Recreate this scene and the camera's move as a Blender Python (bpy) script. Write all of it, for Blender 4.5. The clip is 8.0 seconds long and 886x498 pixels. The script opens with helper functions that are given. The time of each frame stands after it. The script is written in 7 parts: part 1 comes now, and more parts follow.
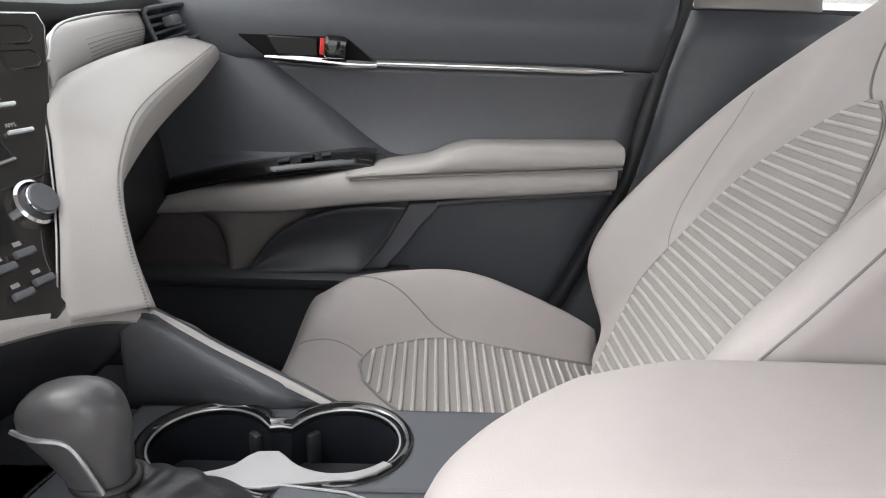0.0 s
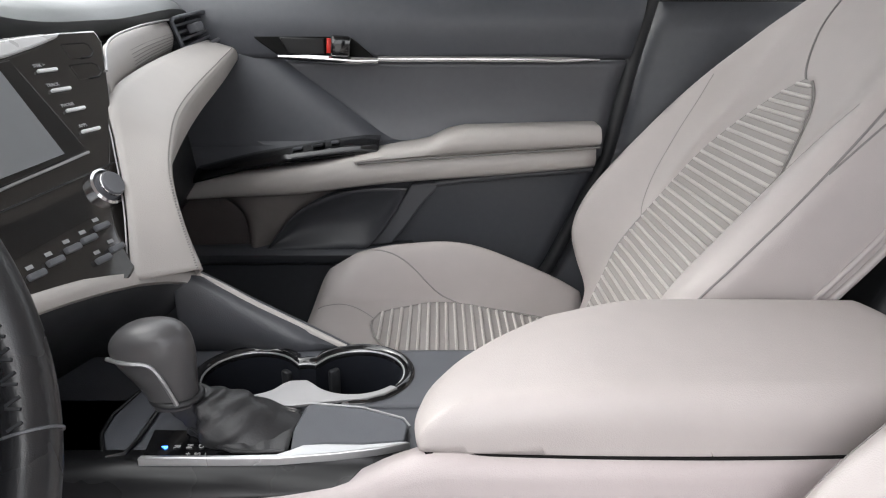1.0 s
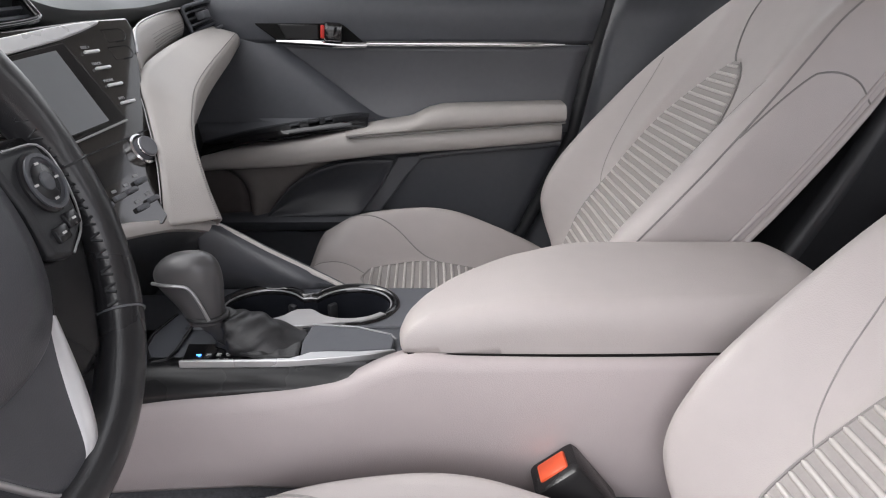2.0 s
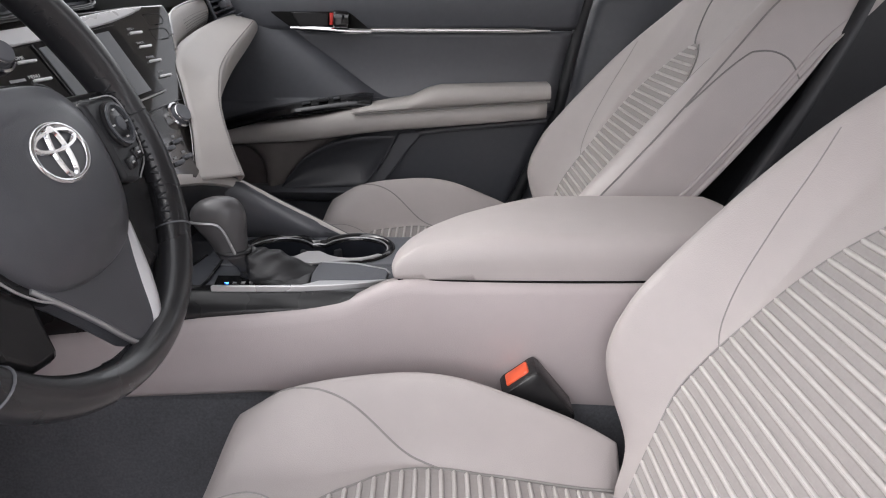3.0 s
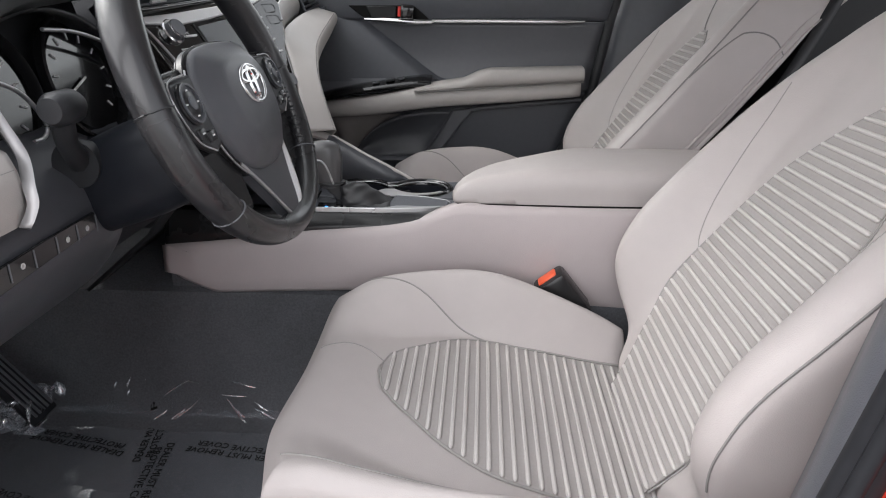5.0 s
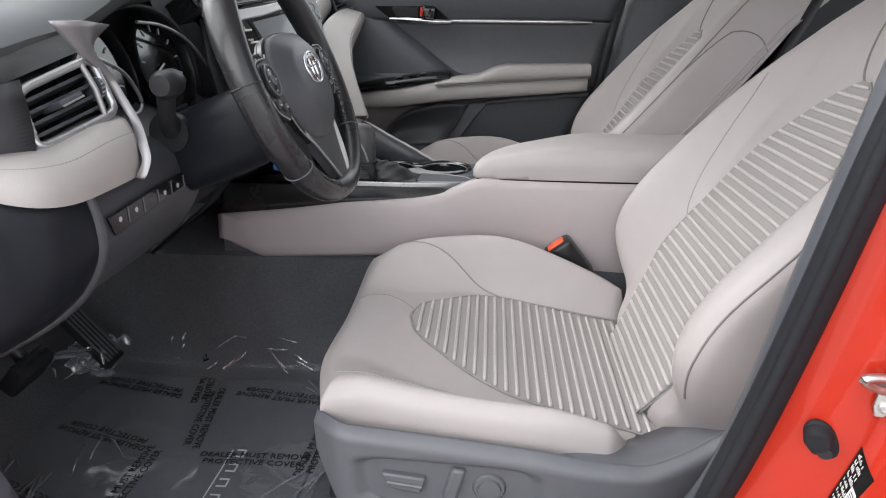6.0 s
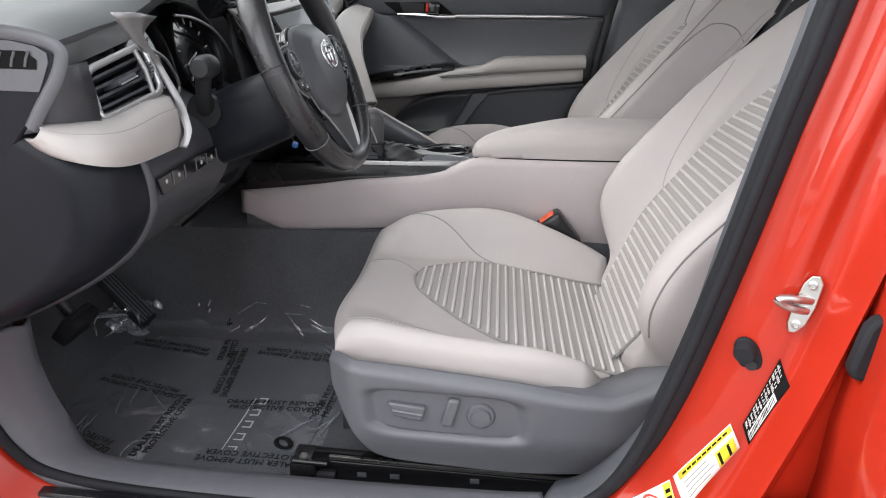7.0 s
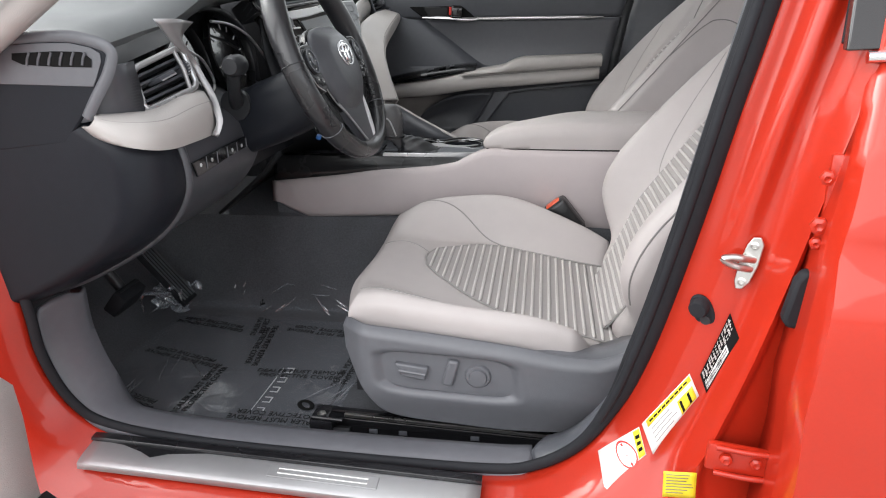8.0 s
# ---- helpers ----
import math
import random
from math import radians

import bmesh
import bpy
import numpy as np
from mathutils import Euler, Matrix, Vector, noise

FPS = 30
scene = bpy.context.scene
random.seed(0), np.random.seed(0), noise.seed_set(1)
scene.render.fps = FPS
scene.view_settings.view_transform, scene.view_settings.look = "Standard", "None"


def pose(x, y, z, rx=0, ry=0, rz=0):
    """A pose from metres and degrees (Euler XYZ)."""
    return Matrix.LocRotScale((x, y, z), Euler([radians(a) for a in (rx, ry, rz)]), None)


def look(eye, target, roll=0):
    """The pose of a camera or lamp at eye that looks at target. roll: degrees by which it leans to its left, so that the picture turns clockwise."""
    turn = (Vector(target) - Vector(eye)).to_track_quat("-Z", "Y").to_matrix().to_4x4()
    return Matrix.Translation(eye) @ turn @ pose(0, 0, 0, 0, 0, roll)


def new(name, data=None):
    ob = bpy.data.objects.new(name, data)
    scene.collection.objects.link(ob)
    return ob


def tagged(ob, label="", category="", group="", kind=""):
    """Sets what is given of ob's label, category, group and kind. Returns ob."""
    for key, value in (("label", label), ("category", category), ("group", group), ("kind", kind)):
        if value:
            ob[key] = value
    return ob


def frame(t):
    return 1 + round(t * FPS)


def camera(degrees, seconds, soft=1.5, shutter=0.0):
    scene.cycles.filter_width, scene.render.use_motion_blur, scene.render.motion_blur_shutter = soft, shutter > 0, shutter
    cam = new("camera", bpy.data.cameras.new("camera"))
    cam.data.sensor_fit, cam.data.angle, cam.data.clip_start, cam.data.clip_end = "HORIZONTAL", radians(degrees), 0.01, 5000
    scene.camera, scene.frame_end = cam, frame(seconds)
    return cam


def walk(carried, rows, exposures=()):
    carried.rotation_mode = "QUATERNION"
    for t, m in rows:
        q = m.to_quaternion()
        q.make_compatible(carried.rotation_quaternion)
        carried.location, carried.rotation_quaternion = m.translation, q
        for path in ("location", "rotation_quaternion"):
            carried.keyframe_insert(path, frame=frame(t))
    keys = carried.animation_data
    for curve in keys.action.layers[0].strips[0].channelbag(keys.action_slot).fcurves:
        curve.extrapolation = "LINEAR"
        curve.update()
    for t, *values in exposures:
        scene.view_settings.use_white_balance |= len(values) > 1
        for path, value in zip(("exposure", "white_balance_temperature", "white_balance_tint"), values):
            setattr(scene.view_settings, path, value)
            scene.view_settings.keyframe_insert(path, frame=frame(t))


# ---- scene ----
cam = camera(66.5, 8.0, soft=1.1)
PATH = [
    (0, (-0.01, 0.005, 1.034), (0.03, 1.904, 0.407), 2.0),
    (0.5, (-0.009, -0.056, 1.039), (0.011, 1.839, 0.398), 1.5),
    (1, (0.006, -0.124, 1.056), (0.018, 1.761, 0.389), 0.1),
    (1.5, (0.01, -0.195, 1.062), (0.064, 1.682, 0.373), 0.1),
    (3, (0.043, -0.431, 1.057), (0.059, 1.436, 0.34), 0.2),
    (3.5, (0.064, -0.505, 1.052), (0.049, 1.358, 0.324), -0.8),
    (4, (0.073, -0.592, 1.05), (0.023, 1.277, 0.339), -0.1),
    (4.5, (0.053, -0.647, 1.045), (-0.036, 1.22, 0.334), -0.2),
    (6, (0.014, -0.877, 1.038), (-0.112, 0.992, 0.338), 0.4),
    (6.5, (0.018, -0.952, 1.035), (-0.122, 0.917, 0.336), -0.3),
    (7, (0.039, -1.014, 1.034), (-0.114, 0.852, 0.329), 0.2),
    (7.5, (0.089, -1.066, 1.03), (-0.121, 0.79, 0.315), -0.5),
    (8, (0.113, -1.12, 1.029), (-0.167, 0.737, 0.339), -1.1),
]
EXPOSURES = [(0, 2.30, 6500, 10), (1.0, 2.26, 6500, 11), (1.5, 2.10, 6500, 12.5), (3.0, 1.86, 6500, 14.5), (3.5, 1.80, 6500, 14.5), (4.5, 1.78, 6480, 12.5), (6.0, 1.84, 6400, 11), (8.0, 1.88, 6450, 10)]
walk(cam, [(t, look(eye, target, roll)) for t, eye, target, roll in PATH], EXPOSURES)

from mathutils.bvhtree import BVHTree

# ---- light and air ----
sky_world = bpy.data.worlds.new("sky")
scene.world = sky_world
sky_world.use_nodes = True
wn = sky_world.node_tree.nodes
sky_tex = wn.new("ShaderNodeTexSky")
sky_tex.sky_type = "NISHITA"
sky_tex.sun_disc = False
sky_tex.sun_elevation = radians(43)
sky_tex.sun_rotation = radians(280)
sky_tex.dust_density = 3.0
sky_tex.ozone_density = 0.6
wn["Background"].inputs["Strength"].default_value = 0.15
grey_sky = wn.new("ShaderNodeHueSaturation")
grey_sky.inputs["Saturation"].default_value = 0.15
sky_world.node_tree.links.new(sky_tex.outputs["Color"], grey_sky.inputs["Color"])
sky_world.node_tree.links.new(grey_sky.outputs["Color"], wn["Background"].inputs["Color"])
sun_data = bpy.data.lights.new("sun", "SUN")
sun_data.energy, sun_data.angle, sun_data.color = 0.52, radians(60), (1.0, 0.985, 0.97)
sun_lamp = new("sun", sun_data)
sun_lamp.matrix_world = look((-0.9, -2.9, 2.7), (0, 0, 0.4))

# ---- materials ----


def mat(name, base, rough=0.5, metal=0.0, vary=0.12, scale=60.0, bump=0.0, bscale=400.0, spec=0.5, coat=0.0, kind="noise", wear=0.06):
    """A surface with large soft variation, fine grain and relief, in metres."""
    m = bpy.data.materials.new(name)
    m.use_nodes = True
    nt = m.node_tree
    n, l = nt.nodes, nt.links
    b = n["Principled BSDF"]
    b.inputs["Metallic"].default_value = metal
    b.inputs["Specular IOR Level"].default_value = spec
    b.inputs["Coat Weight"].default_value = coat
    b.inputs["Coat Roughness"].default_value = 0.04
    tc = n.new("ShaderNodeTexCoord")
    big = n.new("ShaderNodeTexNoise")
    big.inputs["Scale"].default_value = 7.0
    big.inputs["Detail"].default_value = 4.0
    fine = n.new("ShaderNodeTexNoise")
    fine.inputs["Scale"].default_value = scale
    fine.inputs["Detail"].default_value = 3.0
    for t in (big, fine):
        l.new(tc.outputs["Object"], t.inputs["Vector"])
    mix = n.new("ShaderNodeMix")
    mix.data_type = "FLOAT"
    mix.inputs[0].default_value = 0.5
    l.new(big.outputs["Fac"], mix.inputs[2])
    l.new(fine.outputs["Fac"], mix.inputs[3])
    ramp = n.new("ShaderNodeMapRange")
    ramp.inputs["From Min"].default_value, ramp.inputs["From Max"].default_value = 0.3, 0.7
    ramp.inputs["To Min"].default_value, ramp.inputs["To Max"].default_value = 1 - vary, 1 + vary
    l.new(mix.outputs[0], ramp.inputs["Value"])
    col = n.new("ShaderNodeVectorMath")
    col.operation = "SCALE"
    col.inputs[0].default_value = base
    l.new(ramp.outputs["Result"], col.inputs["Scale"])
    l.new(col.outputs["Vector"], b.inputs["Base Color"])
    rr = n.new("ShaderNodeMapRange")
    rr.inputs["From Min"].default_value, rr.inputs["From Max"].default_value = 0.3, 0.7
    rr.inputs["To Min"].default_value, rr.inputs["To Max"].default_value = max(0.02, rough - wear), min(1, rough + wear)
    l.new(big.outputs["Fac"], rr.inputs["Value"])
    l.new(rr.outputs["Result"], b.inputs["Roughness"])
    if bump:
        if kind == "cells":
            tex = n.new("ShaderNodeTexVoronoi")
            out = "Distance"
        else:
            tex = n.new("ShaderNodeTexNoise")
            out = "Fac"
        tex.inputs["Scale"].default_value = bscale
        l.new(tc.outputs["Object"], tex.inputs["Vector"])
        bp = n.new("ShaderNodeBump")
        bp.inputs["Strength"].default_value = min(1.0, bump)
        bp.inputs["Distance"].default_value = 0.0006
        l.new(tex.outputs[out], bp.inputs["Height"])
        l.new(bp.outputs["Normal"], b.inputs["Normal"])
    return m


def glow(name, base, strength):
    m = bpy.data.materials.new(name)
    m.use_nodes = True
    b = m.node_tree.nodes["Principled BSDF"]
    b.inputs["Base Color"].default_value = (*base, 1)
    b.inputs["Emission Color"].default_value = (*base, 1)
    b.inputs["Emission Strength"].default_value = strength
    return m


def film(name, mist, shine):
    """Clear thin plastic: mostly see-through, with a mirror-like gloss."""
    m = bpy.data.materials.new(name)
    m.use_nodes = True
    n, l = m.node_tree.nodes, m.node_tree.links
    n.remove(n["Principled BSDF"])
    clear = n.new("ShaderNodeBsdfTransparent")
    clear.inputs["Color"].default_value = (0.93, 0.94, 0.95, 1)
    gloss = n.new("ShaderNodeBsdfGlossy")
    gloss.inputs["Roughness"].default_value = 0.09
    fres = n.new("ShaderNodeFresnel")
    fres.inputs["IOR"].default_value = 1.5
    tc = n.new("ShaderNodeTexCoord")
    wr = n.new("ShaderNodeTexNoise")
    wr.inputs["Scale"].default_value = 22.0
    wr.inputs["Detail"].default_value = 3.0
    bp = n.new("ShaderNodeBump")
    bp.inputs["Strength"].default_value = 0.35
    bp.inputs["Distance"].default_value = 0.003
    l.new(tc.outputs["Object"], wr.inputs["Vector"])
    l.new(wr.outputs["Fac"], bp.inputs["Height"])
    l.new(bp.outputs["Normal"], gloss.inputs["Normal"])
    l.new(bp.outputs["Normal"], fres.inputs["Normal"])
    mx = n.new("ShaderNodeMixShader")
    part_fres = n.new("ShaderNodeMath")
    part_fres.operation = "MULTIPLY"
    part_fres.inputs[1].default_value = shine
    l.new(fres.outputs["Fac"], part_fres.inputs[0])
    l.new(part_fres.outputs["Value"], mx.inputs["Fac"])
    l.new(clear.outputs["BSDF"], mx.inputs[1])
    l.new(gloss.outputs["BSDF"], mx.inputs[2])
    haze = n.new("ShaderNodeBsdfDiffuse")
    haze.inputs["Color"].default_value = (0.62, 0.66, 0.74, 1)
    hz = n.new("ShaderNodeMixShader")
    hz.inputs["Fac"].default_value = mist
    l.new(mx.outputs["Shader"], hz.inputs[1])
    l.new(haze.outputs["BSDF"], hz.inputs[2])
    l.new(hz.outputs["Shader"], n["Material Output"].inputs["Surface"])
    return m


LEATHER = mat("grey_beige_leather", (0.416, 0.382, 0.374), 0.48, vary=0.035, scale=35, bump=0.25, bscale=900, kind="cells")
DASH_LEATHER = mat("beige_dash_leather", (0.43, 0.405, 0.388), 0.5, vary=0.035, scale=35, bump=0.3, bscale=800, kind="cells")
FABRIC = mat("perforated_grey_fabric", (0.325, 0.304, 0.295), 0.7, vary=0.06, scale=260, bump=0.5, bscale=900)
# paler than the fabric, to paint the lit slope of each pleat
LIT_RIDGE = mat("pale_lit_rib_ridge", (0.52, 0.495, 0.48), 0.45, vary=0.05, scale=200)
SEAM = mat("dark_seam_thread", (0.21, 0.203, 0.198), 0.8, vary=0.1)
THREAD = mat("grey_stitch_thread", (0.27, 0.26, 0.25), 0.7, vary=0.1)
CONSOLE_SKIN = mat("beige_moulded_plastic", (0.42, 0.373, 0.374), 0.5, vary=0.03, scale=40, bump=0.3, bscale=900, kind="cells")
DOOR_BEIGE = mat("beige_door_vinyl", (0.42, 0.396, 0.380), 0.5, vary=0.03, scale=40, bump=0.3, bscale=900, kind="cells")
HEADLINER = mat("pale_grey_headliner_cloth", (0.60, 0.585, 0.565), 0.9, vary=0.05, scale=200, bump=0.5, bscale=700)
DARK = mat("dark_grey_soft_plastic", (0.082, 0.086, 0.098), 0.42, vary=0.08, scale=80, bump=0.2, bscale=900, kind="cells")
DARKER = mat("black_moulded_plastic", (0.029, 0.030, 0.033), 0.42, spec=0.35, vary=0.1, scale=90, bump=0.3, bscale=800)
DASH_DARK = mat("near_black_dash_plastic", (0.014, 0.0155, 0.020), 0.34, vary=0.1, scale=80, bump=0.2, bscale=900, spec=0.16, kind="cells")
SMOKE = mat("smoked_dark_plastic", (0.014, 0.014, 0.016), 0.27, vary=0.1, wear=0.05)
DASH_SLATE = mat("charcoal_dash_plastic", (0.068, 0.070, 0.079), 0.36, vary=0.08, scale=80, bump=0.2, bscale=900, kind="cells")
SLATE = mat("slate_grey_plastic", (0.115, 0.118, 0.130), 0.37, vary=0.06, scale=80, bump=0.2, bscale=1000, kind="cells")
SILL_GREY = mat("grey_sill_plastic", (0.118, 0.120, 0.134), 0.36, vary=0.07, scale=80, bump=0.2, bscale=900, kind="cells")
GLOSS = mat("gloss_black_plastic", (0.008, 0.008, 0.009), 0.1, vary=0.1, coat=0.5, wear=0.03)
STACK = mat("smoked_gloss_panel", (0.022, 0.020, 0.019), 0.06, vary=0.1, coat=0.8, spec=0.5, wear=0.02)
SATIN = mat("satin_silver_trim", (0.46, 0.46, 0.47), 0.42, metal=0.75, vary=0.04)
DULL_SATIN = mat("dull_satin_silver", (0.42, 0.41, 0.415), 0.42, metal=0.6, vary=0.05)
CHROME = mat("bright_chrome", (0.75, 0.75, 0.76), 0.12, metal=1.0, vary=0.03, wear=0.04)
STEEL = mat("zinc_plated_steel", (0.55, 0.54, 0.52), 0.32, metal=1.0, vary=0.12, wear=0.08)
RED = mat("red_metallic_paint", (0.41, 0.023, 0.009), 0.34, vary=0.04, scale=300, coat=0.55, spec=0.25, wear=0.03)
RUBBER = mat("black_rubber", (0.020, 0.021, 0.024), 0.6, vary=0.12, scale=90, spec=0.12)
CARPET = mat("charcoal_carpet", (0.082, 0.085, 0.094), 0.95, vary=0.35, scale=300, bump=1.0, bscale=900)
WHEEL_LEATHER = mat("black_wheel_leather", (0.019, 0.019, 0.021), 0.30, coat=0.25, vary=0.1, bump=0.14, bscale=1300, kind="cells")
BOOT = mat("creased_black_leather", (0.028, 0.028, 0.030), 0.42, vary=0.15, bump=0.5, bscale=500)
TOP_PAD = mat("dark_grey_dash_top", (0.086, 0.091, 0.094), 0.36, vary=0.06, scale=80, bump=0.10, bscale=700, kind="cells")
GRILLE_DARK = mat("dark_brown_speaker_mesh", (0.085, 0.072, 0.070), 0.6, vary=0.1, bump=1.0, bscale=900, kind="cells")
GRILLE = mat("brown_grey_speaker_grille", (0.20, 0.180, 0.172), 0.6, vary=0.1, bump=1.0, bscale=900, kind="cells")
WHITE = mat("white_sticker", (0.75, 0.75, 0.73), 0.4, vary=0.04)
YELLOW = mat("yellow_sticker", (0.75, 0.62, 0.03), 0.4, vary=0.04)
PRINT = mat("black_print", (0.010, 0.010, 0.010), 0.8, vary=0.1, spec=0.1)
PALE = mat("pale_print", (0.62, 0.62, 0.62), 0.5, vary=0.05)
ORANGE = mat("orange_red_button", (0.75, 0.10, 0.035), 0.35, vary=0.05)
REDPLASTIC = mat("red_plastic_mark", (0.65, 0.03, 0.02), 0.35, vary=0.05)
SCREEN = mat("display_glass", (0.17, 0.180, 0.190), 0.22, vary=0.03, spec=1.0, coat=1.0, wear=0.03)
ALLOY = mat("pale_alloy_paint", (0.58, 0.58, 0.59), 0.28, metal=0.7, vary=0.03)
BRIGHT = mat("bright_silver_paint", (0.72, 0.72, 0.73), 0.32, metal=0.25, vary=0.03)
SATIN_BLACK = mat("satin_black_plastic", (0.012, 0.012, 0.013), 0.26, vary=0.1, spec=0.35, wear=0.05)
DIM_PRINT = mat("dim_grey_print", (0.30, 0.30, 0.31), 0.5, vary=0.05)
ASPHALT = mat("pale_concrete", (0.32, 0.315, 0.30), 0.9, vary=0.3, scale=120, bump=1.0, bscale=150)
CLEAR = film("clear_plastic_film", 0.085, 0.20)
GLASS = film("tinted_car_glass", 0.0, 0.6)
GLASS.node_tree.nodes["Transparent BSDF"].inputs["Color"].default_value = (0.955, 0.965, 0.957, 1)
# gloss multiplied far past real film, plus haze, to paint highlights on creases
GLINT_CREASE = film("creased_film_with_painted_glints", 0.16, 7.0)
BLUE_LIGHT = glow("blue_indicator", (0.05, 0.25, 1.0), 1.6)

# ---- mesh helpers ----


def rounded(corners, cut=0.2, n=5):
    """A closed line through the corners, each one rounded."""
    c = [Vector(p) for p in corners]
    out = []
    for i, p in enumerate(c):
        a, b = p + (c[i - 1] - p) * cut, p + (c[(i + 1) % len(c)] - p) * cut
        for t in np.linspace(0, 1, n):
            out.append((1 - t) ** 2 * a + 2 * t * (1 - t) * p + t * t * b)
    return out


def rounded_flat(corners, cut=0.2):
    return [(p[0], p[1]) for p in rounded([(a, b, 0) for a, b in corners], cut)]


def thing(name, at, label, category, group="", kind=""):
    ob = new(name)
    ob.empty_display_size = 0.05
    ob.location = at
    return tagged(ob, label, category, group, kind)


def place(ob, parent):
    """Hang a mesh that was made in world coordinates under its thing."""
    if parent:
        ob.parent = parent
        base, p = Vector((0, 0, 0)), parent
        while p:
            base += p.location
            p = p.parent
        ob.data.transform(Matrix.Translation(-base))
    return ob


def part(name, bm, material, parent, label="", smooth=40):
    me = bpy.data.meshes.new(name)
    bmesh.ops.recalc_face_normals(bm, faces=bm.faces)
    if smooth:
        for f in bm.faces:
            f.smooth = True
        for e in bm.edges:
            if len(e.link_faces) == 2 and e.calc_face_angle(0) > radians(smooth):
                e.smooth = False
    bm.to_mesh(me)
    bm.free()
    me.materials.append(material)
    ob = new(name, me)
    if label:
        ob["label"] = label
    return place(ob, parent)


def spline(pts, n):
    """n points on a smooth curve through pts."""
    p = np.array(pts, float)
    ext = np.vstack([2 * p[0] - p[1], p, 2 * p[-1] - p[-2]])
    out = []
    for s in np.linspace(0, len(p) - 1, n):
        i = min(int(s), len(p) - 2)
        t = s - i
        a, b, c, d = ext[i : i + 4]
        out.append(0.5 * (2 * b + (c - a) * t + (2 * a - 5 * b + 4 * c - d) * t * t + (3 * b - 3 * c + d - a) * t ** 3))
    return np.array(out)


def curve(x, table):
    """A smooth value at x from a short table of (x, value)."""
    xs, ys = np.array(table, float).T
    t = np.clip(x, xs[0], xs[-1])
    i = np.clip(np.searchsorted(xs, t, side="right") - 1, 0, len(xs) - 2)
    h = xs[i + 1] - xs[i]
    m = np.gradient(ys, xs)
    s = (t - xs[i]) / h
    return (2 * s ** 3 - 3 * s ** 2 + 1) * ys[i] + (s ** 3 - 2 * s ** 2 + s) * h * m[i] + (3 * s ** 2 - 2 * s ** 3) * ys[i + 1] + (s ** 3 - s ** 2) * h * m[i + 1]


def step(x, a, b):
    t = np.clip((x - a) / (b - a), 0, 1)
    return t * t * (3 - 2 * t)


def sheet(rows, closed=False, bm=None):
    """A bmesh skin over rows of points, all rows of one length; closed: each row is a ring."""
    bm = bm or bmesh.new()
    vs = [[bm.verts.new(p) for p in r] for r in rows]
    w = len(vs[0])
    for i in range(len(vs) - 1):
        for j in range(w if closed else w - 1):
            k = (j + 1) % w
            bm.faces.new((vs[i][j], vs[i][k], vs[i + 1][k], vs[i + 1][j]))
    return bm


def thick(ob, d, offset=-1.0):
    m = ob.modifiers.new("thickness", "SOLIDIFY")
    m.thickness, m.offset = d, offset
    return ob


def bevelled(ob, w, n=2):
    m = ob.modifiers.new("edges", "BEVEL")
    m.width, m.segments, m.limit_method, m.angle_limit = w, n, "ANGLE", radians(35)
    return ob


def skin(name, rows, material, parent, label="", t=0.0, offset=-1.0, smooth=50):
    ob = part(name, sheet(rows), material, parent, label, smooth)
    if t:
        thick(ob, t, offset)
    return ob


def tube_bm(path, radius, n=10, flat=1.0, bm=None, closed=False, up=(0, 0, 1)):
    """A rod along path; radius one value or one per point; flat squeezes it along its up side."""
    p = [Vector(q) for q in path]
    rad = radius if hasattr(radius, "__len__") else [radius] * len(p)
    rows = []
    side = None
    for i, c in enumerate(p):
        if closed:
            d = p[(i + 1) % len(p)] - p[i - 1]
        else:
            d = p[min(i + 1, len(p) - 1)] - p[max(i - 1, 0)]
        d.normalize()
        s = d.cross(Vector(up))
        if s.length < 0.05:
            s = side or d.cross(Vector((0.3, 1, 0.2)))
        s.normalize()
        side = s
        v = s.cross(d).normalized()
        rows.append([c + rad[i] * (math.cos(a) * s + flat * math.sin(a) * v) for a in np.linspace(0, 2 * math.pi, n, endpoint=False)])
    bm = bm or bmesh.new()
    if closed:
        rows.append(rows[0])
        bm2 = sheet(rows, True, bm)
        bmesh.ops.remove_doubles(bm2, verts=bm2.verts, dist=1e-6)
        return bm2
    vs0 = len(bm.verts)
    sheet(rows, True, bm)
    bm.verts.ensure_lookup_table()
    bm.faces.new([bm.verts[vs0 + k] for k in range(n)])
    bm.faces.new([bm.verts[len(bm.verts) - 1 - k] for k in range(n)])
    return bm


def rod(name, path, radius, material, parent, label="", n=10, flat=1.0, closed=False, up=(0, 0, 1)):
    return part(name, tube_bm(path, radius, n, flat, None, closed, up), material, parent, label, 50)


def box_bm(size, m=None, bev=0.0, seg=2, bm=None):
    bm = bm or bmesh.new()
    made = bmesh.ops.create_cube(bm, size=1.0, matrix=Matrix.Diagonal((*size, 1)))
    if bev:
        es = list({e for v in made["verts"] for e in v.link_edges})
        r = bmesh.ops.bevel(bm, geom=es, offset=bev, segments=seg, affect="EDGES", profile=0.5)
    if m:
        bmesh.ops.transform(bm, matrix=m, verts=bm.verts)
    return bm


def block(name, centre, size, material, parent, label="", bev=0.003, turn=(0, 0, 0), seg=2):
    return part(name, box_bm(size, pose(*centre, *turn), bev, seg), material, parent, label, 40)


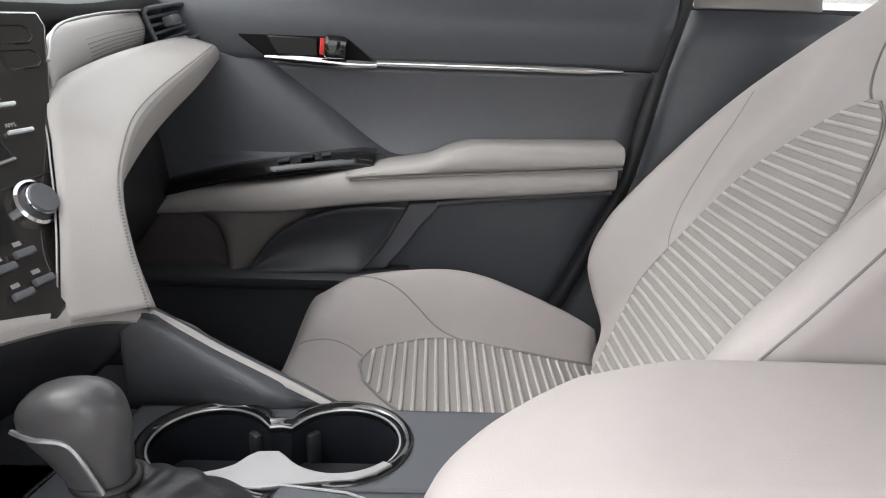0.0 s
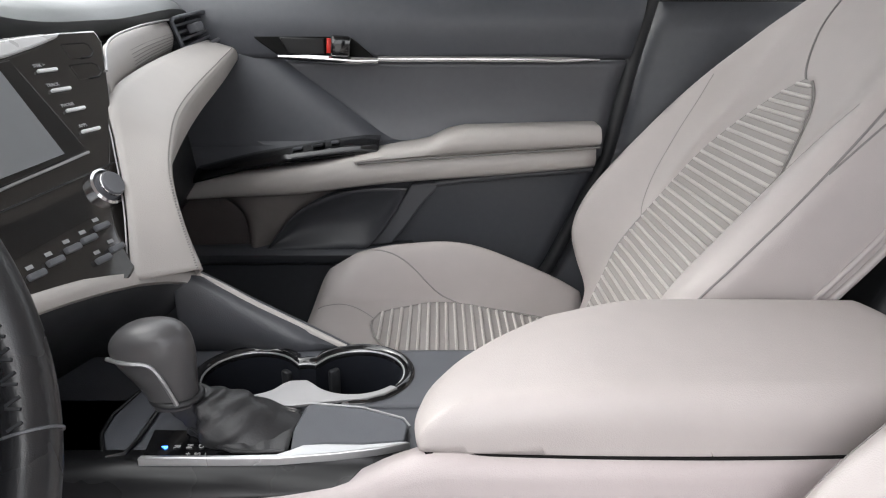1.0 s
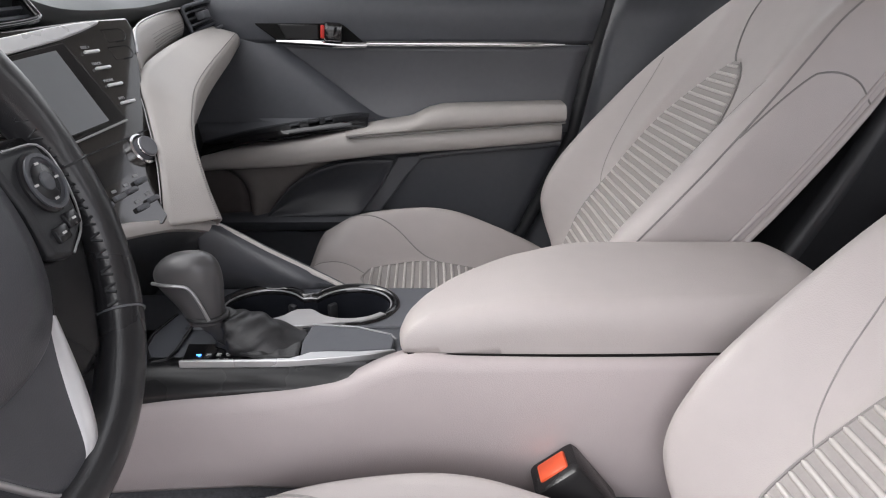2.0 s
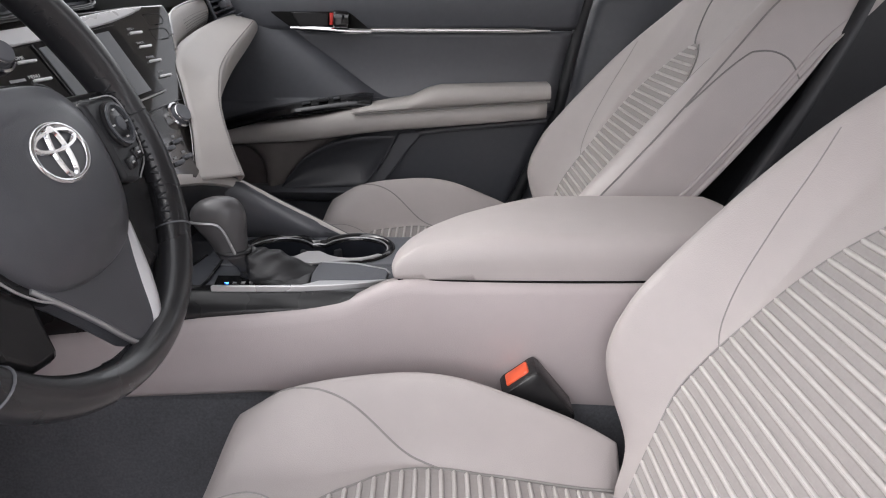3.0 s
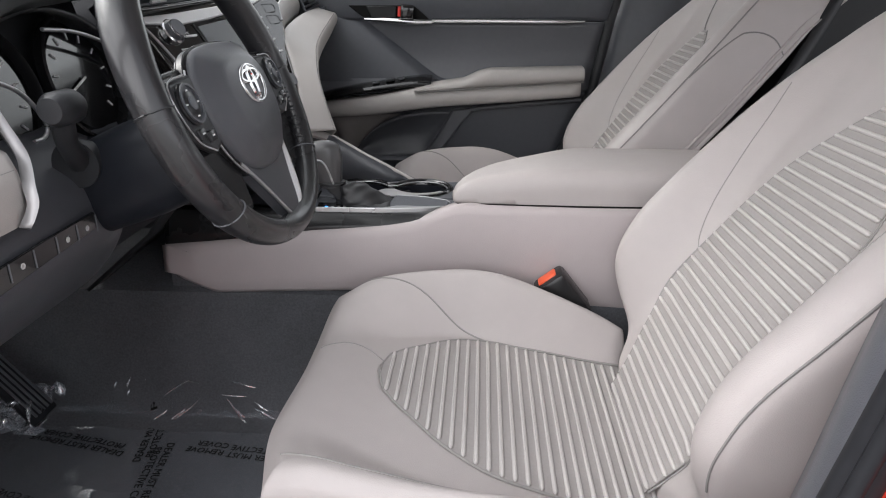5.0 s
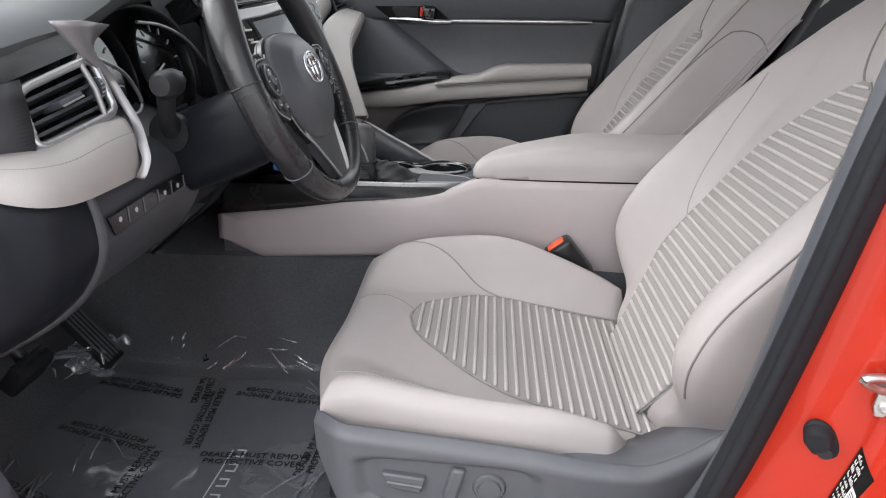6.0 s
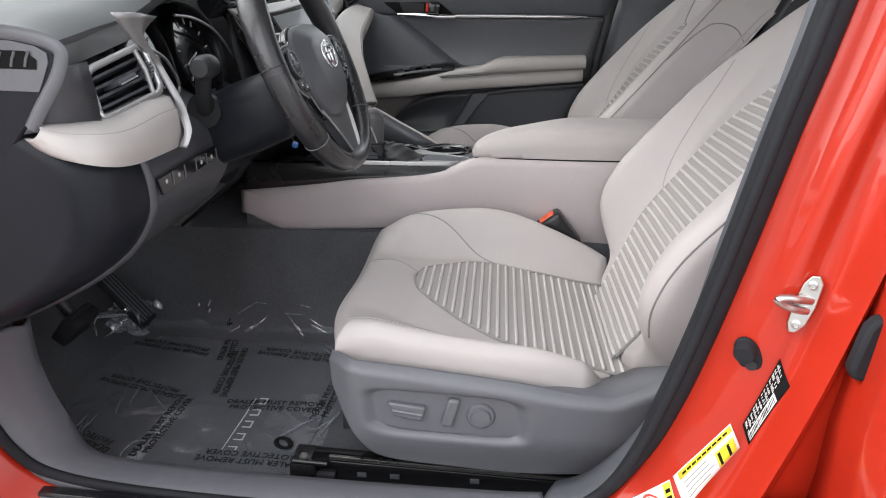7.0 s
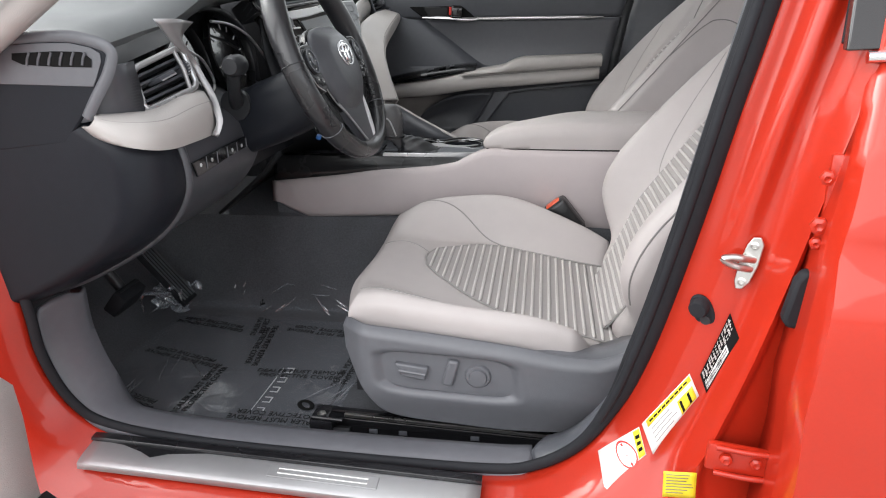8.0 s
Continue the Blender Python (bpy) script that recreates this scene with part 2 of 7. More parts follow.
def prism_bm(poly, to_world, depth, bm=None):
    """A flat outline (a, b), laid out by to_world(a, b, c), c from 0 to depth."""
    bm = bm or bmesh.new()
    lo = [bm.verts.new(to_world(a, b, 0)) for a, b in poly]
    hi = [bm.verts.new(to_world(a, b, depth)) for a, b in poly]
    n = len(poly)
    bm.faces.new(lo)
    bm.faces.new(hi[::-1])
    for i in range(n):
        bm.faces.new((lo[i], lo[(i + 1) % n], hi[(i + 1) % n], hi[i]))
    return bm


def plate(name, poly, to_world, depth, material, parent, label="", bev=0.0):
    ob = part(name, prism_bm(poly, to_world, depth), material, parent, label, 30)
    return bevelled(ob, bev) if bev else ob


def lathe_bm(profile, m, n=24):
    """profile of (r, h) spun round z, then laid by m."""
    rows = [[m @ Vector((r * math.cos(a), r * math.sin(a), h)) for a in np.linspace(0, 2 * math.pi, n, endpoint=False)] for r, h in profile]
    bm = sheet(rows, True)
    bm.verts.ensure_lookup_table()
    if profile[0][0] > 1e-5:
        bm.faces.new([bm.verts[k] for k in range(n)])
    if profile[-1][0] > 1e-5:
        bm.faces.new([bm.verts[len(bm.verts) - 1 - k] for k in range(n)])
    bmesh.ops.remove_doubles(bm, verts=bm.verts, dist=1e-6)
    return bm


def lathe(name, profile, m, material, parent, label="", n=24):
    return part(name, lathe_bm(profile, m, n), material, parent, label, 40)


def lettering(name, words, size, m, material, parent, depth=0.0004):
    """Words in the built-in font, as a thin mesh in the xy plane of m, centred."""
    cu = bpy.data.curves.new(name, "FONT")
    cu.body, cu.size, cu.align_x, cu.align_y, cu.extrude, cu.resolution_u = words, size, "CENTER", "CENTER", depth, 2
    tmp = bpy.data.objects.new(name, cu)
    scene.collection.objects.link(tmp)
    me = bpy.data.meshes.new_from_object(tmp.evaluated_get(bpy.context.evaluated_depsgraph_get()))
    bpy.data.objects.remove(tmp)
    bpy.data.curves.remove(cu)
    me.transform(m)
    me.materials.clear()
    me.materials.append(material)
    return place(new(name, me), parent)


def axes(origin, xdir, ydir):
    """A pose whose x and y run along the given directions."""
    x = Vector(xdir).normalized()
    z = x.cross(Vector(ydir)).normalized()
    y = z.cross(x)
    m = Matrix((x, y, z)).transposed().to_4x4()
    m.translation = Vector(origin)
    return m


def pillow(fn, nu, nv):
    """Rows of a skin over fn(a, b), a and b from -1 to 1 (arrays)."""
    a, b = np.meshgrid(np.linspace(-1, 1, nu), np.linspace(-1, 1, nv), indexing="ij")
    return fn(a, b)


def quick_mesh(name, pts, material, parent, label="", flip=False):
    """A smooth skin from an array nu x nv x 3."""
    nu, nv, _ = pts.shape
    idx = np.arange(nu * nv).reshape(nu, nv)
    q = np.stack([idx[:-1, :-1], idx[1:, :-1], idx[1:, 1:], idx[:-1, 1:]], -1).reshape(-1, 4)
    if flip:
        q = q[:, ::-1]
    me = bpy.data.meshes.new(name)
    me.from_pydata(pts.reshape(-1, 3).tolist(), [], q.tolist())
    me.polygons.foreach_set("use_smooth", [True] * len(me.polygons))
    me.materials.append(material)
    ob = new(name, me)
    if label:
        ob["label"] = label
    return place(ob, parent)

# ---- seats ----
CUSH_Z = [(-0.22, 0.590), (-0.15, 0.583), (-0.09, 0.569), (0.04, 0.548), (0.2, 0.512), (0.28, 0.495)]
CUSH_BOLSTER = [(-0.22, 0.004), (-0.17, 0.034), (-0.12, 0.066), (-0.02, 0.098), (0.06, 0.107), (0.13, 0.101), (0.2, 0.092), (0.28, 0.080)]
CUSH_PANEL = [(-0.098, 0.004), (-0.092, 0.030), (-0.075, 0.058), (-0.045, 0.088), (-0.02, 0.112), (0.04, 0.146), (0.1, 0.155), (0.2, 0.160), (0.265, 0.165)]
CUSH_MID = [(-0.098, 0.042), (-0.03, 0.032), (0.05, 0.016), (0.2, 0.010), (0.265, 0.008)]
BACK_EDGE = [(-0.03, 0.000), (0.03, 0.010), (0.06, 0.030), (0.09, 0.066), (0.12, 0.090), (0.16, 0.104), (0.2, 0.107), (0.28, 0.096), (0.345, 0.084), (0.42, 0.070), (0.5, 0.054), (0.58, 0.036), (0.7, 0.004)]
BACK_HALF = [(-0.03, 0.150), (0.02, 0.172), (0.05, 0.198), (0.08, 0.226), (0.12, 0.246), (0.2, 0.253), (0.3, 0.253), (0.4, 0.246), (0.5, 0.232), (0.6, 0.208), (0.7, 0.175)]
BACK_PANEL = [(0.0, 0.110), (0.05, 0.126), (0.08, 0.140), (0.11, 0.152), (0.15, 0.161), (0.2, 0.160), (0.25, 0.153), (0.3, 0.140), (0.35, 0.121), (0.39, 0.100), (0.43, 0.076), (0.46, 0.055), (0.485, 0.030), (0.5, 0.007)]
RIB = 0.0148
RECLINE = radians(30)
BACK_UP = np.array((math.sin(RECLINE), 0, math.cos(RECLINE)))
BACK_OUT = np.array((-math.cos(RECLINE), 0, math.sin(RECLINE)))
BACK_ROOT = np.array((0.25, 0.0, 0.50))


def cushion_top(x, y):
    side = np.abs(y)
    high = np.where(y > 0, 1.0, 0.42 - 0.06 * step(x, -0.15, 0.0) + 0.12 * step(x, 0.02, 0.14))
    wide = 0.060 * step(-x, -0.02, 0.17)
    z = curve(x, CUSH_Z) + curve(x, CUSH_BOLSTER) * high * np.clip((side - 0.166 + wide) / (0.048 + wide), 0, 1) ** 2 * (3 - 2 * np.clip((side - 0.166 + wide) / (0.048 + wide), 0, 1))
    return z - 0.005 * step(-x, 0.13, 0.23)


def back_front(u, w):
    """How far the back's front stands out at height u and width w; the side next to the door opening starts to rise sooner."""
    rise = np.where(w > 0, step(w, 0.150, 0.236), step(-w, 0.098, 0.214))
    mid = 0.026 - 0.012 * step(u, 0.36, 0.50)
    return mid + (curve(u, BACK_EDGE) - mid) * rise - 0.02 * step(u, 0.56, 0.70)


def wrap(e, p1):
    """From the middle (0) over the rounded edge to the side's foot (1): part of the half width, drop along the edge, drop along the side."""
    phi = np.clip((e - 0.8) / 0.12, 0, 1) * math.pi / 2
    p = np.where(e < 0.8, e / 0.8 * p1, p1 + (1 - p1) * np.sin(phi))
    return p, 1 - np.cos(phi), np.clip((e - 0.92) / 0.08, 0, 1)


def squircle(a, b, c):
    return a * np.sqrt(1 - c * b * b), b * np.sqrt(1 - c * a * a)


def sunk_cushion(x, y):
    """The leather lies a little lower under the ribbed insert."""
    inside = curve(x, CUSH_PANEL) - np.abs(y - curve(x, CUSH_MID))
    return cushion_top(x, y) - 0.005 * step(inside, -0.004, 0.006) * (x > -0.098)


def sunk_back(u, w):
    inside = curve(u, BACK_PANEL) - np.abs(w)
    return back_front(u, w) - 0.005 * step(inside, -0.004, 0.006) * (u < 0.5)


def cushion_skin(a, b):
    e = np.maximum(np.maximum(np.abs(a), np.abs(b)), 1e-6)
    p, arc, down = wrap(e, 0.86)
    X, Y = squircle(a / e * p, b / e * p, 0.15)
    x = 0.030 + 0.247 * X
    y = 0.224 * Y * (1 - 0.20 * step(x, 0.165, 0.225) * (Y < 0))
    z = sunk_cushion(x, y) - 0.034 * arc - (0.083 - 0.058 * step(-x, 0.10, 0.19)) * down
    z = z - 0.004 * np.exp(-(((e - 0.86) / 0.012) ** 2)) * 0.5
    x = x + 0.013 * np.exp(-(((Y - 0.15) / 0.5) ** 2)) * step(-X, 0.5, 1.0)
    x = x + 0.014 * step(-Y, 0.35, 0.95) * step(-X, 0.45, 1.0)
    return np.stack([x, y, z], -1)


def back_skin(a, b):
    e = np.maximum(np.maximum(np.abs(a), np.abs(b)), 1e-6)
    p, arc, down = wrap(e, 0.88)
    A, B = squircle(a / e * p, b / e * p, 0.18)
    u = 0.335 + 0.365 * A
    w = curve(u, BACK_HALF) * B
    n = sunk_back(u, w) - 0.032 * arc - 0.088 * down
    return BACK_ROOT + u[..., None] * BACK_UP + n[..., None] * BACK_OUT + w[..., None] * np.array((0, 1.0, 0))


def grid_tree(pts):
    nu, nv, _ = pts.shape
    idx = np.arange(nu * nv).reshape(nu, nv)
    q = np.stack([idx[:-1, :-1], idx[1:, :-1], idx[1:, 1:], idx[:-1, 1:]], -1).reshape(-1, 4)
    return BVHTree.FromPolygons(pts.reshape(-1, 3).tolist(), q.tolist())


def on_cushion(x, y, lift=0.0):
    return (x, y, float(cushion_top(np.array(x), np.array(y))) + lift)


def on_cover(x, y, lift=0.0):
    """On the finished cushion cover, rounded edges and all."""
    hit = CUSHION_TREE.ray_cast(Vector((x, y, 1.0)), Vector((0, 0, -1)))[0]
    return (x, y, hit.z + lift) if hit else on_cushion(x, y, lift)


def on_back_cover(u, w, lift=0.0):
    start = BACK_ROOT + u * BACK_UP + 0.3 * BACK_OUT + w * np.array((0, 1.0, 0))
    hit = BACK_TREE.ray_cast(Vector(start), Vector(-BACK_OUT))[0]
    return tuple(np.array(hit) + lift * BACK_OUT) if hit else on_back(u, w, lift)


def on_back(u, w, lift=0.0):
    n = float(back_front(np.array(u), np.array(w))) + lift
    return tuple(BACK_ROOT + u * BACK_UP + n * BACK_OUT + w * np.array((0, 1.0, 0)))


def rib_wave(s, pitch):
    """Pleats: a nearly flat band, a ridge, then a narrow groove."""
    t = (s / pitch) % 1.0
    ridge = np.exp(-(((t - 0.72) / 0.13) ** 2))
    groove = np.exp(-(((t - 0.93) / 0.05) ** 2)) + np.exp(-(((t + 0.07) / 0.05) ** 2))
    return 0.0004 + 0.0010 * t + 0.0026 * ridge - 0.0022 * groove


CUSHION_TREE = grid_tree(pillow(cushion_skin, 150, 150))
BACK_TREE = grid_tree(pillow(back_skin, 170, 150))


def seat(at, label, powered):
    s = thing("car_seat", at, label, "car seat", "front seats")

    def w(pts):
        return np.asarray(pts, float) + np.array(at)

    cushion = quick_mesh("seat_cushion", w(pillow(cushion_skin, 150, 150)), LEATHER, s, "smooth grey-beige leather seat cushion with raised sides")
    # ribbed middle of the cushion
    n_x, n_y = 380, 30
    xs = np.linspace(-0.098, 0.268, n_x)
    half = curve(xs, CUSH_PANEL)
    X = np.repeat(xs[:, None], n_y, 1)
    Y = half[:, None] * np.linspace(-1, 1, n_y)[None] + curve(xs, CUSH_MID)[:, None]
    rim = 1 - np.abs(np.linspace(-1, 1, n_y))[None] ** 8
    joint = np.exp(-(((X - 0.2075) / 0.0022) ** 2))
    Z = cushion_top(X, Y) + 0.0018 + rib_wave(X + 0.0939, 0.0145) * rim - 0.005 * joint
    panel = quick_mesh("cushion_panel", w(np.stack([X, Y, Z], -1)), FABRIC, s, "grey ribbed fabric insert of the cushion", True)
    # pale rods along the pleat ridges put their lit side into the colour
    for k in range(24):
        x = -0.0835 + 0.0145 * k
        h = float(curve(np.array(x), CUSH_PANEL)) - 0.0005
        if h > 0.02:
            mid = float(curve(np.array(x), CUSH_MID))
            path = [w(on_cushion(x, mid + y, 0.0030)) for y in (-h, *np.linspace(-h + 0.003, h - 0.003, 11), h)]
            rod("lit_ridge", path, [0.0008] + [0.0027] * 11 + [0.0008], LIT_RIDGE, panel, n=8, flat=0.9)
    # seams of the cushion
    edge = [(x, float(curve(np.array(x), CUSH_PANEL)), float(curve(np.array(x), CUSH_MID))) for x in np.linspace(-0.098, 0.26, 40)]
    for sgn in (-1, 1):
        rod("panel_seam", [w(on_cushion(x, mid + sgn * (h + 0.002), 0.0012)) for x, h, mid in edge], 0.0018, THREAD, cushion, n=6)
    for line, thread in (([(0.043, 0.168), (0.0, 0.176), (-0.06, 0.188), (-0.12, 0.198), (-0.16, 0.203)], 0.0012), ([(-0.095, 0.062), (-0.12, 0.082), (-0.15, 0.088), (-0.185, 0.074)], 0.0009), ([(-0.172, -0.168), (-0.1, -0.186), (0.0, -0.190), (0.1, -0.188), (0.2, -0.178)], 0.0012)):
        rod("cover_seam", [w(on_cover(x, y, 0.0003)) for x, y in spline(line, 28)], thread, THREAD, cushion, n=6)
    rod("panel_seam", [w(on_cushion(0.2075, y, 0.0006)) for y in np.linspace(-0.150, 0.166, 21)], 0.0016, THREAD, cushion, n=6)
    # backrest
    back = quick_mesh("backrest", w(pillow(back_skin, 170, 150)), LEATHER, s, "reclined grey-beige leather backrest with side bolsters", True)
    us = np.linspace(-0.010, 0.5, 520)
    half = curve(us, BACK_PANEL)
    U = np.repeat(us[:, None], n_y, 1)
    W = half[:, None] * np.linspace(-1, 1, n_y)[None]
    N = back_front(U, W) + 0.0018 + rib_wave(U - 0.0036 + 0.72 * RIB, RIB) * rim
    P = BACK_ROOT + U[..., None] * BACK_UP + N[..., None] * BACK_OUT + W[..., None] * np.array((0, 1.0, 0))
    bpanel = quick_mesh("backrest_panel", w(P), FABRIC, s, "grey ribbed fabric insert of the backrest")
    # the same pale rods paint the lit ridges of the backrest pleats
    for k in range(34):
        u = 0.0036 + RIB * k
        h = float(curve(np.array(u), BACK_PANEL)) - 0.0005
        if h > 0.008:
            path = [w(on_back(u, v, 0.0030)) for v in (-h, *np.linspace(-h + 0.003, h - 0.003, 15), h)]
            rod("lit_ridge", path, [0.0008] + [0.0028] * 15 + [0.0008], LIT_RIDGE, bpanel, n=8, flat=0.9, up=tuple(BACK_OUT))
    edge = [(u, float(curve(np.array(u), BACK_PANEL))) for u in np.linspace(0.0, 0.5, 50)]
    for sgn in (-1, 1):
        rod("panel_seam", [w(on_back(u, sgn * (h + 0.002), 0.0004)) for u, h in edge], 0.0014, THREAD, back, n=6, up=(0, 1, 0))
        line = spline([(0.220, 0.157), (0.236, 0.167), (0.262, 0.1745), (0.30, 0.181), (0.36, 0.188), (0.42, 0.196), (0.47, 0.206)], 30)
        rod("cover_seam", [w(on_back_cover(u, sgn * v, -0.0001)) for u, v in line], 0.0008, THREAD, back, n=6, up=(0, 1, 0))
        # seam where the side panel meets the front cover, and its arch over the side
        at_edge = [w(back_skin(np.array(A), np.array(sgn * 0.872))) for A in np.linspace(-0.66, 0.80, 46)]
        rod("side_seam", at_edge, 0.0015, SEAM, back, n=6, up=(0, 1, 0))
        arch = [w(back_skin(np.array(A), np.array(sgn * b))) for A, b in spline([(0.16, 0.875), (0.36, 0.897), (0.50, 0.930), (0.55, 0.965), (0.52, 0.998)], 24)]
        rod("side_seam", arch, 0.0013, SEAM, back, n=6, up=(0, 1, 0))
        # folded edge of the cover along the back
        for b, r in ((0.985, 0.0035), (0.998, 0.0048)):
            rod("cover_fold", [w(back_skin(np.array(A), np.array(sgn * b))) for A in np.linspace(-0.9, 0.84, 44)], [r * min(1, 0.15 + i / 8, 0.15 + (43 - i) / 10) for i in range(44)], LEATHER, back, n=8, up=(0, 1, 0))
    line = spline([(0.500, 0.008), (0.515, 0.026), (0.543, 0.047), (0.58, 0.065), (0.62, 0.078), (0.66, 0.085)], 20)
    rod("cover_seam", [w(on_back_cover(u, v, 0.0002)) for u, v in line], 0.0018, SEAM, back, "dark centre seam above the insert", n=6, up=(0, 1, 0))
    # hard shell behind the backrest
    rows = []
    for u in np.linspace(0.02, 0.68, 24):
        h = float(curve(np.array(u), BACK_HALF)) - 0.012
        rows.append([w(BACK_ROOT + u * BACK_UP + (-0.085 - 0.035 * (1 - (k / 8) ** 2 if k else 1)) * BACK_OUT + h * k / 8 * np.array((0, 1, 0))) for k in range(-8, 9)])
    skin("back_shell", rows, DARKER, s, "black hard plastic seat back shell", 0.02, 1.0)
    # lower frame
    rows = []
    for x in np.linspace(-0.18, 0.30, 30):
        z0 = 0.42 - 0.03 * step(np.array(x), -0.1, 0.1)
        rows.append([w((x, y, z)) for y, z in ((-0.20, 0.50), (-0.2, z0), (0.2, z0), (0.2, 0.50))])
    skin("seat_frame", rows, DARKER, s, "black seat frame", 0.01)
    return s


driver_seat = seat((0.0, 0.03, 0.0), "grey-beige leather driver seat with ribbed fabric inserts", True)
seat((0.0, 0.775, 0.030), "grey-beige leather passenger seat with ribbed fabric inserts", False)

# outer side shield of the driver seat with its switches


def shield_y(x, z):
    return -0.215 + 0.050 * step(-x, 0.14, 0.215) + 0.018 * step(0.46 - z, 0.0, 0.08) + 0.02 * step(x, 0.2, 0.33)


def side_shield(s):
    top = [(-0.187, 0.550), (-0.160, 0.556), (-0.05, 0.547), (0.08, 0.532), (0.14, 0.522), (0.18, 0.518), (0.22, 0.519), (0.28, 0.543), (0.34, 0.585)]
    low = [(-0.184, 0.510), (-0.150, 0.447), (-0.112, 0.404), (0.0, 0.389), (0.1, 0.384), (0.2, 0.394), (0.28, 0.427), (0.34, 0.46)]
    T, L = spline(top, 150), spline(low, 150)
    rows = []
    for (tx, tz), (lx, lz) in zip(T, L):
        row = []
        for k in np.linspace(0, 1, 90):
            x, z = tx + (lx - tx) * k, tz + (lz - tz) * k
            y = float(shield_y(np.array(x), np.array(z)))
            # the dished switch field
            d = ((abs(x + 0.022 + 0.12 * (z - 0.488)) / 0.108) ** 5 + (abs(z - 0.484 + 0.05 * (x + 0.02)) / 0.037) ** 5) ** 0.2
            y += 0.010 * float(step(np.array(1.12 - d), 0.0, 0.20)) + 0.012 * (1 - min(1, k / 0.1)) ** 2
            row.append((x, y, z))
        rows.append(row)
    ob = skin("side_shield", rows, SLATE, s, "slate grey plastic side shield with a dished switch field", 0.006, 1.0, 60)
    lip = []
    for x in np.linspace(0.10, 0.34, 16):
        zt = float(np.interp(x, [p[0] for p in T], [p[1] for p in T]))
        y0 = float(shield_y(np.array(x), np.array(zt)))
        dip = 0.012 * max(0.0, 1 - (x - 0.10) / 0.05) ** 2
        lip.append([(x, y0 + 0.010, zt - 0.001 - dip), (x, y0 + 0.018, zt + 0.003 - dip), (x, y0 + 0.045, zt + 0.002 - dip), (x, y0 + 0.09, zt - 0.012 - dip)])
    skin("shield_lip", lip, SLATE, s, "slate grey upper lip of the side shield", 0.004, -1.0, 60)
    ring = [cushion_skin(np.array(-1.0), np.array(b)) + np.array((0.016, 0.03, 0.0)) for b in np.linspace(-0.95, 0.95, 24)]
    front = [[(p[0] + 0.10 * (0.52 - z) * (z < 0.5), p[1], z) for p in ring] for z in (0.525, 0.49, 0.46, 0.43)]
    skin("front_shield", front, SLATE, s, "slate grey plastic front valance", 0.006)
    # slide switch, recline switch, round lumbar switch
    slide = prism_bm([(-0.103, 0.503), (-0.049, 0.497), (-0.055, 0.474), (-0.094, 0.481)], lambda a, b, c: (a, -0.204 - c, b), 0.016)
    sl = bevelled(part("slide_switch", slide, SLATE, ob), 0.003)
    rod("switch_ridge", [(-0.096, -0.2205, 0.4915), (-0.054, -0.2205, 0.486)], 0.0025, SLATE, sl, n=6)
    rec = prism_bm([(-0.018, 0.512), (-0.001, 0.510), (-0.012, 0.466), (-0.030, 0.468)], lambda a, b, c: (a, -0.202 - c, b), 0.017)
    bevelled(part("recline_switch", rec, SLATE, ob), 0.004)
    m = axes((0.027, -0.204, 0.484), (1, 0, 0), (0, 0, 1))
    lathe("lumbar_switch", [(0.0205, -0.004), (0.0205, 0.008), (0.018, 0.011), (0.0145, 0.0112), (0.013, 0.015), (0.0, 0.0155)], m, SLATE, ob)
    lathe("switch_gap", [(0.0228, 0.001), (0.0228, 0.0025), (0.0207, 0.0025), (0.0207, 0.001)], m, DARKER, ob)
    return ob


side_shield(driver_seat)



def seat_rail(y):
    r = thing("seat_rail", (0, y, 0.335), "black steel seat slide rail bolted to the floor", "seat rail", "seat rails")
    block("rail_channel", (0.02, y, 0.352), (0.5, 0.036, 0.03), GLOSS, r, bev=0.004, turn=(0, 2.5, 0))
    block("rail_lip", (0.03, y - 0.012, 0.371), (0.46, 0.006, 0.006), STEEL, r, bev=0.001, turn=(0, 2.5, 0))
    block("rail_foot", (-0.215, y, 0.352), (0.05, 0.05, 0.012), DARKER, r, "black rail end with a bolt")
    lathe("rail_bolt", [(0.009, 0), (0.009, 0.006), (0.004, 0.007), (0.0, 0.004)], pose(-0.215, y, 0.357), STEEL, r, n=6)
    block("rail_bracket", (-0.238, y - 0.004, 0.364), (0.040, 0.050, 0.026), SMOKE, r, "black front bracket of the rail", bev=0.004, turn=(0, 2.5, 0))
    lathe("bracket_bolt", [(0.008, 0), (0.008, 0.005), (0.004, 0.006), (0.0, 0.004)], pose(-0.240, y - 0.012, 0.376), STEEL, r, n=6)
    rod("bracket_bar", [(-0.252, y - 0.026, 0.381), (-0.20, y - 0.026, 0.378)], 0.0035, SMOKE, r, n=8)
    for x in (-0.15, -0.10, 0.02):
        block("rail_slot", (x, y - 0.0185, 0.356), (0.014, 0.002, 0.008), DARK, r, bev=0.0005)
    return r


for ry in (-0.175, 0.235):
    seat_rail(ry)

# ---- belt buckle beside the driver seat ----
buckle = thing("belt_buckle", (0.175, 0.285, 0.56), "black seat belt buckle with an orange-red release button", "seat belt buckle")
tilt = axes((0.166, 0.283, 0.586), (0.62, 0, -0.785), (0, 1, 0))
part("buckle_body", box_bm((0.085, 0.048, 0.056), tilt, 0.008), SATIN_BLACK, buckle)
face = axes((0.1405, 0.283, 0.6185), (0.785, 0, 0.62), (0, 1, 0))
part("release_button", box_bm((0.033, 0.025, 0.008), face, 0.003), ORANGE, buckle, "orange-red release button")
rod("buckle_stalk", [(0.18, 0.283, 0.57), (0.21, 0.28, 0.52), (0.225, 0.275, 0.45)], 0.009, DARKER, buckle, flat=0.5)

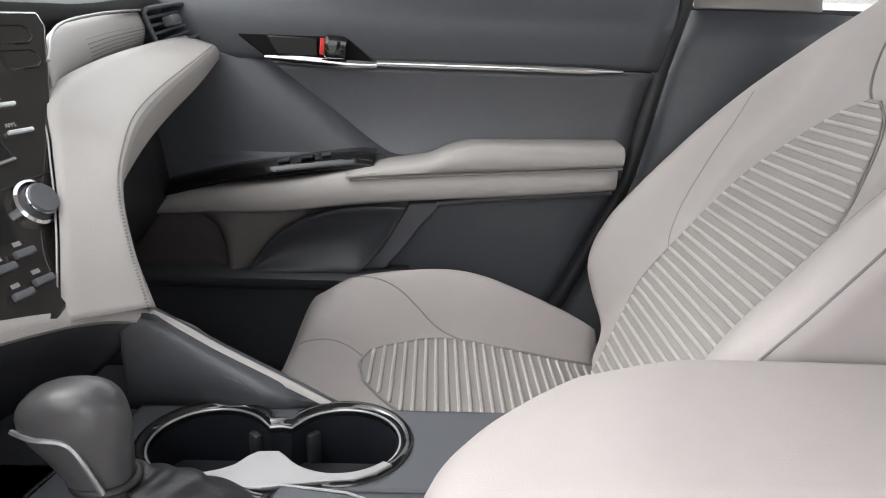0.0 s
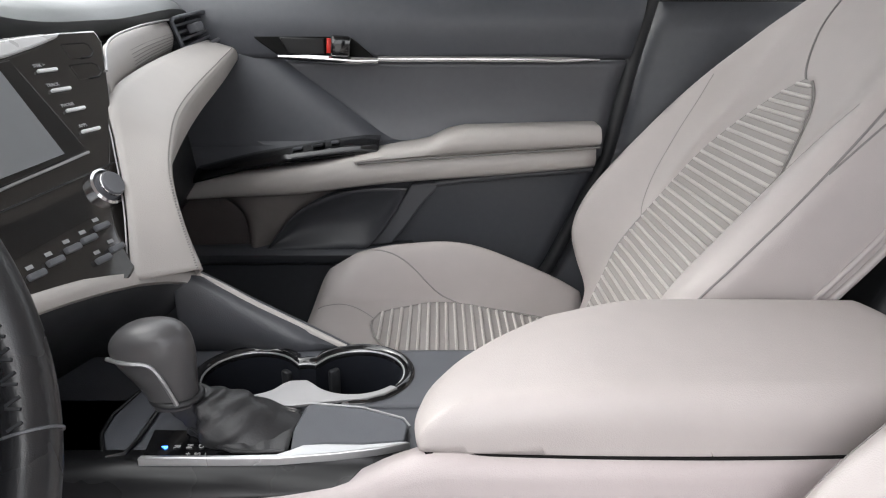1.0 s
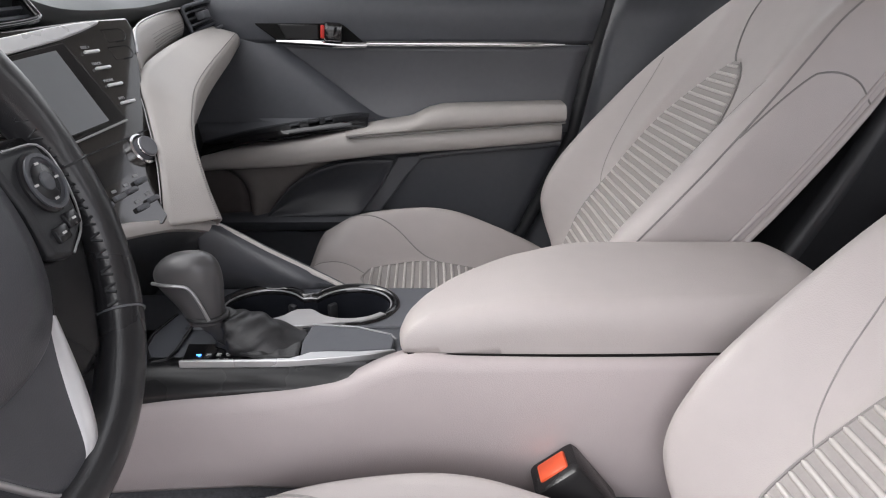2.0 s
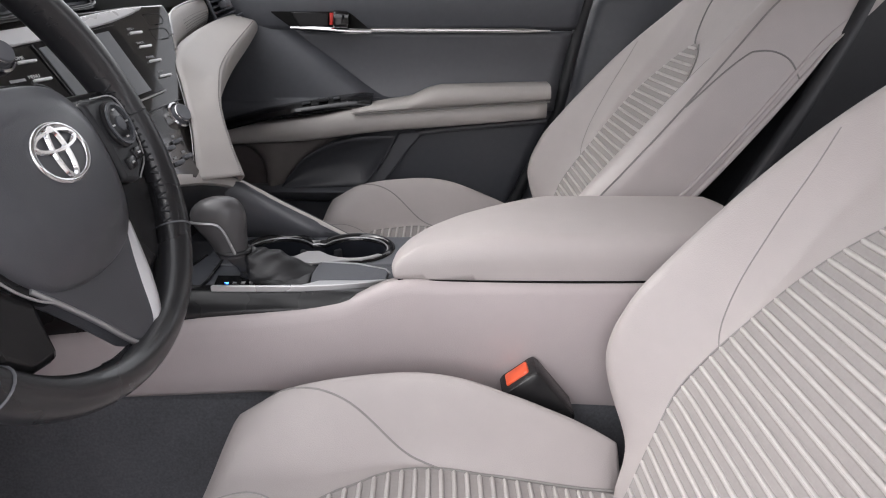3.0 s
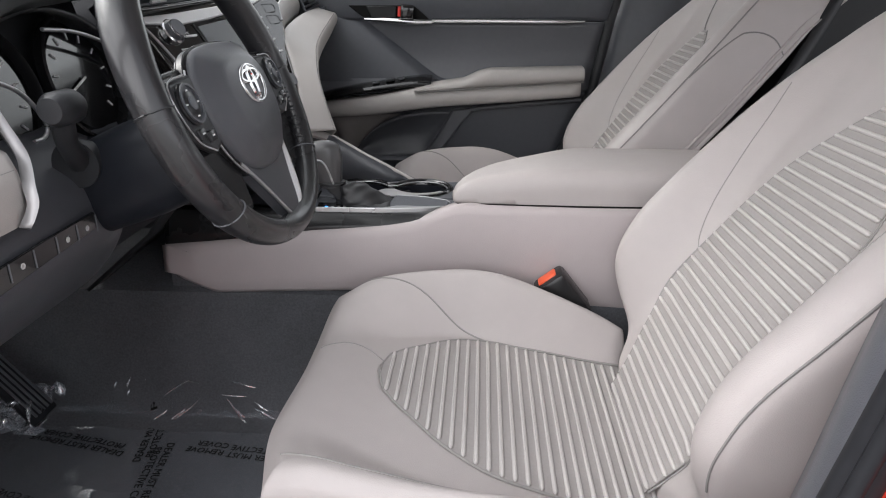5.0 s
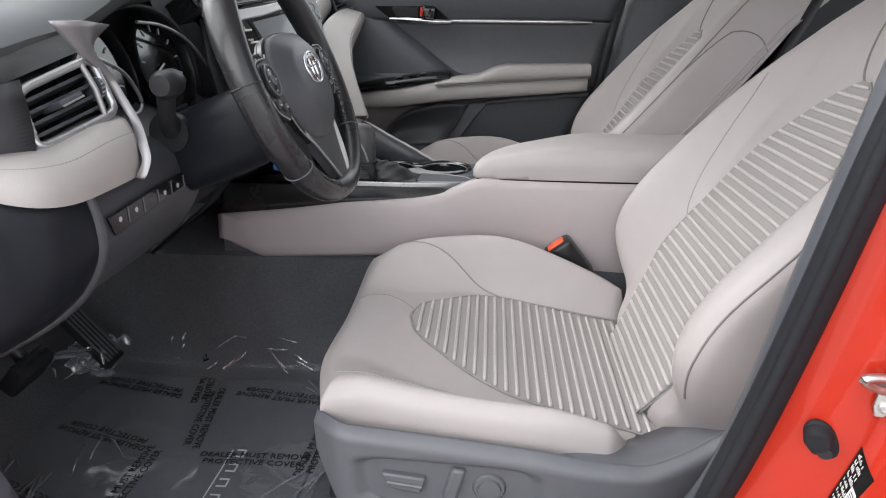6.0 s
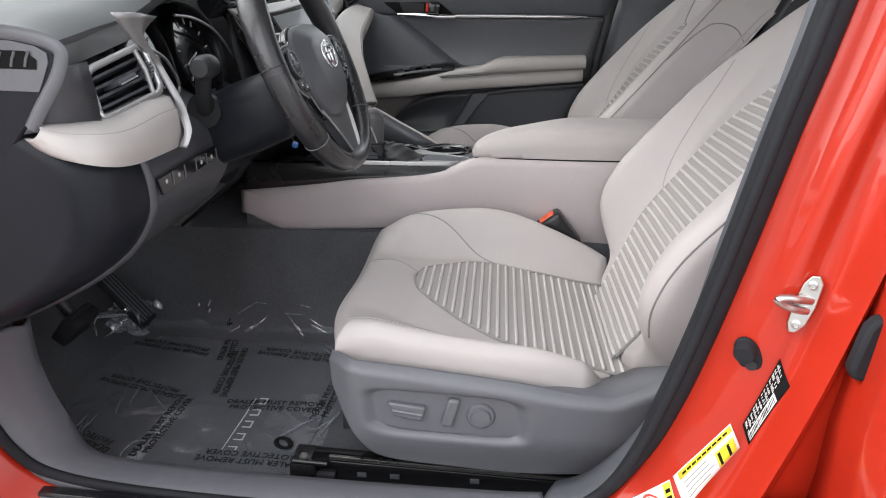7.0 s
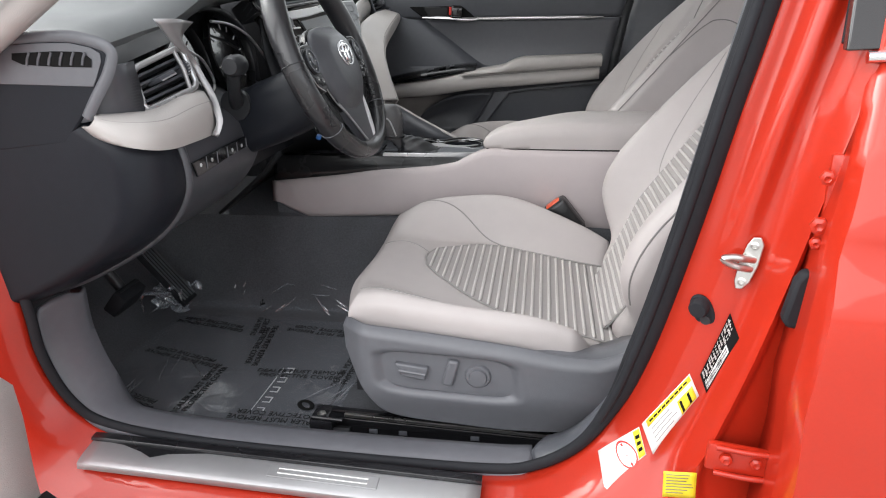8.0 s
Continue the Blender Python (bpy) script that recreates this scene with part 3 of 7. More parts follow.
# ---- centre console ----
console = thing("centre_console", (0.0, 0.42, 0.40), "beige and black centre console between the front seats", "centre console")
SIDE = [(-0.492, 0.645), (-0.494, 0.612), (-0.46, 0.590), (-0.412, 0.570), (-0.18, 0.580), (0.1, 0.565), (0.46, 0.545)]
SIDE_TOP = [(-0.492, 0.646), (-0.40, 0.655), (-0.33, 0.663), (-0.25, 0.674), (-0.167, 0.681), (-0.10, 0.688), (-0.065, 0.696), (-0.035, 0.712), (-0.008, 0.7225), (0.05, 0.7235), (0.46, 0.7235)]


def top_z(x):
    return float(curve(np.array(x), SIDE_TOP))


def low_z(x):
    xs, zs = zip(*SIDE)
    return float(np.interp(x, xs[1:], zs[1:]))


rows = []
for x in np.linspace(-0.493, 0.46, 70):
    t, b = top_z(x), low_z(max(x, -0.49))
    rows.append([(x, y, z) for y, z in ((0.335, t - 0.001), (0.322, t), (0.314, t - 0.004), (0.311, t - 0.012), (0.308, (t + b) / 2 + 0.02), (0.307, (t + b) / 2 - 0.02), (0.309, b + 0.006), (0.313, b), (0.33, b))])
skin("side_panel", rows, CONSOLE_SKIN, console, "pinkish beige moulded console side", 0.004, 1.0, 60)
rows = [[(x, y, z) for y, z in ((0.505, 0.7225), (0.525, 0.72), (0.528, 0.70), (0.528, 0.42))] for x in np.linspace(0.15, 0.46, 6)]
skin("far_side_panel", rows, CONSOLE_SKIN, console, "", 0.004)
block("console_core", (-0.015, 0.42, 0.545), (0.93, 0.19, 0.24), DARKER, console, bev=0.004)
block("bin_body", (0.295, 0.42, 0.688), (0.32, 0.185, 0.066), CONSOLE_SKIN, console, bev=0.004)
# dark lower skirt by the carpet
skin("carpet_skirt", [[(x, y, z) for y, z in ((0.318, low_z(x) + 0.01), (0.322, 0.46), (0.30, 0.33))] for x in np.linspace(-0.49, 0.46, 8)], CARPET, console, "charcoal carpet skirt")


# arm rest lid
def lid_skin(a, b):
    e = np.maximum(np.maximum(np.abs(a), np.abs(b)), 1e-6)
    p, arc, down = wrap(e, 0.80)
    X, Y = squircle(a / e * p, b / e * p, 0.13)
    y = 0.417 + 0.100 * Y
    lead = -0.026 + 0.125 * np.clip((y - 0.33) / 0.185, 0, 1.1) ** 1.6
    x = lead + (X + 1) / 2 * (0.458 - lead)
    z = 0.786 - 0.020 * step(-(X + 1) / 2, -0.34, 0.0) - 0.006 * Y ** 2 - 0.03 * arc - 0.026 * down
    x = x + 0.006 * down * np.where(a < 0, 1, 0)
    return np.stack([x, y, np.maximum(z, 0.7284)], -1)


lid = thing("console_lid", (0.22, 0.418, 0.7265), "padded grey-beige leather armrest lid on the console", "armrest")
quick_mesh("lid_pad", pillow(lid_skin, 90, 70), LEATHER, lid)
lid_ring = [lid_skin(np.array(a), np.array(b)) for a, b in [(-1, q) for q in np.linspace(-1, 1, 16)] + [(q, 1) for q in np.linspace(-0.9, 1, 16)] + [(1, q) for q in np.linspace(0.9, -1, 16)] + [(q, -1) for q in np.linspace(0.9, -0.9, 16)]]
# Black plate slightly wider than the lid paints the shadow in its gap.
plate("lid_shadow_gap", [(0.23 + (p[0] - 0.23) * 1.004, 0.417 + (p[1] - 0.417) * 1.012) for p in lid_ring], lambda a, b, c: (a, b, 0.7238 + c), 0.0042, PRINT, lid, "black plate drawn as the shadow gap under the lid")

# top of the console with the two joined cup wells
CUPS = ((-0.186, 0.484), (-0.078, 0.487))
CUP_R = 0.0465


def cup_gap(x, y):
    """Negative inside the joined wells."""
    d = min(math.hypot(x - cx, y - cy) - CUP_R for cx, cy in CUPS)
    cy = 0.4855
    if abs(x + 0.132) < 0.03:
        d = min(d, abs(y - cy) - 0.017 - 9 * (x + 0.132) ** 2)
    return d


def plane_with_wells(x0, x1, y0, y1, z):
    bm = bmesh.new()
    nx, ny = int((x1 - x0) / 0.004), int((y1 - y0) / 0.004)
    vs = [[bm.verts.new((x0 + (x1 - x0) * i / nx, y0 + (y1 - y0) * j / ny, z)) for j in range(ny + 1)] for i in range(nx + 1)]
    for i in range(nx):
        for j in range(ny):
            c = (vs[i][j].co + vs[i + 1][j + 1].co) / 2
            if cup_gap(c.x, c.y) > 0.006:
                bm.faces.new((vs[i][j], vs[i + 1][j], vs[i + 1][j + 1], vs[i][j + 1]))
    for v in [v for v in bm.verts if not v.link_faces]:
        bm.verts.remove(v)
    return bm


deck = part("console_deck", plane_with_wells(-0.262, 0.138, 0.425, 0.536, 0.705), DARK, console, "dark grey console deck with two cup wells")
thick(deck, 0.004)
block("near_deck", (-0.063, 0.388, 0.697), (0.40, 0.08, 0.012), DARK, console, bev=0.002)


def cup_outline(grow, n=120):
    """The joined outline, found along rays from both centres."""
    pts = []
    for (cx, cy), a0, a1 in ((CUPS[0], 42, 318), (CUPS[1], 222, 498)):
        for k in range(n // 2):
            a = radians(a0 + (a1 - a0) * k / (n // 2 - 1))
            pts.append((cx + (CUP_R + grow) * math.cos(a), cy + (CUP_R + grow) * math.sin(a)))
    out = []
    for i, p in enumerate(pts):
        out.append(p)
    # round the two necks
    neck_a = [(-0.1410, 0.4675 - grow), (-0.132, 0.4655 - grow), (-0.1235, 0.4685 - grow)]
    neck_b = [(-0.1235, 0.5035 + grow), (-0.132, 0.5055 + grow), (-0.1410, 0.5035 + grow)]
    h = n // 2
    return out[:h] + neck_a + out[h:] + neck_b


rim_rows = []
for g, z in ((0.013, 0.7055), (0.011, 0.7085), (0.008, 0.7095), (0.0045, 0.7085), (0.002, 0.705), (0.0012, 0.696)):
    rim_rows.append([(x, y, z) for x, y in cup_outline(g)])
cup_holder = thing("cup_holder", (-0.132, 0.4855, 0.62), "double cup holder with a gloss black rim", "cup holder")
part("rim", sheet(rim_rows, True), GLOSS, cup_holder, "gloss black rim with a bright line")
rod("bright_line", [(x, y, 0.7045) for x, y in cup_outline(0.0018)], 0.0011, SATIN, cup_holder, n=6, closed=True)
well_rows = []
for g, z in ((0.0012, 0.699), (-0.002, 0.66), (-0.004, 0.628)):
    well_rows.append([(x, y, z) for x, y in cup_outline(g)])
bmw = sheet(well_rows, True)
bmw.verts.ensure_lookup_table()
part("well", bmw, DASH_DARK, cup_holder, "black cup wells")
block("well_floor", (-0.132, 0.4855, 0.626), (0.21, 0.10, 0.006), DASH_DARK, cup_holder)
for cx, cy, a in ((-0.186, 0.484, 47), (-0.078, 0.487, 133)):
    r = CUP_R - 0.004
    x, y = cx + r * math.cos(radians(a)), cy + r * math.sin(radians(a))
    block("cup_clip", (x, y, 0.672), (0.008, 0.013, 0.040), DARKER, cup_holder, "sprung cup clip", bev=0.003, turn=(0, 0, a))

# bezel, bright blade and flat lid round the gear lever
plate("tray_lid", [(-0.118, 0.352), (-0.121, 0.380), (-0.117, 0.415), (-0.113, 0.421), (-0.065, 0.413), (-0.026, 0.396), (-0.021, 0.385), (-0.023, 0.362), (-0.060, 0.3585), (-0.090, 0.3595)], lambda a, b, c: (a, b, 0.7042 + c), 0.007, DARK, console, "flat dark grey tray lid", 0.002)
rod("lid_line", [(-0.116, 0.4225, 0.7105), (-0.065, 0.4148, 0.7108), (-0.0255, 0.3975, 0.7100), (-0.0195, 0.386, 0.7095)], 0.0011, SATIN, console, "bright line round the tray lid", n=6)
blade = prism_bm([(-0.240, 0.3385), (-0.168, 0.3385), (-0.127, 0.3390), (-0.080, 0.3450), (-0.045, 0.3515), (-0.018, 0.3600), (-0.022, 0.3612), (-0.058, 0.3570), (-0.090, 0.3578), (-0.108, 0.3565), (-0.117, 0.3500), (-0.128, 0.3440), (-0.168, 0.3430), (-0.238, 0.3430)], lambda a, b, c: (a, b, 0.703 + c), 0.009)
bevelled(part("silver_blade", blade, ALLOY, console, "satin silver trim blade beside the lever"), 0.0025)
near_edge = [(CUPS[0][0] + 0.0493 * math.cos(radians(a)), CUPS[0][1] + 0.0493 * math.sin(radians(a))) for a in range(236, 312, 5)]
near_edge += [(-0.1470, 0.4570), (-0.1405, 0.4630), (-0.1245, 0.4640), (-0.1180, 0.4580)]
near_edge += [(CUPS[1][0] + 0.0493 * math.cos(radians(a)), CUPS[1][1] + 0.0493 * math.sin(radians(a))) for a in range(228, 322, 5)]
plate("silver_plate", near_edge + [(-0.034, 0.450), (-0.046, 0.4390), (-0.062, 0.4315), (-0.085, 0.4285), (-0.108, 0.4240), (-0.128, 0.4195), (-0.170, 0.4180), (-0.205, 0.4200), (-0.216, 0.4300)], lambda a, b, c: (a, b, 0.7068 + c), 0.004, DULL_SATIN, console, "dull satin silver plate beside the cup holder", 0.001)
rod("plate_line", [(-0.200, 0.4185, 0.7108), (-0.170, 0.4172, 0.7110), (-0.127, 0.4180, 0.7110)], 0.0011, SATIN, console, "bright line along the silver plate", n=6)
plate("indicator_strip", [(-0.240, 0.3445), (-0.128, 0.3455), (-0.118, 0.3520), (-0.122, 0.385), (-0.246, 0.388)], lambda a, b, c: (a, b, 0.7025 + c), 0.003, GLOSS, console, "gloss black gear indicator strip", 0.0008)
for ch, x, y, mt in (("P", -0.227, 0.3610, BLUE_LIGHT), ("R", -0.2165, 0.3620, PALE), ("N", -0.2060, 0.3625, PALE), ("D", -0.1960, 0.3625, PALE), ("+", -0.2040, 0.3520, PALE), ("S", -0.1960, 0.3520, PALE), ("-", -0.1885, 0.3520, PALE)):
    lettering("gear_letter", ch, 0.0074, axes((x, y, 0.7062), (0, -1, 0), (1, 0, 0)), mt, console)
# black side strip under the blade
rows = []
for x in np.linspace(-0.492, -0.012, 40):
    t = top_z(x)
    rows.append([(x, 0.320, t - 0.002), (x, 0.324, t + 0.35 * (0.7005 - t)), (x, 0.331, t + 0.85 * (0.7005 - t)), (x, 0.3375, 0.7025), (x, 0.36, 0.7025)])
skin("gloss_side_strip", rows, SATIN_BLACK, console, "gloss black strip along the console top", 0.002, 1.0)
# open tray ahead of the lever
skin("front_tray", [[(x, y, z) for y, z in ((0.36, 0.7), (0.37, 0.665), (0.5, 0.665), (0.53, 0.70))] for x in (-0.49, -0.40, -0.30, -0.262)], DARK, console, "dark open tray", 0.004)
plate("tray_flap", rounded_flat([(-0.2575, 0.456), (-0.2555, 0.355), (-0.272, 0.352), (-0.290, 0.385), (-0.293, 0.412), (-0.284, 0.464)], 0.14), lambda a, b, c: (a, b, 0.6975 + c), 0.006, DARK, console, "dark grey tray flap", 0.002)
rod("tray_rail", [(-0.2575, 0.458, 0.7045), (-0.2545, 0.42, 0.7055), (-0.2545, 0.372, 0.7055), (-0.258, 0.354, 0.7045), (-0.272, 0.351, 0.7035)], 0.0020, SATIN_BLACK, console, "raised edge of the tray flap", n=8)
rod("tray_rail", [(-0.2845, 0.465, 0.7035), (-0.2940, 0.412, 0.7045), (-0.2910, 0.384, 0.7040), (-0.278, 0.358, 0.7035)], 0.0018, SATIN_BLACK, console, n=8)
block("tray_wall", (-0.272, 0.496, 0.690), (0.020, 0.074, 0.026), DARK, console, bev=0.003)

# rising flank on the passenger side, from the cup holder to the dashboard
crest = spline([(-0.090, 0.536, 0.706), (-0.139, 0.540, 0.731), (-0.192, 0.543, 0.758), (-0.225, 0.545, 0.776), (-0.254, 0.547, 0.791), (-0.275, 0.548, 0.798)], 30)
flank_rows = []
for x, y, z in crest:
    lo = 0.698
    k = min(1.0, max(0.0, (-0.09 - x) / 0.06))
    a, b, c, d = (0.008 + k * (v - 0.008) for v in (-0.002, -0.007, -0.011, -0.008))
    flank_rows.append([(x, y + 0.030, lo - 0.2), (x, y + 0.024, z - 0.02), (x, y + 0.018, z - 0.004), (x, y + 0.009, z), (x, y + a, z - 0.003), (x, y + b, z - 0.010), (x, y + c, z - 0.4 * (z - lo)), (x, y + d, lo)])
skin("flank", flank_rows, DASH_SLATE, console, "charcoal rising console flank", 0.003, -1.0, 60)
# beige edge that runs down along the flank and under the control panel
LEDGE = [(-0.254, 0.550, 0.791), (-0.272, 0.535, 0.802), (-0.288, 0.50, 0.8145), (-0.298, 0.47, 0.822), (-0.308, 0.44, 0.828), (-0.318, 0.40, 0.835), (-0.335, 0.33, 0.845), (-0.345, 0.29, 0.85)]
edge_path = spline([(-0.090, 0.538, 0.707), (-0.139, 0.542, 0.732), (-0.192, 0.545, 0.759), (-0.225, 0.548, 0.777), *LEDGE], 70)
rows = []
for i, p in enumerate(edge_path):
    a, b = edge_path[max(0, i - 1)], edge_path[min(69, i + 1)]
    run = Vector((b[0] - a[0], b[1] - a[1], 0)).normalized()
    fwd = Vector((-run.y, run.x, 0))
    if fwd.y > 0 and fwd.x < 0.3:
        fwd = -fwd
    k = 0.35 + 0.65 * float(step(np.array(i / 69), 0.0, 0.45))
    p = Vector(p)
    rows.append([p + fwd * (d * k) + Vector((0, 0, h * k)) for d, h in ((-0.05, -0.03), (-0.012, -0.004), (-0.003, 0.0), (0.002, -0.002), (0.005, -0.008), (0.006, -0.014), (0.001, -0.018), (-0.02, -0.02))])
skin("ledge", rows, DASH_LEATHER, console, "beige edge along the flank and under the control panel", 0.002)
ledge = spline(LEDGE, 24)
skin("tray_back_wall", [[(x - 0.002, y, z - 0.013), (x - 0.05, y, z - 0.06), (x - 0.13, y, z - 0.13)] for x, y, z in ledge], DARKER, console, "black wall behind the tray", 0.004)

# ---- gear lever ----
lever = thing("gear_lever", (-0.20, 0.385, 0.706), "black gear lever with a leather boot and silver accent", "gear lever")
# knob: lofted rings along a leaning axis, swelling to the top
rings = []
for s, cx, cz, ra, rb in ((0, -0.2215, 0.735, 0.0185, 0.0165), (0.2, -0.2235, 0.749, 0.021, 0.0185), (0.4, -0.2275, 0.763, 0.0255, 0.0205), (0.55, -0.2325, 0.776, 0.032, 0.022), (0.7, -0.2360, 0.788, 0.0345, 0.023), (0.8, -0.2365, 0.797, 0.033, 0.022), (0.9, -0.2355, 0.8055, 0.0275, 0.0195), (0.97, -0.2345, 0.811, 0.018, 0.013), (1.0, -0.234, 0.813, 0.006, 0.005)):
    ring = []
    for a in np.linspace(0, 2 * math.pi, 28, endpoint=False):
        c, sn = math.cos(a), math.sin(a)
        k = 1.0 + 0.06 * abs(math.sin(2 * a))
        ring.append((cx + ra * c * k, 0.386 + rb * sn * k, cz + 0.06 * ra * c))
    rings.append(ring)
bmk = sheet(rings, True)
bmk.verts.ensure_lookup_table()
bmk.faces.new([bmk.verts[len(bmk.verts) - 1 - k] for k in range(28)])
knob = part("lever_knob", bmk, mat("dark_grey_satin_knob", (0.075, 0.073, 0.076), 0.30, vary=0.08, bump=0.12, bscale=900), lever, "dark grey satin knob", 60)
sub = knob.modifiers.new("round", "SUBSURF")
sub.levels = sub.render_levels = 1
for sy in (0.3622, 0.4098):
    rod("silver_accent", spline([(-0.269, sy + 0.012 * (1 if sy < 0.386 else -1), 0.783), (-0.25, sy + 0.001, 0.785), (-0.233, sy, 0.784), (-0.226, sy + 0.001, 0.778), (-0.220, sy + 0.0015, 0.766), (-0.213, sy + 0.004 * (1 if sy < 0.386 else -1), 0.744)], 24), 0.0019, SATIN, knob, n=6)
# boot: a creased sleeve spreading from the lever to the bezel
brings = []
N_B = 64
for k in range(27):
    s = k / 26
    cx, cz = -0.2205 + 0.058 * s ** 1.1, 0.740 - 0.034 * s
    ra, rb = 0.021 + 0.027 * s ** 1.5, 0.019 + 0.016 * s ** 1.2
    ring = []
    for j in range(N_B):
        a = 2 * math.pi * j / N_B
        fold = math.sin(26 * s + 2.6 * math.cos(a) - 1.6 * math.sin(2 * a + 0.6)) + 0.6 * math.sin(15 * s - 3 * math.cos(a + 1.1))
        crease = 1 + 0.07 * math.sin(2 * a + 7 * s) * s + 0.045 * fold * min(1, 3 * s) * (1.15 - s) * 1.6
        x = cx + ra * math.cos(a) * crease
        y = 0.390 + rb * math.sin(a) * crease
        z = cz + 0.014 * max(0, math.cos(a)) * math.sin(math.pi * s) + 0.0016 * fold * (1 - s)
        ring.append((x, min(max(y, 0.357 if x > -0.2 else 0.377), 0.428), z))
    brings.append(ring)
boot = part("lever_boot", sheet(brings, True), BOOT, lever, "creased black leather boot", 70)
sub = boot.modifiers.new("round", "SUBSURF")
sub.levels = sub.render_levels = 1
rod("boot_collar", [(-0.2205 + 0.0205 * math.cos(a), 0.386 + 0.0185 * math.sin(a), 0.742) for a in np.linspace(0, 2 * math.pi, 24, endpoint=False)], 0.003, BOOT, lever, n=8, closed=True)
rows = []
for x in np.linspace(-0.215, -0.121, 26):
    k = (x + 0.215) / 0.094
    lo, hi = float(np.interp(x, (-0.215, -0.195, -0.18, -0.165, -0.12), (0.381, 0.369, 0.358, 0.352, 0.353))), 0.432 - 0.014 * k
    row = []
    for j in np.linspace(0, 1, 16):
        y = lo + (hi - lo) * j
        sag = 0.0012 * math.sin(34 * k + 5 * j) * math.sin(math.pi * k) + 0.0030 * math.exp(-(((k - 0.55 - 0.25 * (j - 0.4)) / 0.10) ** 2))
        row.append((x, y, 0.7065 + 0.0085 * math.sin(math.pi * j) ** 0.6 * (1 - 0.45 * k) + sag))
    rows.append(row)
skin("boot_skirt", rows, BOOT, lever, "black leather skirt of the boot", 0.002, -1.0, 70)
for off_y in (0.0, 0.0035):
    rod("boot_stitch", spline([(-0.203, 0.416 + off_y, 0.725), (-0.185, 0.413 + off_y, 0.7195), (-0.155, 0.409 + off_y, 0.7165), (-0.124, 0.404 + off_y, 0.7135)], 16), 0.0007, SEAM, lever, n=5)
rod("boot_edge", [(-0.123, 0.353, 0.7085), (-0.145, 0.3515, 0.7085), (-0.166, 0.352, 0.7085), (-0.180, 0.358, 0.709), (-0.195, 0.369, 0.711), (-0.213, 0.380, 0.715)], 0.0016, BOOT, lever, n=6)

# ---- passenger door ----
pdoor = thing("passenger_door", (0.0, 1.12, 0.45), "dark grey passenger door trim with beige armrest and chrome strip", "car door")


def rear_edge(z):
    return float(np.interp(z, (0.45, 0.585, 0.786, 0.974, 1.10), (0.13, 0.212, 0.303, 0.338, 0.368)))


def door_grid(name, z_list, y_of, material, label, x0=-0.75, n=40, x1=None, t=0.012):
    rows = []
    for z in z_list:
        xe = rear_edge(z) if x1 is None else x1
        rows.append([(x, y_of(x, z), z) for x in np.linspace(x0, xe, n)])
    return skin(name, rows, material, pdoor, label, t, 0.0)


# upper pad above the chrome strip, rolling away to the window
door_grid("upper_pad", np.linspace(0.978, 1.098, 14), lambda x, z: 1.105 + 0.02 * max(0, (z - 1.03) / 0.07) ** 2 - 0.012 * math.sin(math.pi * (z - 0.978) / 0.12), DARK, "dark grey grained upper door pad")
# middle panel, hollow towards the armrest
door_grid("middle_panel", np.linspace(0.80, 0.9715, 16), lambda x, z: 1.116 + 0.012 * math.sin(math.pi * (z - 0.80) / 0.17), SLATE, "slate grey soft middle panel")
door_grid("lower_panel", np.linspace(0.42, 0.802, 20), lambda x, z: 1.128 + 0.006 * math.sin(5 * z), DARK, "dark lower door panel")
# forward smooth panel whose edge runs down across the door
edge_line = spline([(-0.275, 0.985), (-0.255, 0.962), (-0.18, 0.905), (-0.10, 0.845), (-0.065, 0.828), (-0.02, 0.824)], 24)
rows = [[(-0.75 + (x + 0.75) * k, 1.118 - 0.020 * math.sin(math.pi * min(1, k)) ** 0.5 * (1 if k < 1 else 0) - 0.004, z) for k in np.linspace(0, 1, 14)] for x, z in edge_line]
skin("forward_panel", rows, DARK, pdoor, "dark grey smooth forward door panel", 0.008, 0.0)
rows = [[(x, 1.094 + 0.020 * k, z) for x in np.linspace(-0.75, -0.085 - 0.25 * k, 12)] for z, k in ((0.832, 0.0), (0.80, 0.0), (0.77, 0.1), (0.74, 0.3))]
skin("forward_panel", rows, DARK, pdoor, "dark grey smooth forward door panel", 0.006, 0.0)
# chrome strip and inner handle
strip = [(x, 1.094 - 0.003 * math.sin(3 * x), 0.9745 + 0.001 * math.cos(5 * x)) for x in np.linspace(-0.10, 0.285, 20)]
rod("chrome_strip", strip, [0.0052 * min(1, (20 - i) / 4) + 0.0008 for i in range(20)], CHROME, pdoor, "bright chrome strip", n=8, flat=1.0)
rod("handle_lip", [(-0.272, 1.092, 0.979), (-0.22, 1.088, 0.977), (-0.145, 1.088, 0.973), (-0.10, 1.092, 0.973)], [0.004, 0.0075, 0.0085, 0.006], CHROME, pdoor, "chrome door pull", n=8)
handle_poly = [(-0.326, 1.021), (-0.25, 1.022), (-0.185, 1.018), (-0.146, 1.013), (-0.106, 0.979), (-0.27, 0.980)]
plate("handle_recess", handle_poly, lambda a, b, c: (a, 1.0935 - c, b), 0.004, PRINT, pdoor, "black door handle recess", 0.002)
plate("door_pull", [(-0.268, 1.012), (-0.19, 1.010), (-0.19, 0.984), (-0.252, 0.984)], lambda a, b, c: (a, 1.0885 - c, b), 0.004, SATIN_BLACK, pdoor, "dark inner door pull", 0.003)
block("lock_lever", (-0.162, 1.078, 0.998), (0.034, 0.02, 0.034), GLOSS, pdoor, "black lock lever with a red mark", bev=0.005, turn=(0, 4, 12))
block("lock_mark", (-0.181, 1.074, 0.9985), (0.007, 0.012, 0.024), REDPLASTIC, pdoor, "red unlocked mark", bev=0.001, turn=(0, 4, 12))
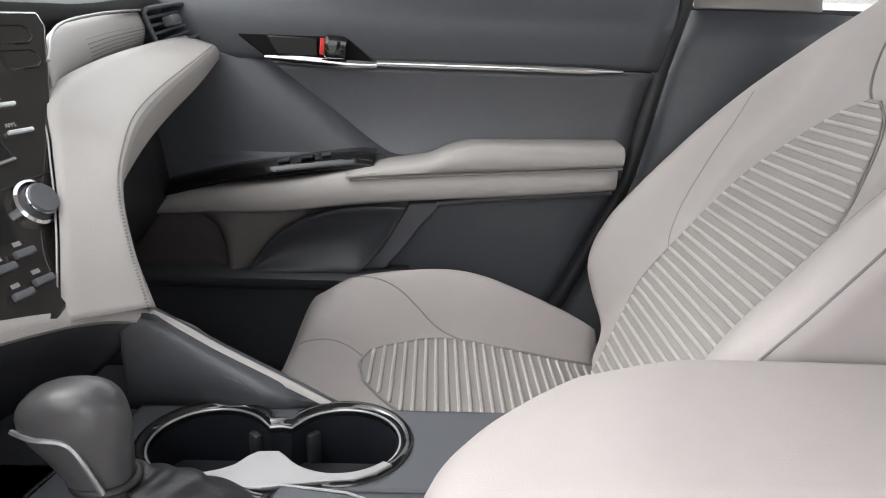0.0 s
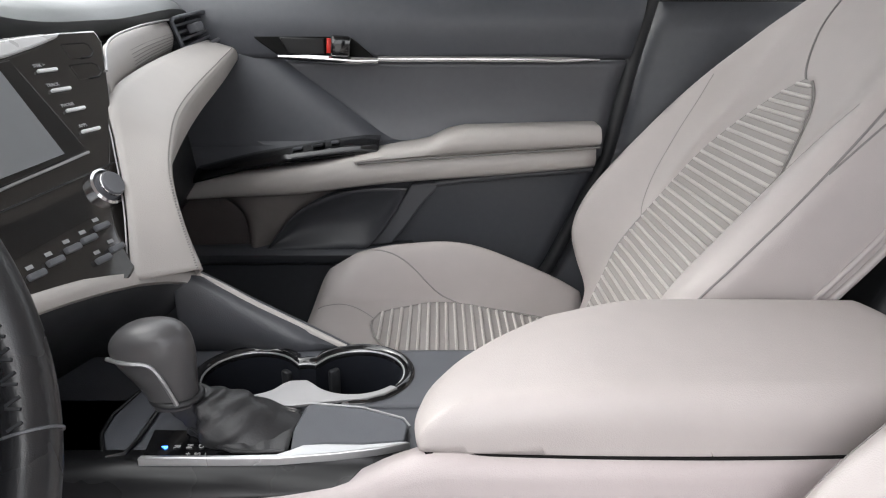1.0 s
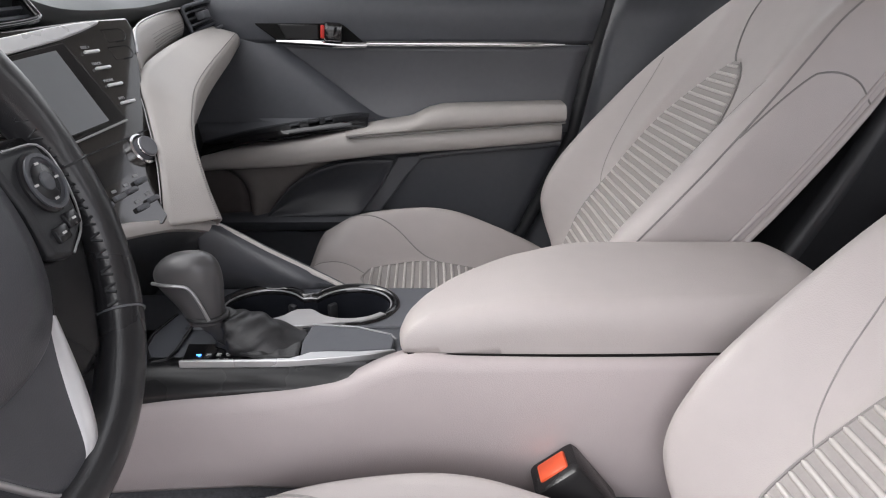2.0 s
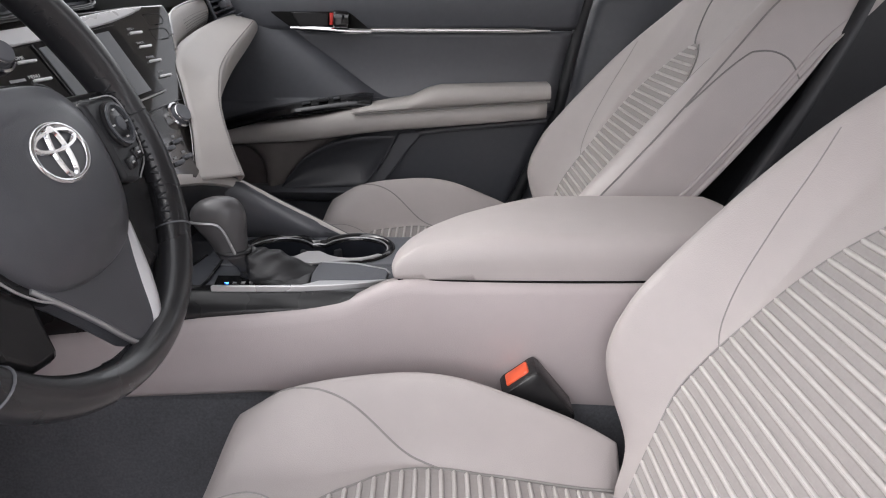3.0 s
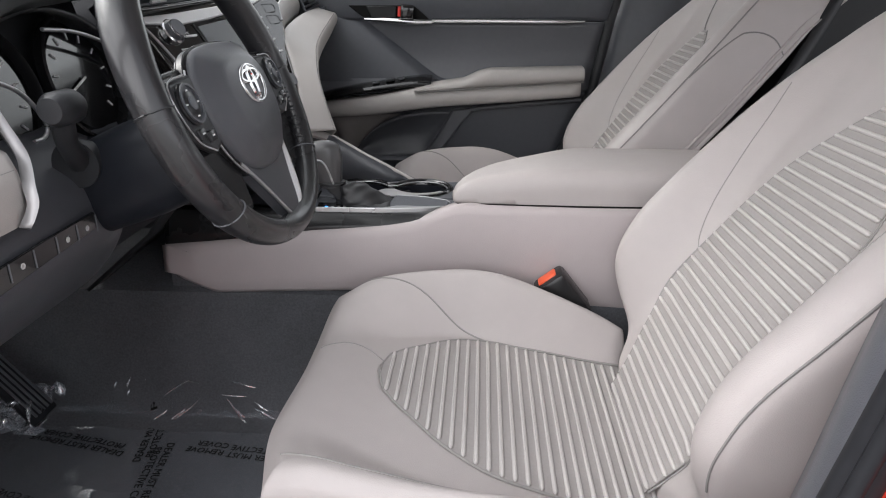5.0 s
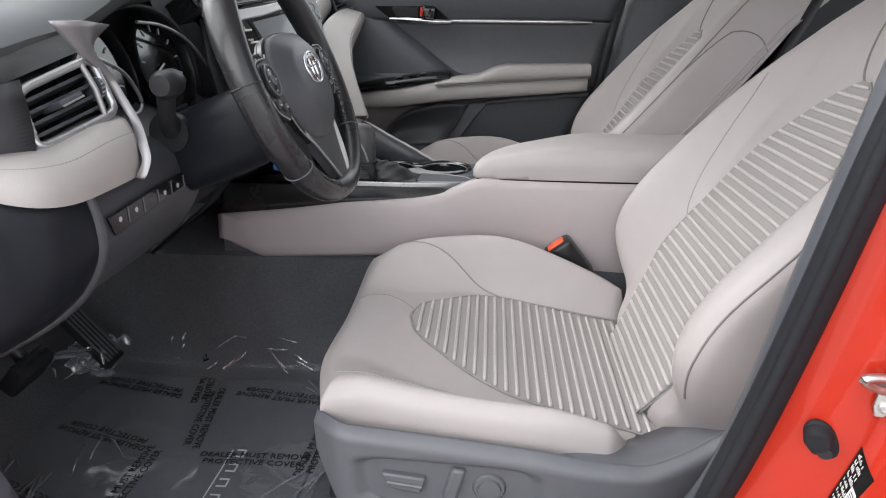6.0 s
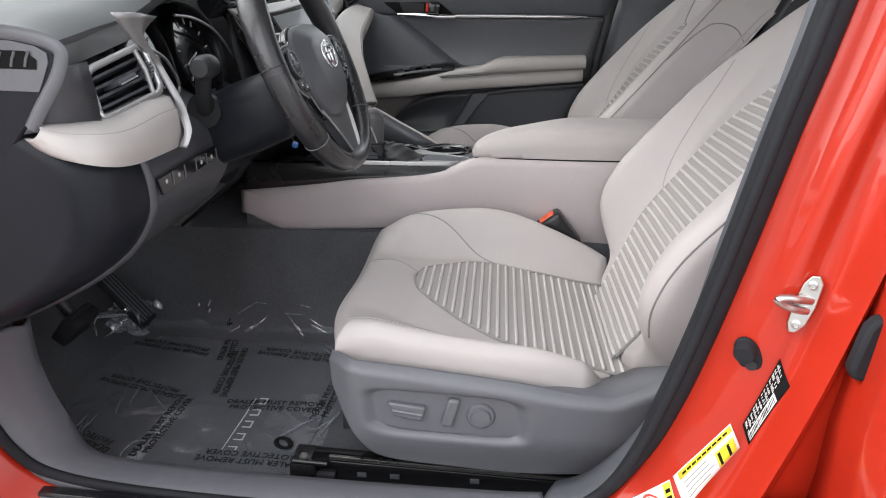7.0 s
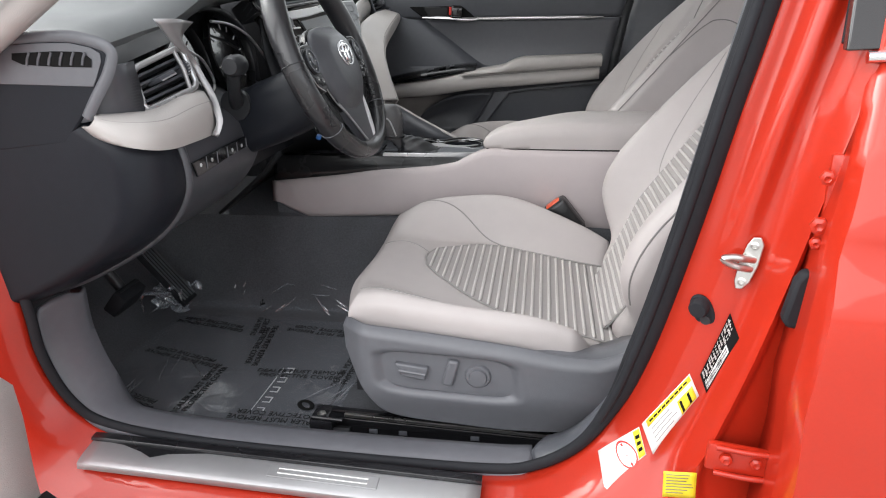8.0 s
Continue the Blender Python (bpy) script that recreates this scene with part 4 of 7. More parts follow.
# beige armrest: carrier bar and pad
bar = [(-0.60, 0.705, 0.745, 1.10), (-0.49, 0.722, 0.757, 1.075), (-0.40, 0.732, 0.772, 1.06), (-0.26, 0.742, 0.790, 1.045), (-0.19, 0.752, 0.802, 1.037), (-0.14, 0.760, 0.812, 1.032), (-0.05, 0.770, 0.816, 1.028), (0.10, 0.781, 0.822, 1.028), (0.278, 0.796, 0.832, 1.03)]
B = spline(bar, 50)
rows = [[(x, 1.125, lo - 0.004), (x, y + 0.012, lo), (x, y + 0.002, lo + 0.006), (x, y, (lo + hi) / 2), (x, y + 0.003, hi - 0.004), (x, y + 0.012, hi), (x, 1.115, hi + 0.004)] for x, lo, hi, y in B]
armrest = thing_arm = skin("armrest_bar", rows, DOOR_BEIGE, pdoor, "beige armrest carrier", 0.004, 1.0, 60)
rowsp = []
for x in np.linspace(-0.142, 0.284, 40):
    lo = 0.806 + 0.03 * (x + 0.142) / 0.43
    hi = float(np.interp(x, (-0.142, -0.10, -0.015, 0.02, 0.05, 0.284), (0.812, 0.822, 0.835, 0.852, 0.8595, 0.8655)))
    hi = max(hi, lo + 0.006)
    rowsp.append([(x, 1.11, lo), (x, 1.034, lo), (x, 1.024, lo + 0.25 * (hi - lo)), (x, 1.024, lo + 0.6 * (hi - lo)), (x, 1.032, hi - 0.001), (x, 1.05, hi + 0.002), (x, 1.09, hi + 0.003), (x, 1.115, hi)])
bm = sheet(rowsp)
bm.verts.ensure_lookup_table()
for ring in (range(8), range(len(bm.verts) - 8, len(bm.verts))):
    bm.faces.new([bm.verts[k] for k in ring])
part("armrest_pad", bm, DOOR_BEIGE, pdoor, "beige padded armrest top", 60)
rod("pad_gap", [(x, 1.0265, 0.8045 + 0.03 * (x + 0.142) / 0.43) for x in np.linspace(-0.135, 0.283, 12)], 0.0017, SEAM, pdoor, n=6)
# gloss black switch panel on the armrest's front
sw = spline([(-0.43, 0.775), (-0.33, 0.800), (-0.22, 0.818), (-0.135, 0.828), (-0.10, 0.826)], 20)
rows = [[(x, 1.108, z + 0.014), (x, 1.075, z + 0.010), (x, 1.050, z - 0.003), (x, 1.048, z - 0.010)] for x, z in sw]
swp = skin("switch_panel", rows, GLOSS, pdoor, "gloss black window switch panel", 0.004)
rod("panel_lip", [(x, 1.048, z - 0.004) for x, z in sw[8:]], 0.002, DARKER, pdoor, n=6)
block("window_switch", (-0.208, 1.07, 0.8305), (0.022, 0.02, 0.006), DARKER, swp, bev=0.003, turn=(0, -8, 0))
block("lock_switch", (-0.245, 1.07, 0.8235), (0.018, 0.014, 0.004), DARK, swp, bev=0.001, turn=(0, -10, 0))
block("lock_switch", (-0.178, 1.072, 0.8345), (0.014, 0.012, 0.004), DARK, swp, bev=0.001, turn=(0, -8, 0))
# speaker grille, beige lower sweep, pocket and divider
cgx, cgz, gr = -0.452, 0.648, 0.098
edge_g = spline([(-0.425, 0.732), (-0.400, 0.722), (-0.376, 0.708), (-0.360, 0.685), (-0.354, 0.655), (-0.352, 0.606)], 24)
rows = [[(-0.62 + (x + 0.62) * k, 1.112 - 0.006 * math.sin(math.pi * k), z + (1 - k) * (0.020 if z > 0.66 else 0.0)) for k in np.linspace(0, 1, 10)] for x, z in edge_g]
skin("speaker_grille", rows, GRILLE_DARK, pdoor, "dark brown perforated speaker grille", 0.003)
edge_s = spline([(-0.150, 0.748), (-0.190, 0.736), (-0.228, 0.718), (-0.264, 0.693), (-0.296, 0.658), (-0.322, 0.622), (-0.330, 0.606)], 24)
inner = spline([(-0.46, 0.748), (-0.425, 0.738), (-0.400, 0.726), (-0.376, 0.710), (-0.360, 0.687), (-0.354, 0.655), (-0.352, 0.606)], 24)
rows = [[(a[0] + (b[0] - a[0]) * k, 1.111 - 0.016 * math.sin(math.pi * k ** 0.7), a[1] + (b[1] - a[1]) * k) for k in np.linspace(0, 1, 9)] for a, b in zip(inner, edge_s)]
skin("grille_surround", rows, GRILLE, pdoor, "taupe perforated speaker surround", 0.004)
rod("surround_lip", [(x + 0.002, 1.109, z - 0.001) for x, z in edge_s], 0.0028, DARK, pdoor, n=6)
# dots of the grille's edge
bmd = bmesh.new()
for i in range(7):
    for j in range(26):
        a = radians(-38 + 76 * j / 25)
        r = 0.066 + 0.0042 * i
        bmesh.ops.create_icosphere(bmd, subdivisions=1, radius=0.0011, matrix=Matrix.Translation((cgx + r * 1.1 * math.cos(a), 1.1092, cgz + r * math.sin(a))))
tagged(part("grille_holes", bmd, DARKER, pdoor, "punched holes of the grille"), kind="stuff")
rows = [[(x, y, z) for x in np.linspace(-0.62, -0.045, 12)] for y, z in ((1.127, 0.634), (1.088, 0.628), (1.078, 0.618), (1.085, 0.60), (1.115, 0.585))]
skin("pocket_lip", rows, DARK, pdoor, "dark door pocket lip", 0.004)
div = [(-0.045, 0.752), (0.012, 0.754), (-0.025, 0.712), (-0.058, 0.666), (-0.084, 0.634), (-0.128, 0.630), (-0.093, 0.672), (-0.069, 0.713)]
plate("pocket_divider", div, lambda a, b, c: (a, 1.118 - c, b), 0.018, SLATE, pdoor, "slate grey pocket divider", 0.004)
rod("bar_underline", spline([(-0.0, 1.10, 0.7525), (0.10, 1.095, 0.765), (0.288, 1.093, 0.782)], 12), 0.006, SLATE, pdoor, n=8)
bowl_top = spline([(-0.318, 0.630), (-0.294, 0.662), (-0.262, 0.697), (-0.221, 0.722), (-0.164, 0.741), (-0.10, 0.748), (-0.05, 0.747)], 24)
bowl_low = spline([(-0.316, 0.626), (-0.28, 0.626), (-0.24, 0.627), (-0.20, 0.628), (-0.165, 0.630), (-0.125, 0.634), (-0.075, 0.70)], 24)
rows = [[(a[0] + (b[0] - a[0]) * k, 1.119 + 0.030 * math.sin(math.pi * k) * math.sin(math.pi * i / 23) ** 0.5, a[1] + (b[1] - a[1]) * k) for k in np.linspace(0, 1, 12)] for i, (a, b) in enumerate(zip(bowl_top, bowl_low))]
skin("pocket_recess", [[(x, y - 0.032, z) for x, y, z in r] for r in rows], DASH_SLATE, pdoor, "dark smooth hollow of the door pocket", 0.002)
# door edge seal
rod("door_edge_seal", [(rear_edge(z) + 0.012, 1.118, z) for z in np.linspace(0.45, 1.12, 16)], 0.013, DARKER, pdoor, "black door edge seal")

# ---- passenger side pillar, outer wall, rear cabin ----
pillar = tagged(new("pillar_trim"), "dark pillar trim with a beige upper cover", "pillar trim", kind="structure")
pillar.location = (0.45, 1.15, 0.5)
rows = [[(rear_edge(z) + 0.03 + 0.26 * k, 1.138 - 0.03 * math.sin(math.pi * k), z) for k in np.linspace(0, 1, 10)] for z in np.linspace(0.40, 1.070, 14)]
skin("lower_cover", rows, DARK, pillar, "dark grey lower pillar cover", 0.006)
rows = [[(rear_edge(z) + 0.034 + 0.2 * k - 0.1 * (z - 1.07), 1.130 - 0.03 * math.sin(math.pi * k) + 0.3 * (z - 1.07), z) for k in np.linspace(0, 1, 8)] for z in (1.073, 1.2, 1.38)]
skin("upper_cover", rows, DOOR_BEIGE, pillar, "beige upper pillar cover", 0.006)


def closing(name, size, at, material, label):
    return tagged(block(name, at, size, material, None, label, bev=0.0), label, "wall", kind="structure")


glass = thing("windscreen", (-0.62, 0.41, 1.2), "clear tinted windscreen over the dashboard", "windscreen", kind="structure")
skin("glass_pane", [[(x, y, z + 0.03 * (1 - ((y - 0.41) / 0.7) ** 2)) for y in np.linspace(-0.29, 1.11, 12)] for x, z in ((-1.10, 0.99), (-0.8, 1.13), (-0.5, 1.26), (-0.215, 1.37))], GLASS, glass, "", 0.004)
side = thing("side_window", (0.0, 1.16, 1.2), "closed tinted passenger side window", "window", kind="structure")
skin("glass_pane", [[(x, 1.16 - 0.22 * (z - 1.09), z) for x in np.linspace(-0.8, 0.36, 6)] for z in (1.09, 1.24, 1.39)], GLASS, side, "", 0.004)
closing("wall_far", (3.3, 0.05, 0.80), (0.55, 1.215, 0.68), DARKER, "dark lining of the passenger side")
rear_side = thing("side_window", (1.0, 1.16, 1.2), "closed tinted rear passenger side window", "window", kind="structure")
skin("glass_pane", [[(x, 1.16 - 0.22 * (z - 1.09), z) for x in np.linspace(0.60, 1.45, 6)] for z in (1.09, 1.24, 1.39)], GLASS, rear_side, "", 0.004)
# Out-of-view roof added to shade the cabin, pale to bounce fill light.
closing("ceiling", (2.02, 1.36, 0.04), (0.79, 0.41, 1.40), HEADLINER, "unseen headliner over the cabin, pale to bounce light")
closing("wall_rear", (0.06, 1.5, 0.75), (1.62, 0.41, 0.65), DARK, "dark rear cabin wall")
closing("wall_front", (0.06, 1.5, 0.75), (-1.12, 0.41, 0.62), DARKER, "black front bulkhead")
# The bench's black colour stands in for the shade of the rear cabin.
closing("rear_bench", (0.5, 1.36, 0.32), (1.33, 0.42, 0.50), DARKER, "rear bench, painted black in place of shade")

# ---- floor ----
rows = []
for x in np.linspace(-1.1, 1.6, 60):
    rise = 0.32 * float(step(np.array(-x), 0.72, 1.1))
    rows.append([(x, y, z + rise * (1 if y < 0.6 else 0.9)) for y, z in ((-0.31, 0.37), (-0.25, 0.335), (-0.235, 0.322), (0.0, 0.318), (0.24, 0.322), (0.275, 0.34), (0.30, 0.40), (0.318, 0.56), (0.40, 0.60), (0.50, 0.60), (0.535, 0.42), (0.56, 0.33), (0.8, 0.32), (1.16, 0.33), (1.19, 0.42))])
tagged(skin("floor", rows, CARPET, None, "", 0.012), "charcoal carpeted car floor", "floor", kind="structure")

# ---- pedals ----
brake = thing("brake_pedal", (-0.70, 0.02, 0.40), "black rubber brake pedal under the dashboard", "pedal", "pedals")
block("pedal_pad", (-0.68, -0.02, 0.498), (0.03, 0.075, 0.05), RUBBER, brake, "ribbed rubber pad", bev=0.006, turn=(0, 40, 0))
for k in range(4):
    rod("pad_rib", [(-0.675 + 0.006 * k - 0.012, -0.05, 0.488 + 0.011 * k), (-0.675 + 0.006 * k - 0.012, 0.012, 0.488 + 0.011 * k)], 0.003, RUBBER, brake, n=6)
rod("pedal_arm", [(-0.69, -0.01, 0.51), (-0.75, -0.01, 0.60), (-0.76, -0.01, 0.72)], 0.011, DARKER, brake)
gas = thing("accelerator_pedal", (-0.71, 0.20, 0.36), "black ribbed accelerator pedal hinged at the floor", "pedal", "pedals")
gm = axes((-0.712, 0.172, 0.470), (0, 1, 0), (-0.62, 0.0, 0.78))
part("pedal_plate", box_bm((0.055, 0.17, 0.014), gm, 0.005), RUBBER, gas)
for k in range(5):
    part("pedal_rib", box_bm((0.0035, 0.15, 0.004), gm @ Matrix.Translation((-0.02 + 0.01 * k, 0, 0.008)), 0.001), DARK, gas)
rest = thing("foot_rest", (-0.86, -0.16, 0.40), "charcoal foot rest by the door sill", "foot rest")
part("rest_pad", box_bm((0.10, 0.22, 0.02), axes((-0.80, -0.16, 0.42), (0, 1, 0), (-0.75, 0, 0.66)), 0.008), CARPET, rest)

# ---- floor mat, its plastic cover and the print ----
fmat = thing("floor_mat", (-0.55, 0.04, 0.327), "charcoal carpet floor mat with a woven edge", "floor mat")
outline = []
for a in np.linspace(0, 2 * math.pi, 60, endpoint=False):
    c, s_ = math.cos(a), math.sin(a)
    outline.append((-0.50 + 0.245 * math.copysign(abs(c) ** 0.35, c), 0.035 + 0.20 * math.copysign(abs(s_) ** 0.35, s_)))
plate("mat_body", outline, lambda a, b, c: (a, b, 0.3235 + c), 0.006, mat("mat_carpet", (0.20, 0.217, 0.255), 0.9, vary=0.25, scale=300, bump=1.0, bscale=700), fmat, "", 0.002)
rod("mat_edge", [(x, y, 0.328) for x, y in outline], 0.004, RUBBER, fmat, n=6, closed=True)
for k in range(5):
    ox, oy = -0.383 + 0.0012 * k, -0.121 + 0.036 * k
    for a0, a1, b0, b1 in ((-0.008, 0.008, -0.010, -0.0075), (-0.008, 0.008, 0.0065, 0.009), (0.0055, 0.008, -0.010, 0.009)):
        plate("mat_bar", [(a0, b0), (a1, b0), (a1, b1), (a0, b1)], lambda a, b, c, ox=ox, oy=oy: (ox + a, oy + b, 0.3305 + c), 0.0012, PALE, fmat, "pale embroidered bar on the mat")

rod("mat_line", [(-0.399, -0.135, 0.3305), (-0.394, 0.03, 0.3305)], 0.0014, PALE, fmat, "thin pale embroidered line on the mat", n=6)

cover = thing("mat_cover", (-0.55, 0.1, 0.333), "clear wrinkled plastic cover film printed in black over the mat", "plastic film")


def film_z(x, y):
    z = 0.3345 + 0.075 * float(step(np.array(y), 0.252, 0.302)) + 0.05 * float(step(np.array(-y), 0.20, 0.25)) * 0.7
    z += 0.30 * float(step(np.array(-x), 0.74, 1.08)) * 0.9
    ridge = (1 - abs(noise.noise((x * 11 + 3 * y, y * 9 - 2 * x, 7.0)))) ** 8
    return z + 0.0014 * noise.noise((x * 9, y * 9, 1.0)) + 0.0009 * noise.noise((x * 26, y * 20, 3.0)) + 0.0016 * ridge


rows = [[(x, y, film_z(x, y)) for y in np.linspace(-0.235, 0.302, 110)] for x in np.linspace(-0.90, -0.235, 130)]
fl = skin("film_sheet", rows, CLEAR, cover, "clear glossy plastic film")
fl.visible_shadow = False
# raised creases of the film, set where bright glints are wanted
random.seed(4)
for cx, cy, a, ln, k in ((-0.36, 0.285, 165, 0.05, 7), (-0.58, 0.294, 95, 0.012, 7), (-0.30, 0.22, 140, 0.06, 3), (-0.262, -0.05, 70, 0.12, 3), (-0.74, -0.03, 120, 0.05, 12), (-0.60, 0.0, 118, 0.16, 3), (-0.68, -0.10, 100, 0.08, 6), (-0.50, 0.285, 10, 0.05, 5)):
    for j in range(k):
        x0, y0 = cx + random.uniform(-0.035, 0.035), cy + random.uniform(-0.02, 0.02)
        th = radians(a + random.uniform(-18, 18))
        L = ln * random.uniform(0.4, 1.0)
        pts = []
        for q in np.linspace(-0.5, 0.5, 9):
            x, y = x0 + q * L * math.cos(th) + 0.0015 * math.sin(5 * q), y0 + q * L * math.sin(th)
            y = min(max(y, -0.23), 0.298)
            pts.append((x, y - (0.004 if y > 0.26 else 0.0), film_z(x, y) + 0.0025))
        rod("crease_glint", pts, [0.0004 + 0.0014 * math.sin(math.pi * q / 8) for q in range(9)], GLINT_CREASE, fl, n=6).visible_shadow = False
# bunched film round the accelerator, its white glints helped by the material
for j in range(16):
    a = random.uniform(0, 6.28)
    c = Vector((-0.695 + 0.03 * math.cos(a), 0.165 + 0.03 * math.sin(a), 0.395 + 0.03 * random.random()))
    pts = [c + Vector((random.uniform(-0.03, 0.03), random.uniform(-0.035, 0.035), random.uniform(-0.025, 0.035))) for _ in range(4)]
    p = spline([tuple(v) for v in pts], 10)
    rod("film_fold", p, [0.001 + 0.0075 * math.sin(math.pi * q / 9) for q in range(10)], GLINT_CREASE, fl, n=8, flat=0.4).visible_shadow = False
nrm = Vector((0.55, -0.45, 0.70)).normalized()
fm_ = axes((-0.688, 0.158, 0.402), Vector((0, 1, 0)).cross(nrm), Vector((0, 1, 0)))
rows = []
for a in np.linspace(-0.040, 0.016, 40):
    row = []
    for b in np.linspace(-0.04, 0.040, 46):
        h = (1 - abs(noise.noise((a * 32 + 4, b * 30, 2.5)))) ** 3 * 0.026 + 0.008 * noise.noise((a * 60, b * 60, 5.0))
        row.append(tuple(fm_ @ Vector((a, b, h - 5.0 * (a * a + b * b)))))
    rows.append(row)
skin("film_bunch", rows, GLINT_CREASE, fl, "bunched film round the accelerator with painted-in glints", 0.0, 0.0, 50).visible_shadow = False
WORDS = "DEALER MUST REMOVE\nPROTECTIVE COVER"
for x, y, turn in ((-0.35, 0.004, 1), (-0.624, 0.05, 165), (-0.52, 0.245, 100), (-0.475, 0.113, -83), (-0.355, 0.19, 172), (-0.523, -0.065, 88), (-0.797, 0.075, 88), (-0.341, -0.144, 177), (-0.632, 0.2, 168), (-0.254, 0.06, 85), (-0.663, -0.105, 160)):
    m = Matrix.Translation((x, y, 0.3398)) @ pose(0, 0, 0, 0, 0, turn)
    words = lettering("cover_print", WORDS, 0.0175, m, PRINT, fl, 0.0002)
    for v in words.data.vertices:
        v.co.z += film_z(v.co.x + cover.location.x, v.co.y + cover.location.y) - 0.339

rod("cover_mark", [(-0.300 + 0.012 * math.cos(a) - 0.006 * math.sin(a), -0.104 + 0.013 * math.sin(a), film_z(-0.300, -0.104) + 0.002) for a in np.linspace(0, 6.28, 24, endpoint=False)], 0.0042, PRINT, fl, "black oval mark printed on the film", n=6, closed=True, flat=0.4)

# ---- dashboard ----
dash = thing("dashboard", (-0.6, 0.41, 0.70), "dark grey dashboard with beige leather panels and silver trim", "dashboard")
LIP_Z = [(-0.315, 0.984), (-0.2, 1.0), (-0.12, 1.012), (0.0, 1.055), (0.1, 1.066), (0.25, 1.072), (0.4, 1.074), (0.52, 1.072), (0.62, 1.052), (0.8, 1.048), (1.08, 1.058), (1.13, 1.05)]
LIP_X = [(-0.315, -0.450), (-0.2, -0.455), (-0.12, -0.45), (0.05, -0.43), (0.25, -0.45), (0.4, -0.46), (0.56, -0.452), (0.8, -0.43), (1.08, -0.425), (1.13, -0.435)]
rows = []
for y in np.linspace(-0.301, 1.13, 70):
    lx, lz = float(curve(np.array(y), LIP_X)), float(curve(np.array(y), LIP_Z))
    end = 0.02 * float(step(np.array(-y), 0.22, 0.315)) + 0.01 * float(step(np.array(y), 1.05, 1.13))
    rows.append([(lx - 0.03, y, lz - 0.03), (lx - 0.004, y, lz - 0.016), (lx, y, lz - 0.006), (lx - 0.01, y, lz + 0.003 - end * 0.3), (lx - 0.05, y, lz + 0.012 - end * 0.5), (lx - 0.15, y, lz + 0.02 - end), (lx - 0.4, y, lz + 0.02 - end), (-1.08, y, lz - 0.01 - end)])
skin("top_pad", rows, TOP_PAD, dash, "dark grey soft dashboard top", 0.006, 1.0, 60)
# face behind everything
skin("face", [[(-0.475, y, 1.0), (-0.47, y, 0.93), (-0.45, y, 0.84), (-0.44, y, 0.76), (-0.50, y, 0.68), (-0.62, y, 0.58)] for y in np.linspace(0.28, 1.12, 10)], DARKER, dash, "black dashboard face", 0.006)
skin("driver_face", [[(-0.490, y, 0.965), (-0.480, y, 0.945), (-0.465, y, 0.87), (-0.44, y, 0.80)] for y in np.linspace(-0.29, -0.11, 8)], DASH_DARK, dash, "", 0.006)
skin("lower_face", [[(-0.52, y, 0.875), (-0.46, y, 0.865), (-0.44, y, 0.84), (-0.43, y, 0.74)] for y in np.linspace(-0.12, 0.30, 8)], DASH_DARK, dash, "dark panel under the cluster", 0.006)
hood_low = [(-0.312, -0.440, 0.955), (-0.25, -0.449, 0.957), (-0.228, -0.451, 0.960), (-0.132, -0.432, 0.982), (-0.115, -0.430, 0.986)]
rows = []
for y in np.linspace(-0.303, -0.115, 24):
    lx, lz = float(curve(np.array(y), LIP_X)), float(curve(np.array(y), LIP_Z))
    bx, bz = (float(np.interp(y, [p[0] for p in hood_low], [p[k] for p in hood_low])) for k in (1, 2))
    rows.append([(lx - 0.012, y, lz + 0.002), (lx + 0.001, y, lz - 0.006), ((lx + bx) / 2 + 0.003, y, (lz - 0.006 + bz) / 2), (bx, y, bz), (bx - 0.03, y, bz - 0.004)])
skin("vent_hood", rows, TOP_PAD, dash, "dark pad over the driver vent", 0.004, -1.0, 60)

# centre stack
S0 = Vector((-0.399, 0.4985, 0.9975))
SE, SD = Vector((0.2438, 0.8434, 0.0164)), Vector((0.5063, -0.0953, -0.8569))
SN = SE.cross(SD).normalized()
if SN.x < 0:
    SN = -SN


def on_stack(e, d, c=0.0):
    return S0 + SE * e + SD * d + SN * c


stack = plate("control_panel", [(-0.26, -0.03), (0.0, -0.036), (0.10, -0.040), (0.188, -0.040), (0.188, -0.0245), (0.152, 0.0243), (0.095, 0.0979), (0.057, 0.1533), (0.040, 0.180), (0.026, 0.206), (0.0, 0.216), (-0.10, 0.205), (-0.22, 0.19)], lambda a, b, c: on_stack(a, b, c - 0.02), 0.02, STACK, dash, "smoked gloss control stack", 0.003)
plate("silver_band", [(-0.262, -0.0145), (-0.17, -0.0175), (-0.05, -0.0245), (0.02, -0.031), (0.07, -0.0345), (0.124, -0.036), (0.116, -0.0315), (0.08, -0.024), (0.038, -0.0168), (-0.01, -0.0115), (-0.082, -0.0035), (-0.131, -0.0005), (-0.16, 0.0015), (-0.20, -0.001), (-0.246, -0.004)], lambda a, b, c: on_stack(a, b, c + 0.0005), 0.006, BRIGHT, stack, "bright silver band above the screen", 0.002)
plate("screen_frame", [(-0.131, 0.0005), (-0.082, -0.0025), (0.0371, -0.0134), (0.0546, 0.0874), (-0.118, 0.1025)], lambda a, b, c: on_stack(a, b, c), 0.004, GLOSS, stack, "gloss black screen frame", 0.001)
plate("display", [(-0.125, 0.0075), (0.0150, -0.0043), (0.0213, 0.0850), (-0.1165, 0.0955)], lambda a, b, c: on_stack(a, b, c + 0.0045), 0.0015, SCREEN, stack, "blank grey touch screen")
rod("screen_rim", [on_stack(-0.118, 0.1040, 0.003), on_stack(0.0555, 0.0888, 0.003)], 0.0014, SATIN, stack, n=6)
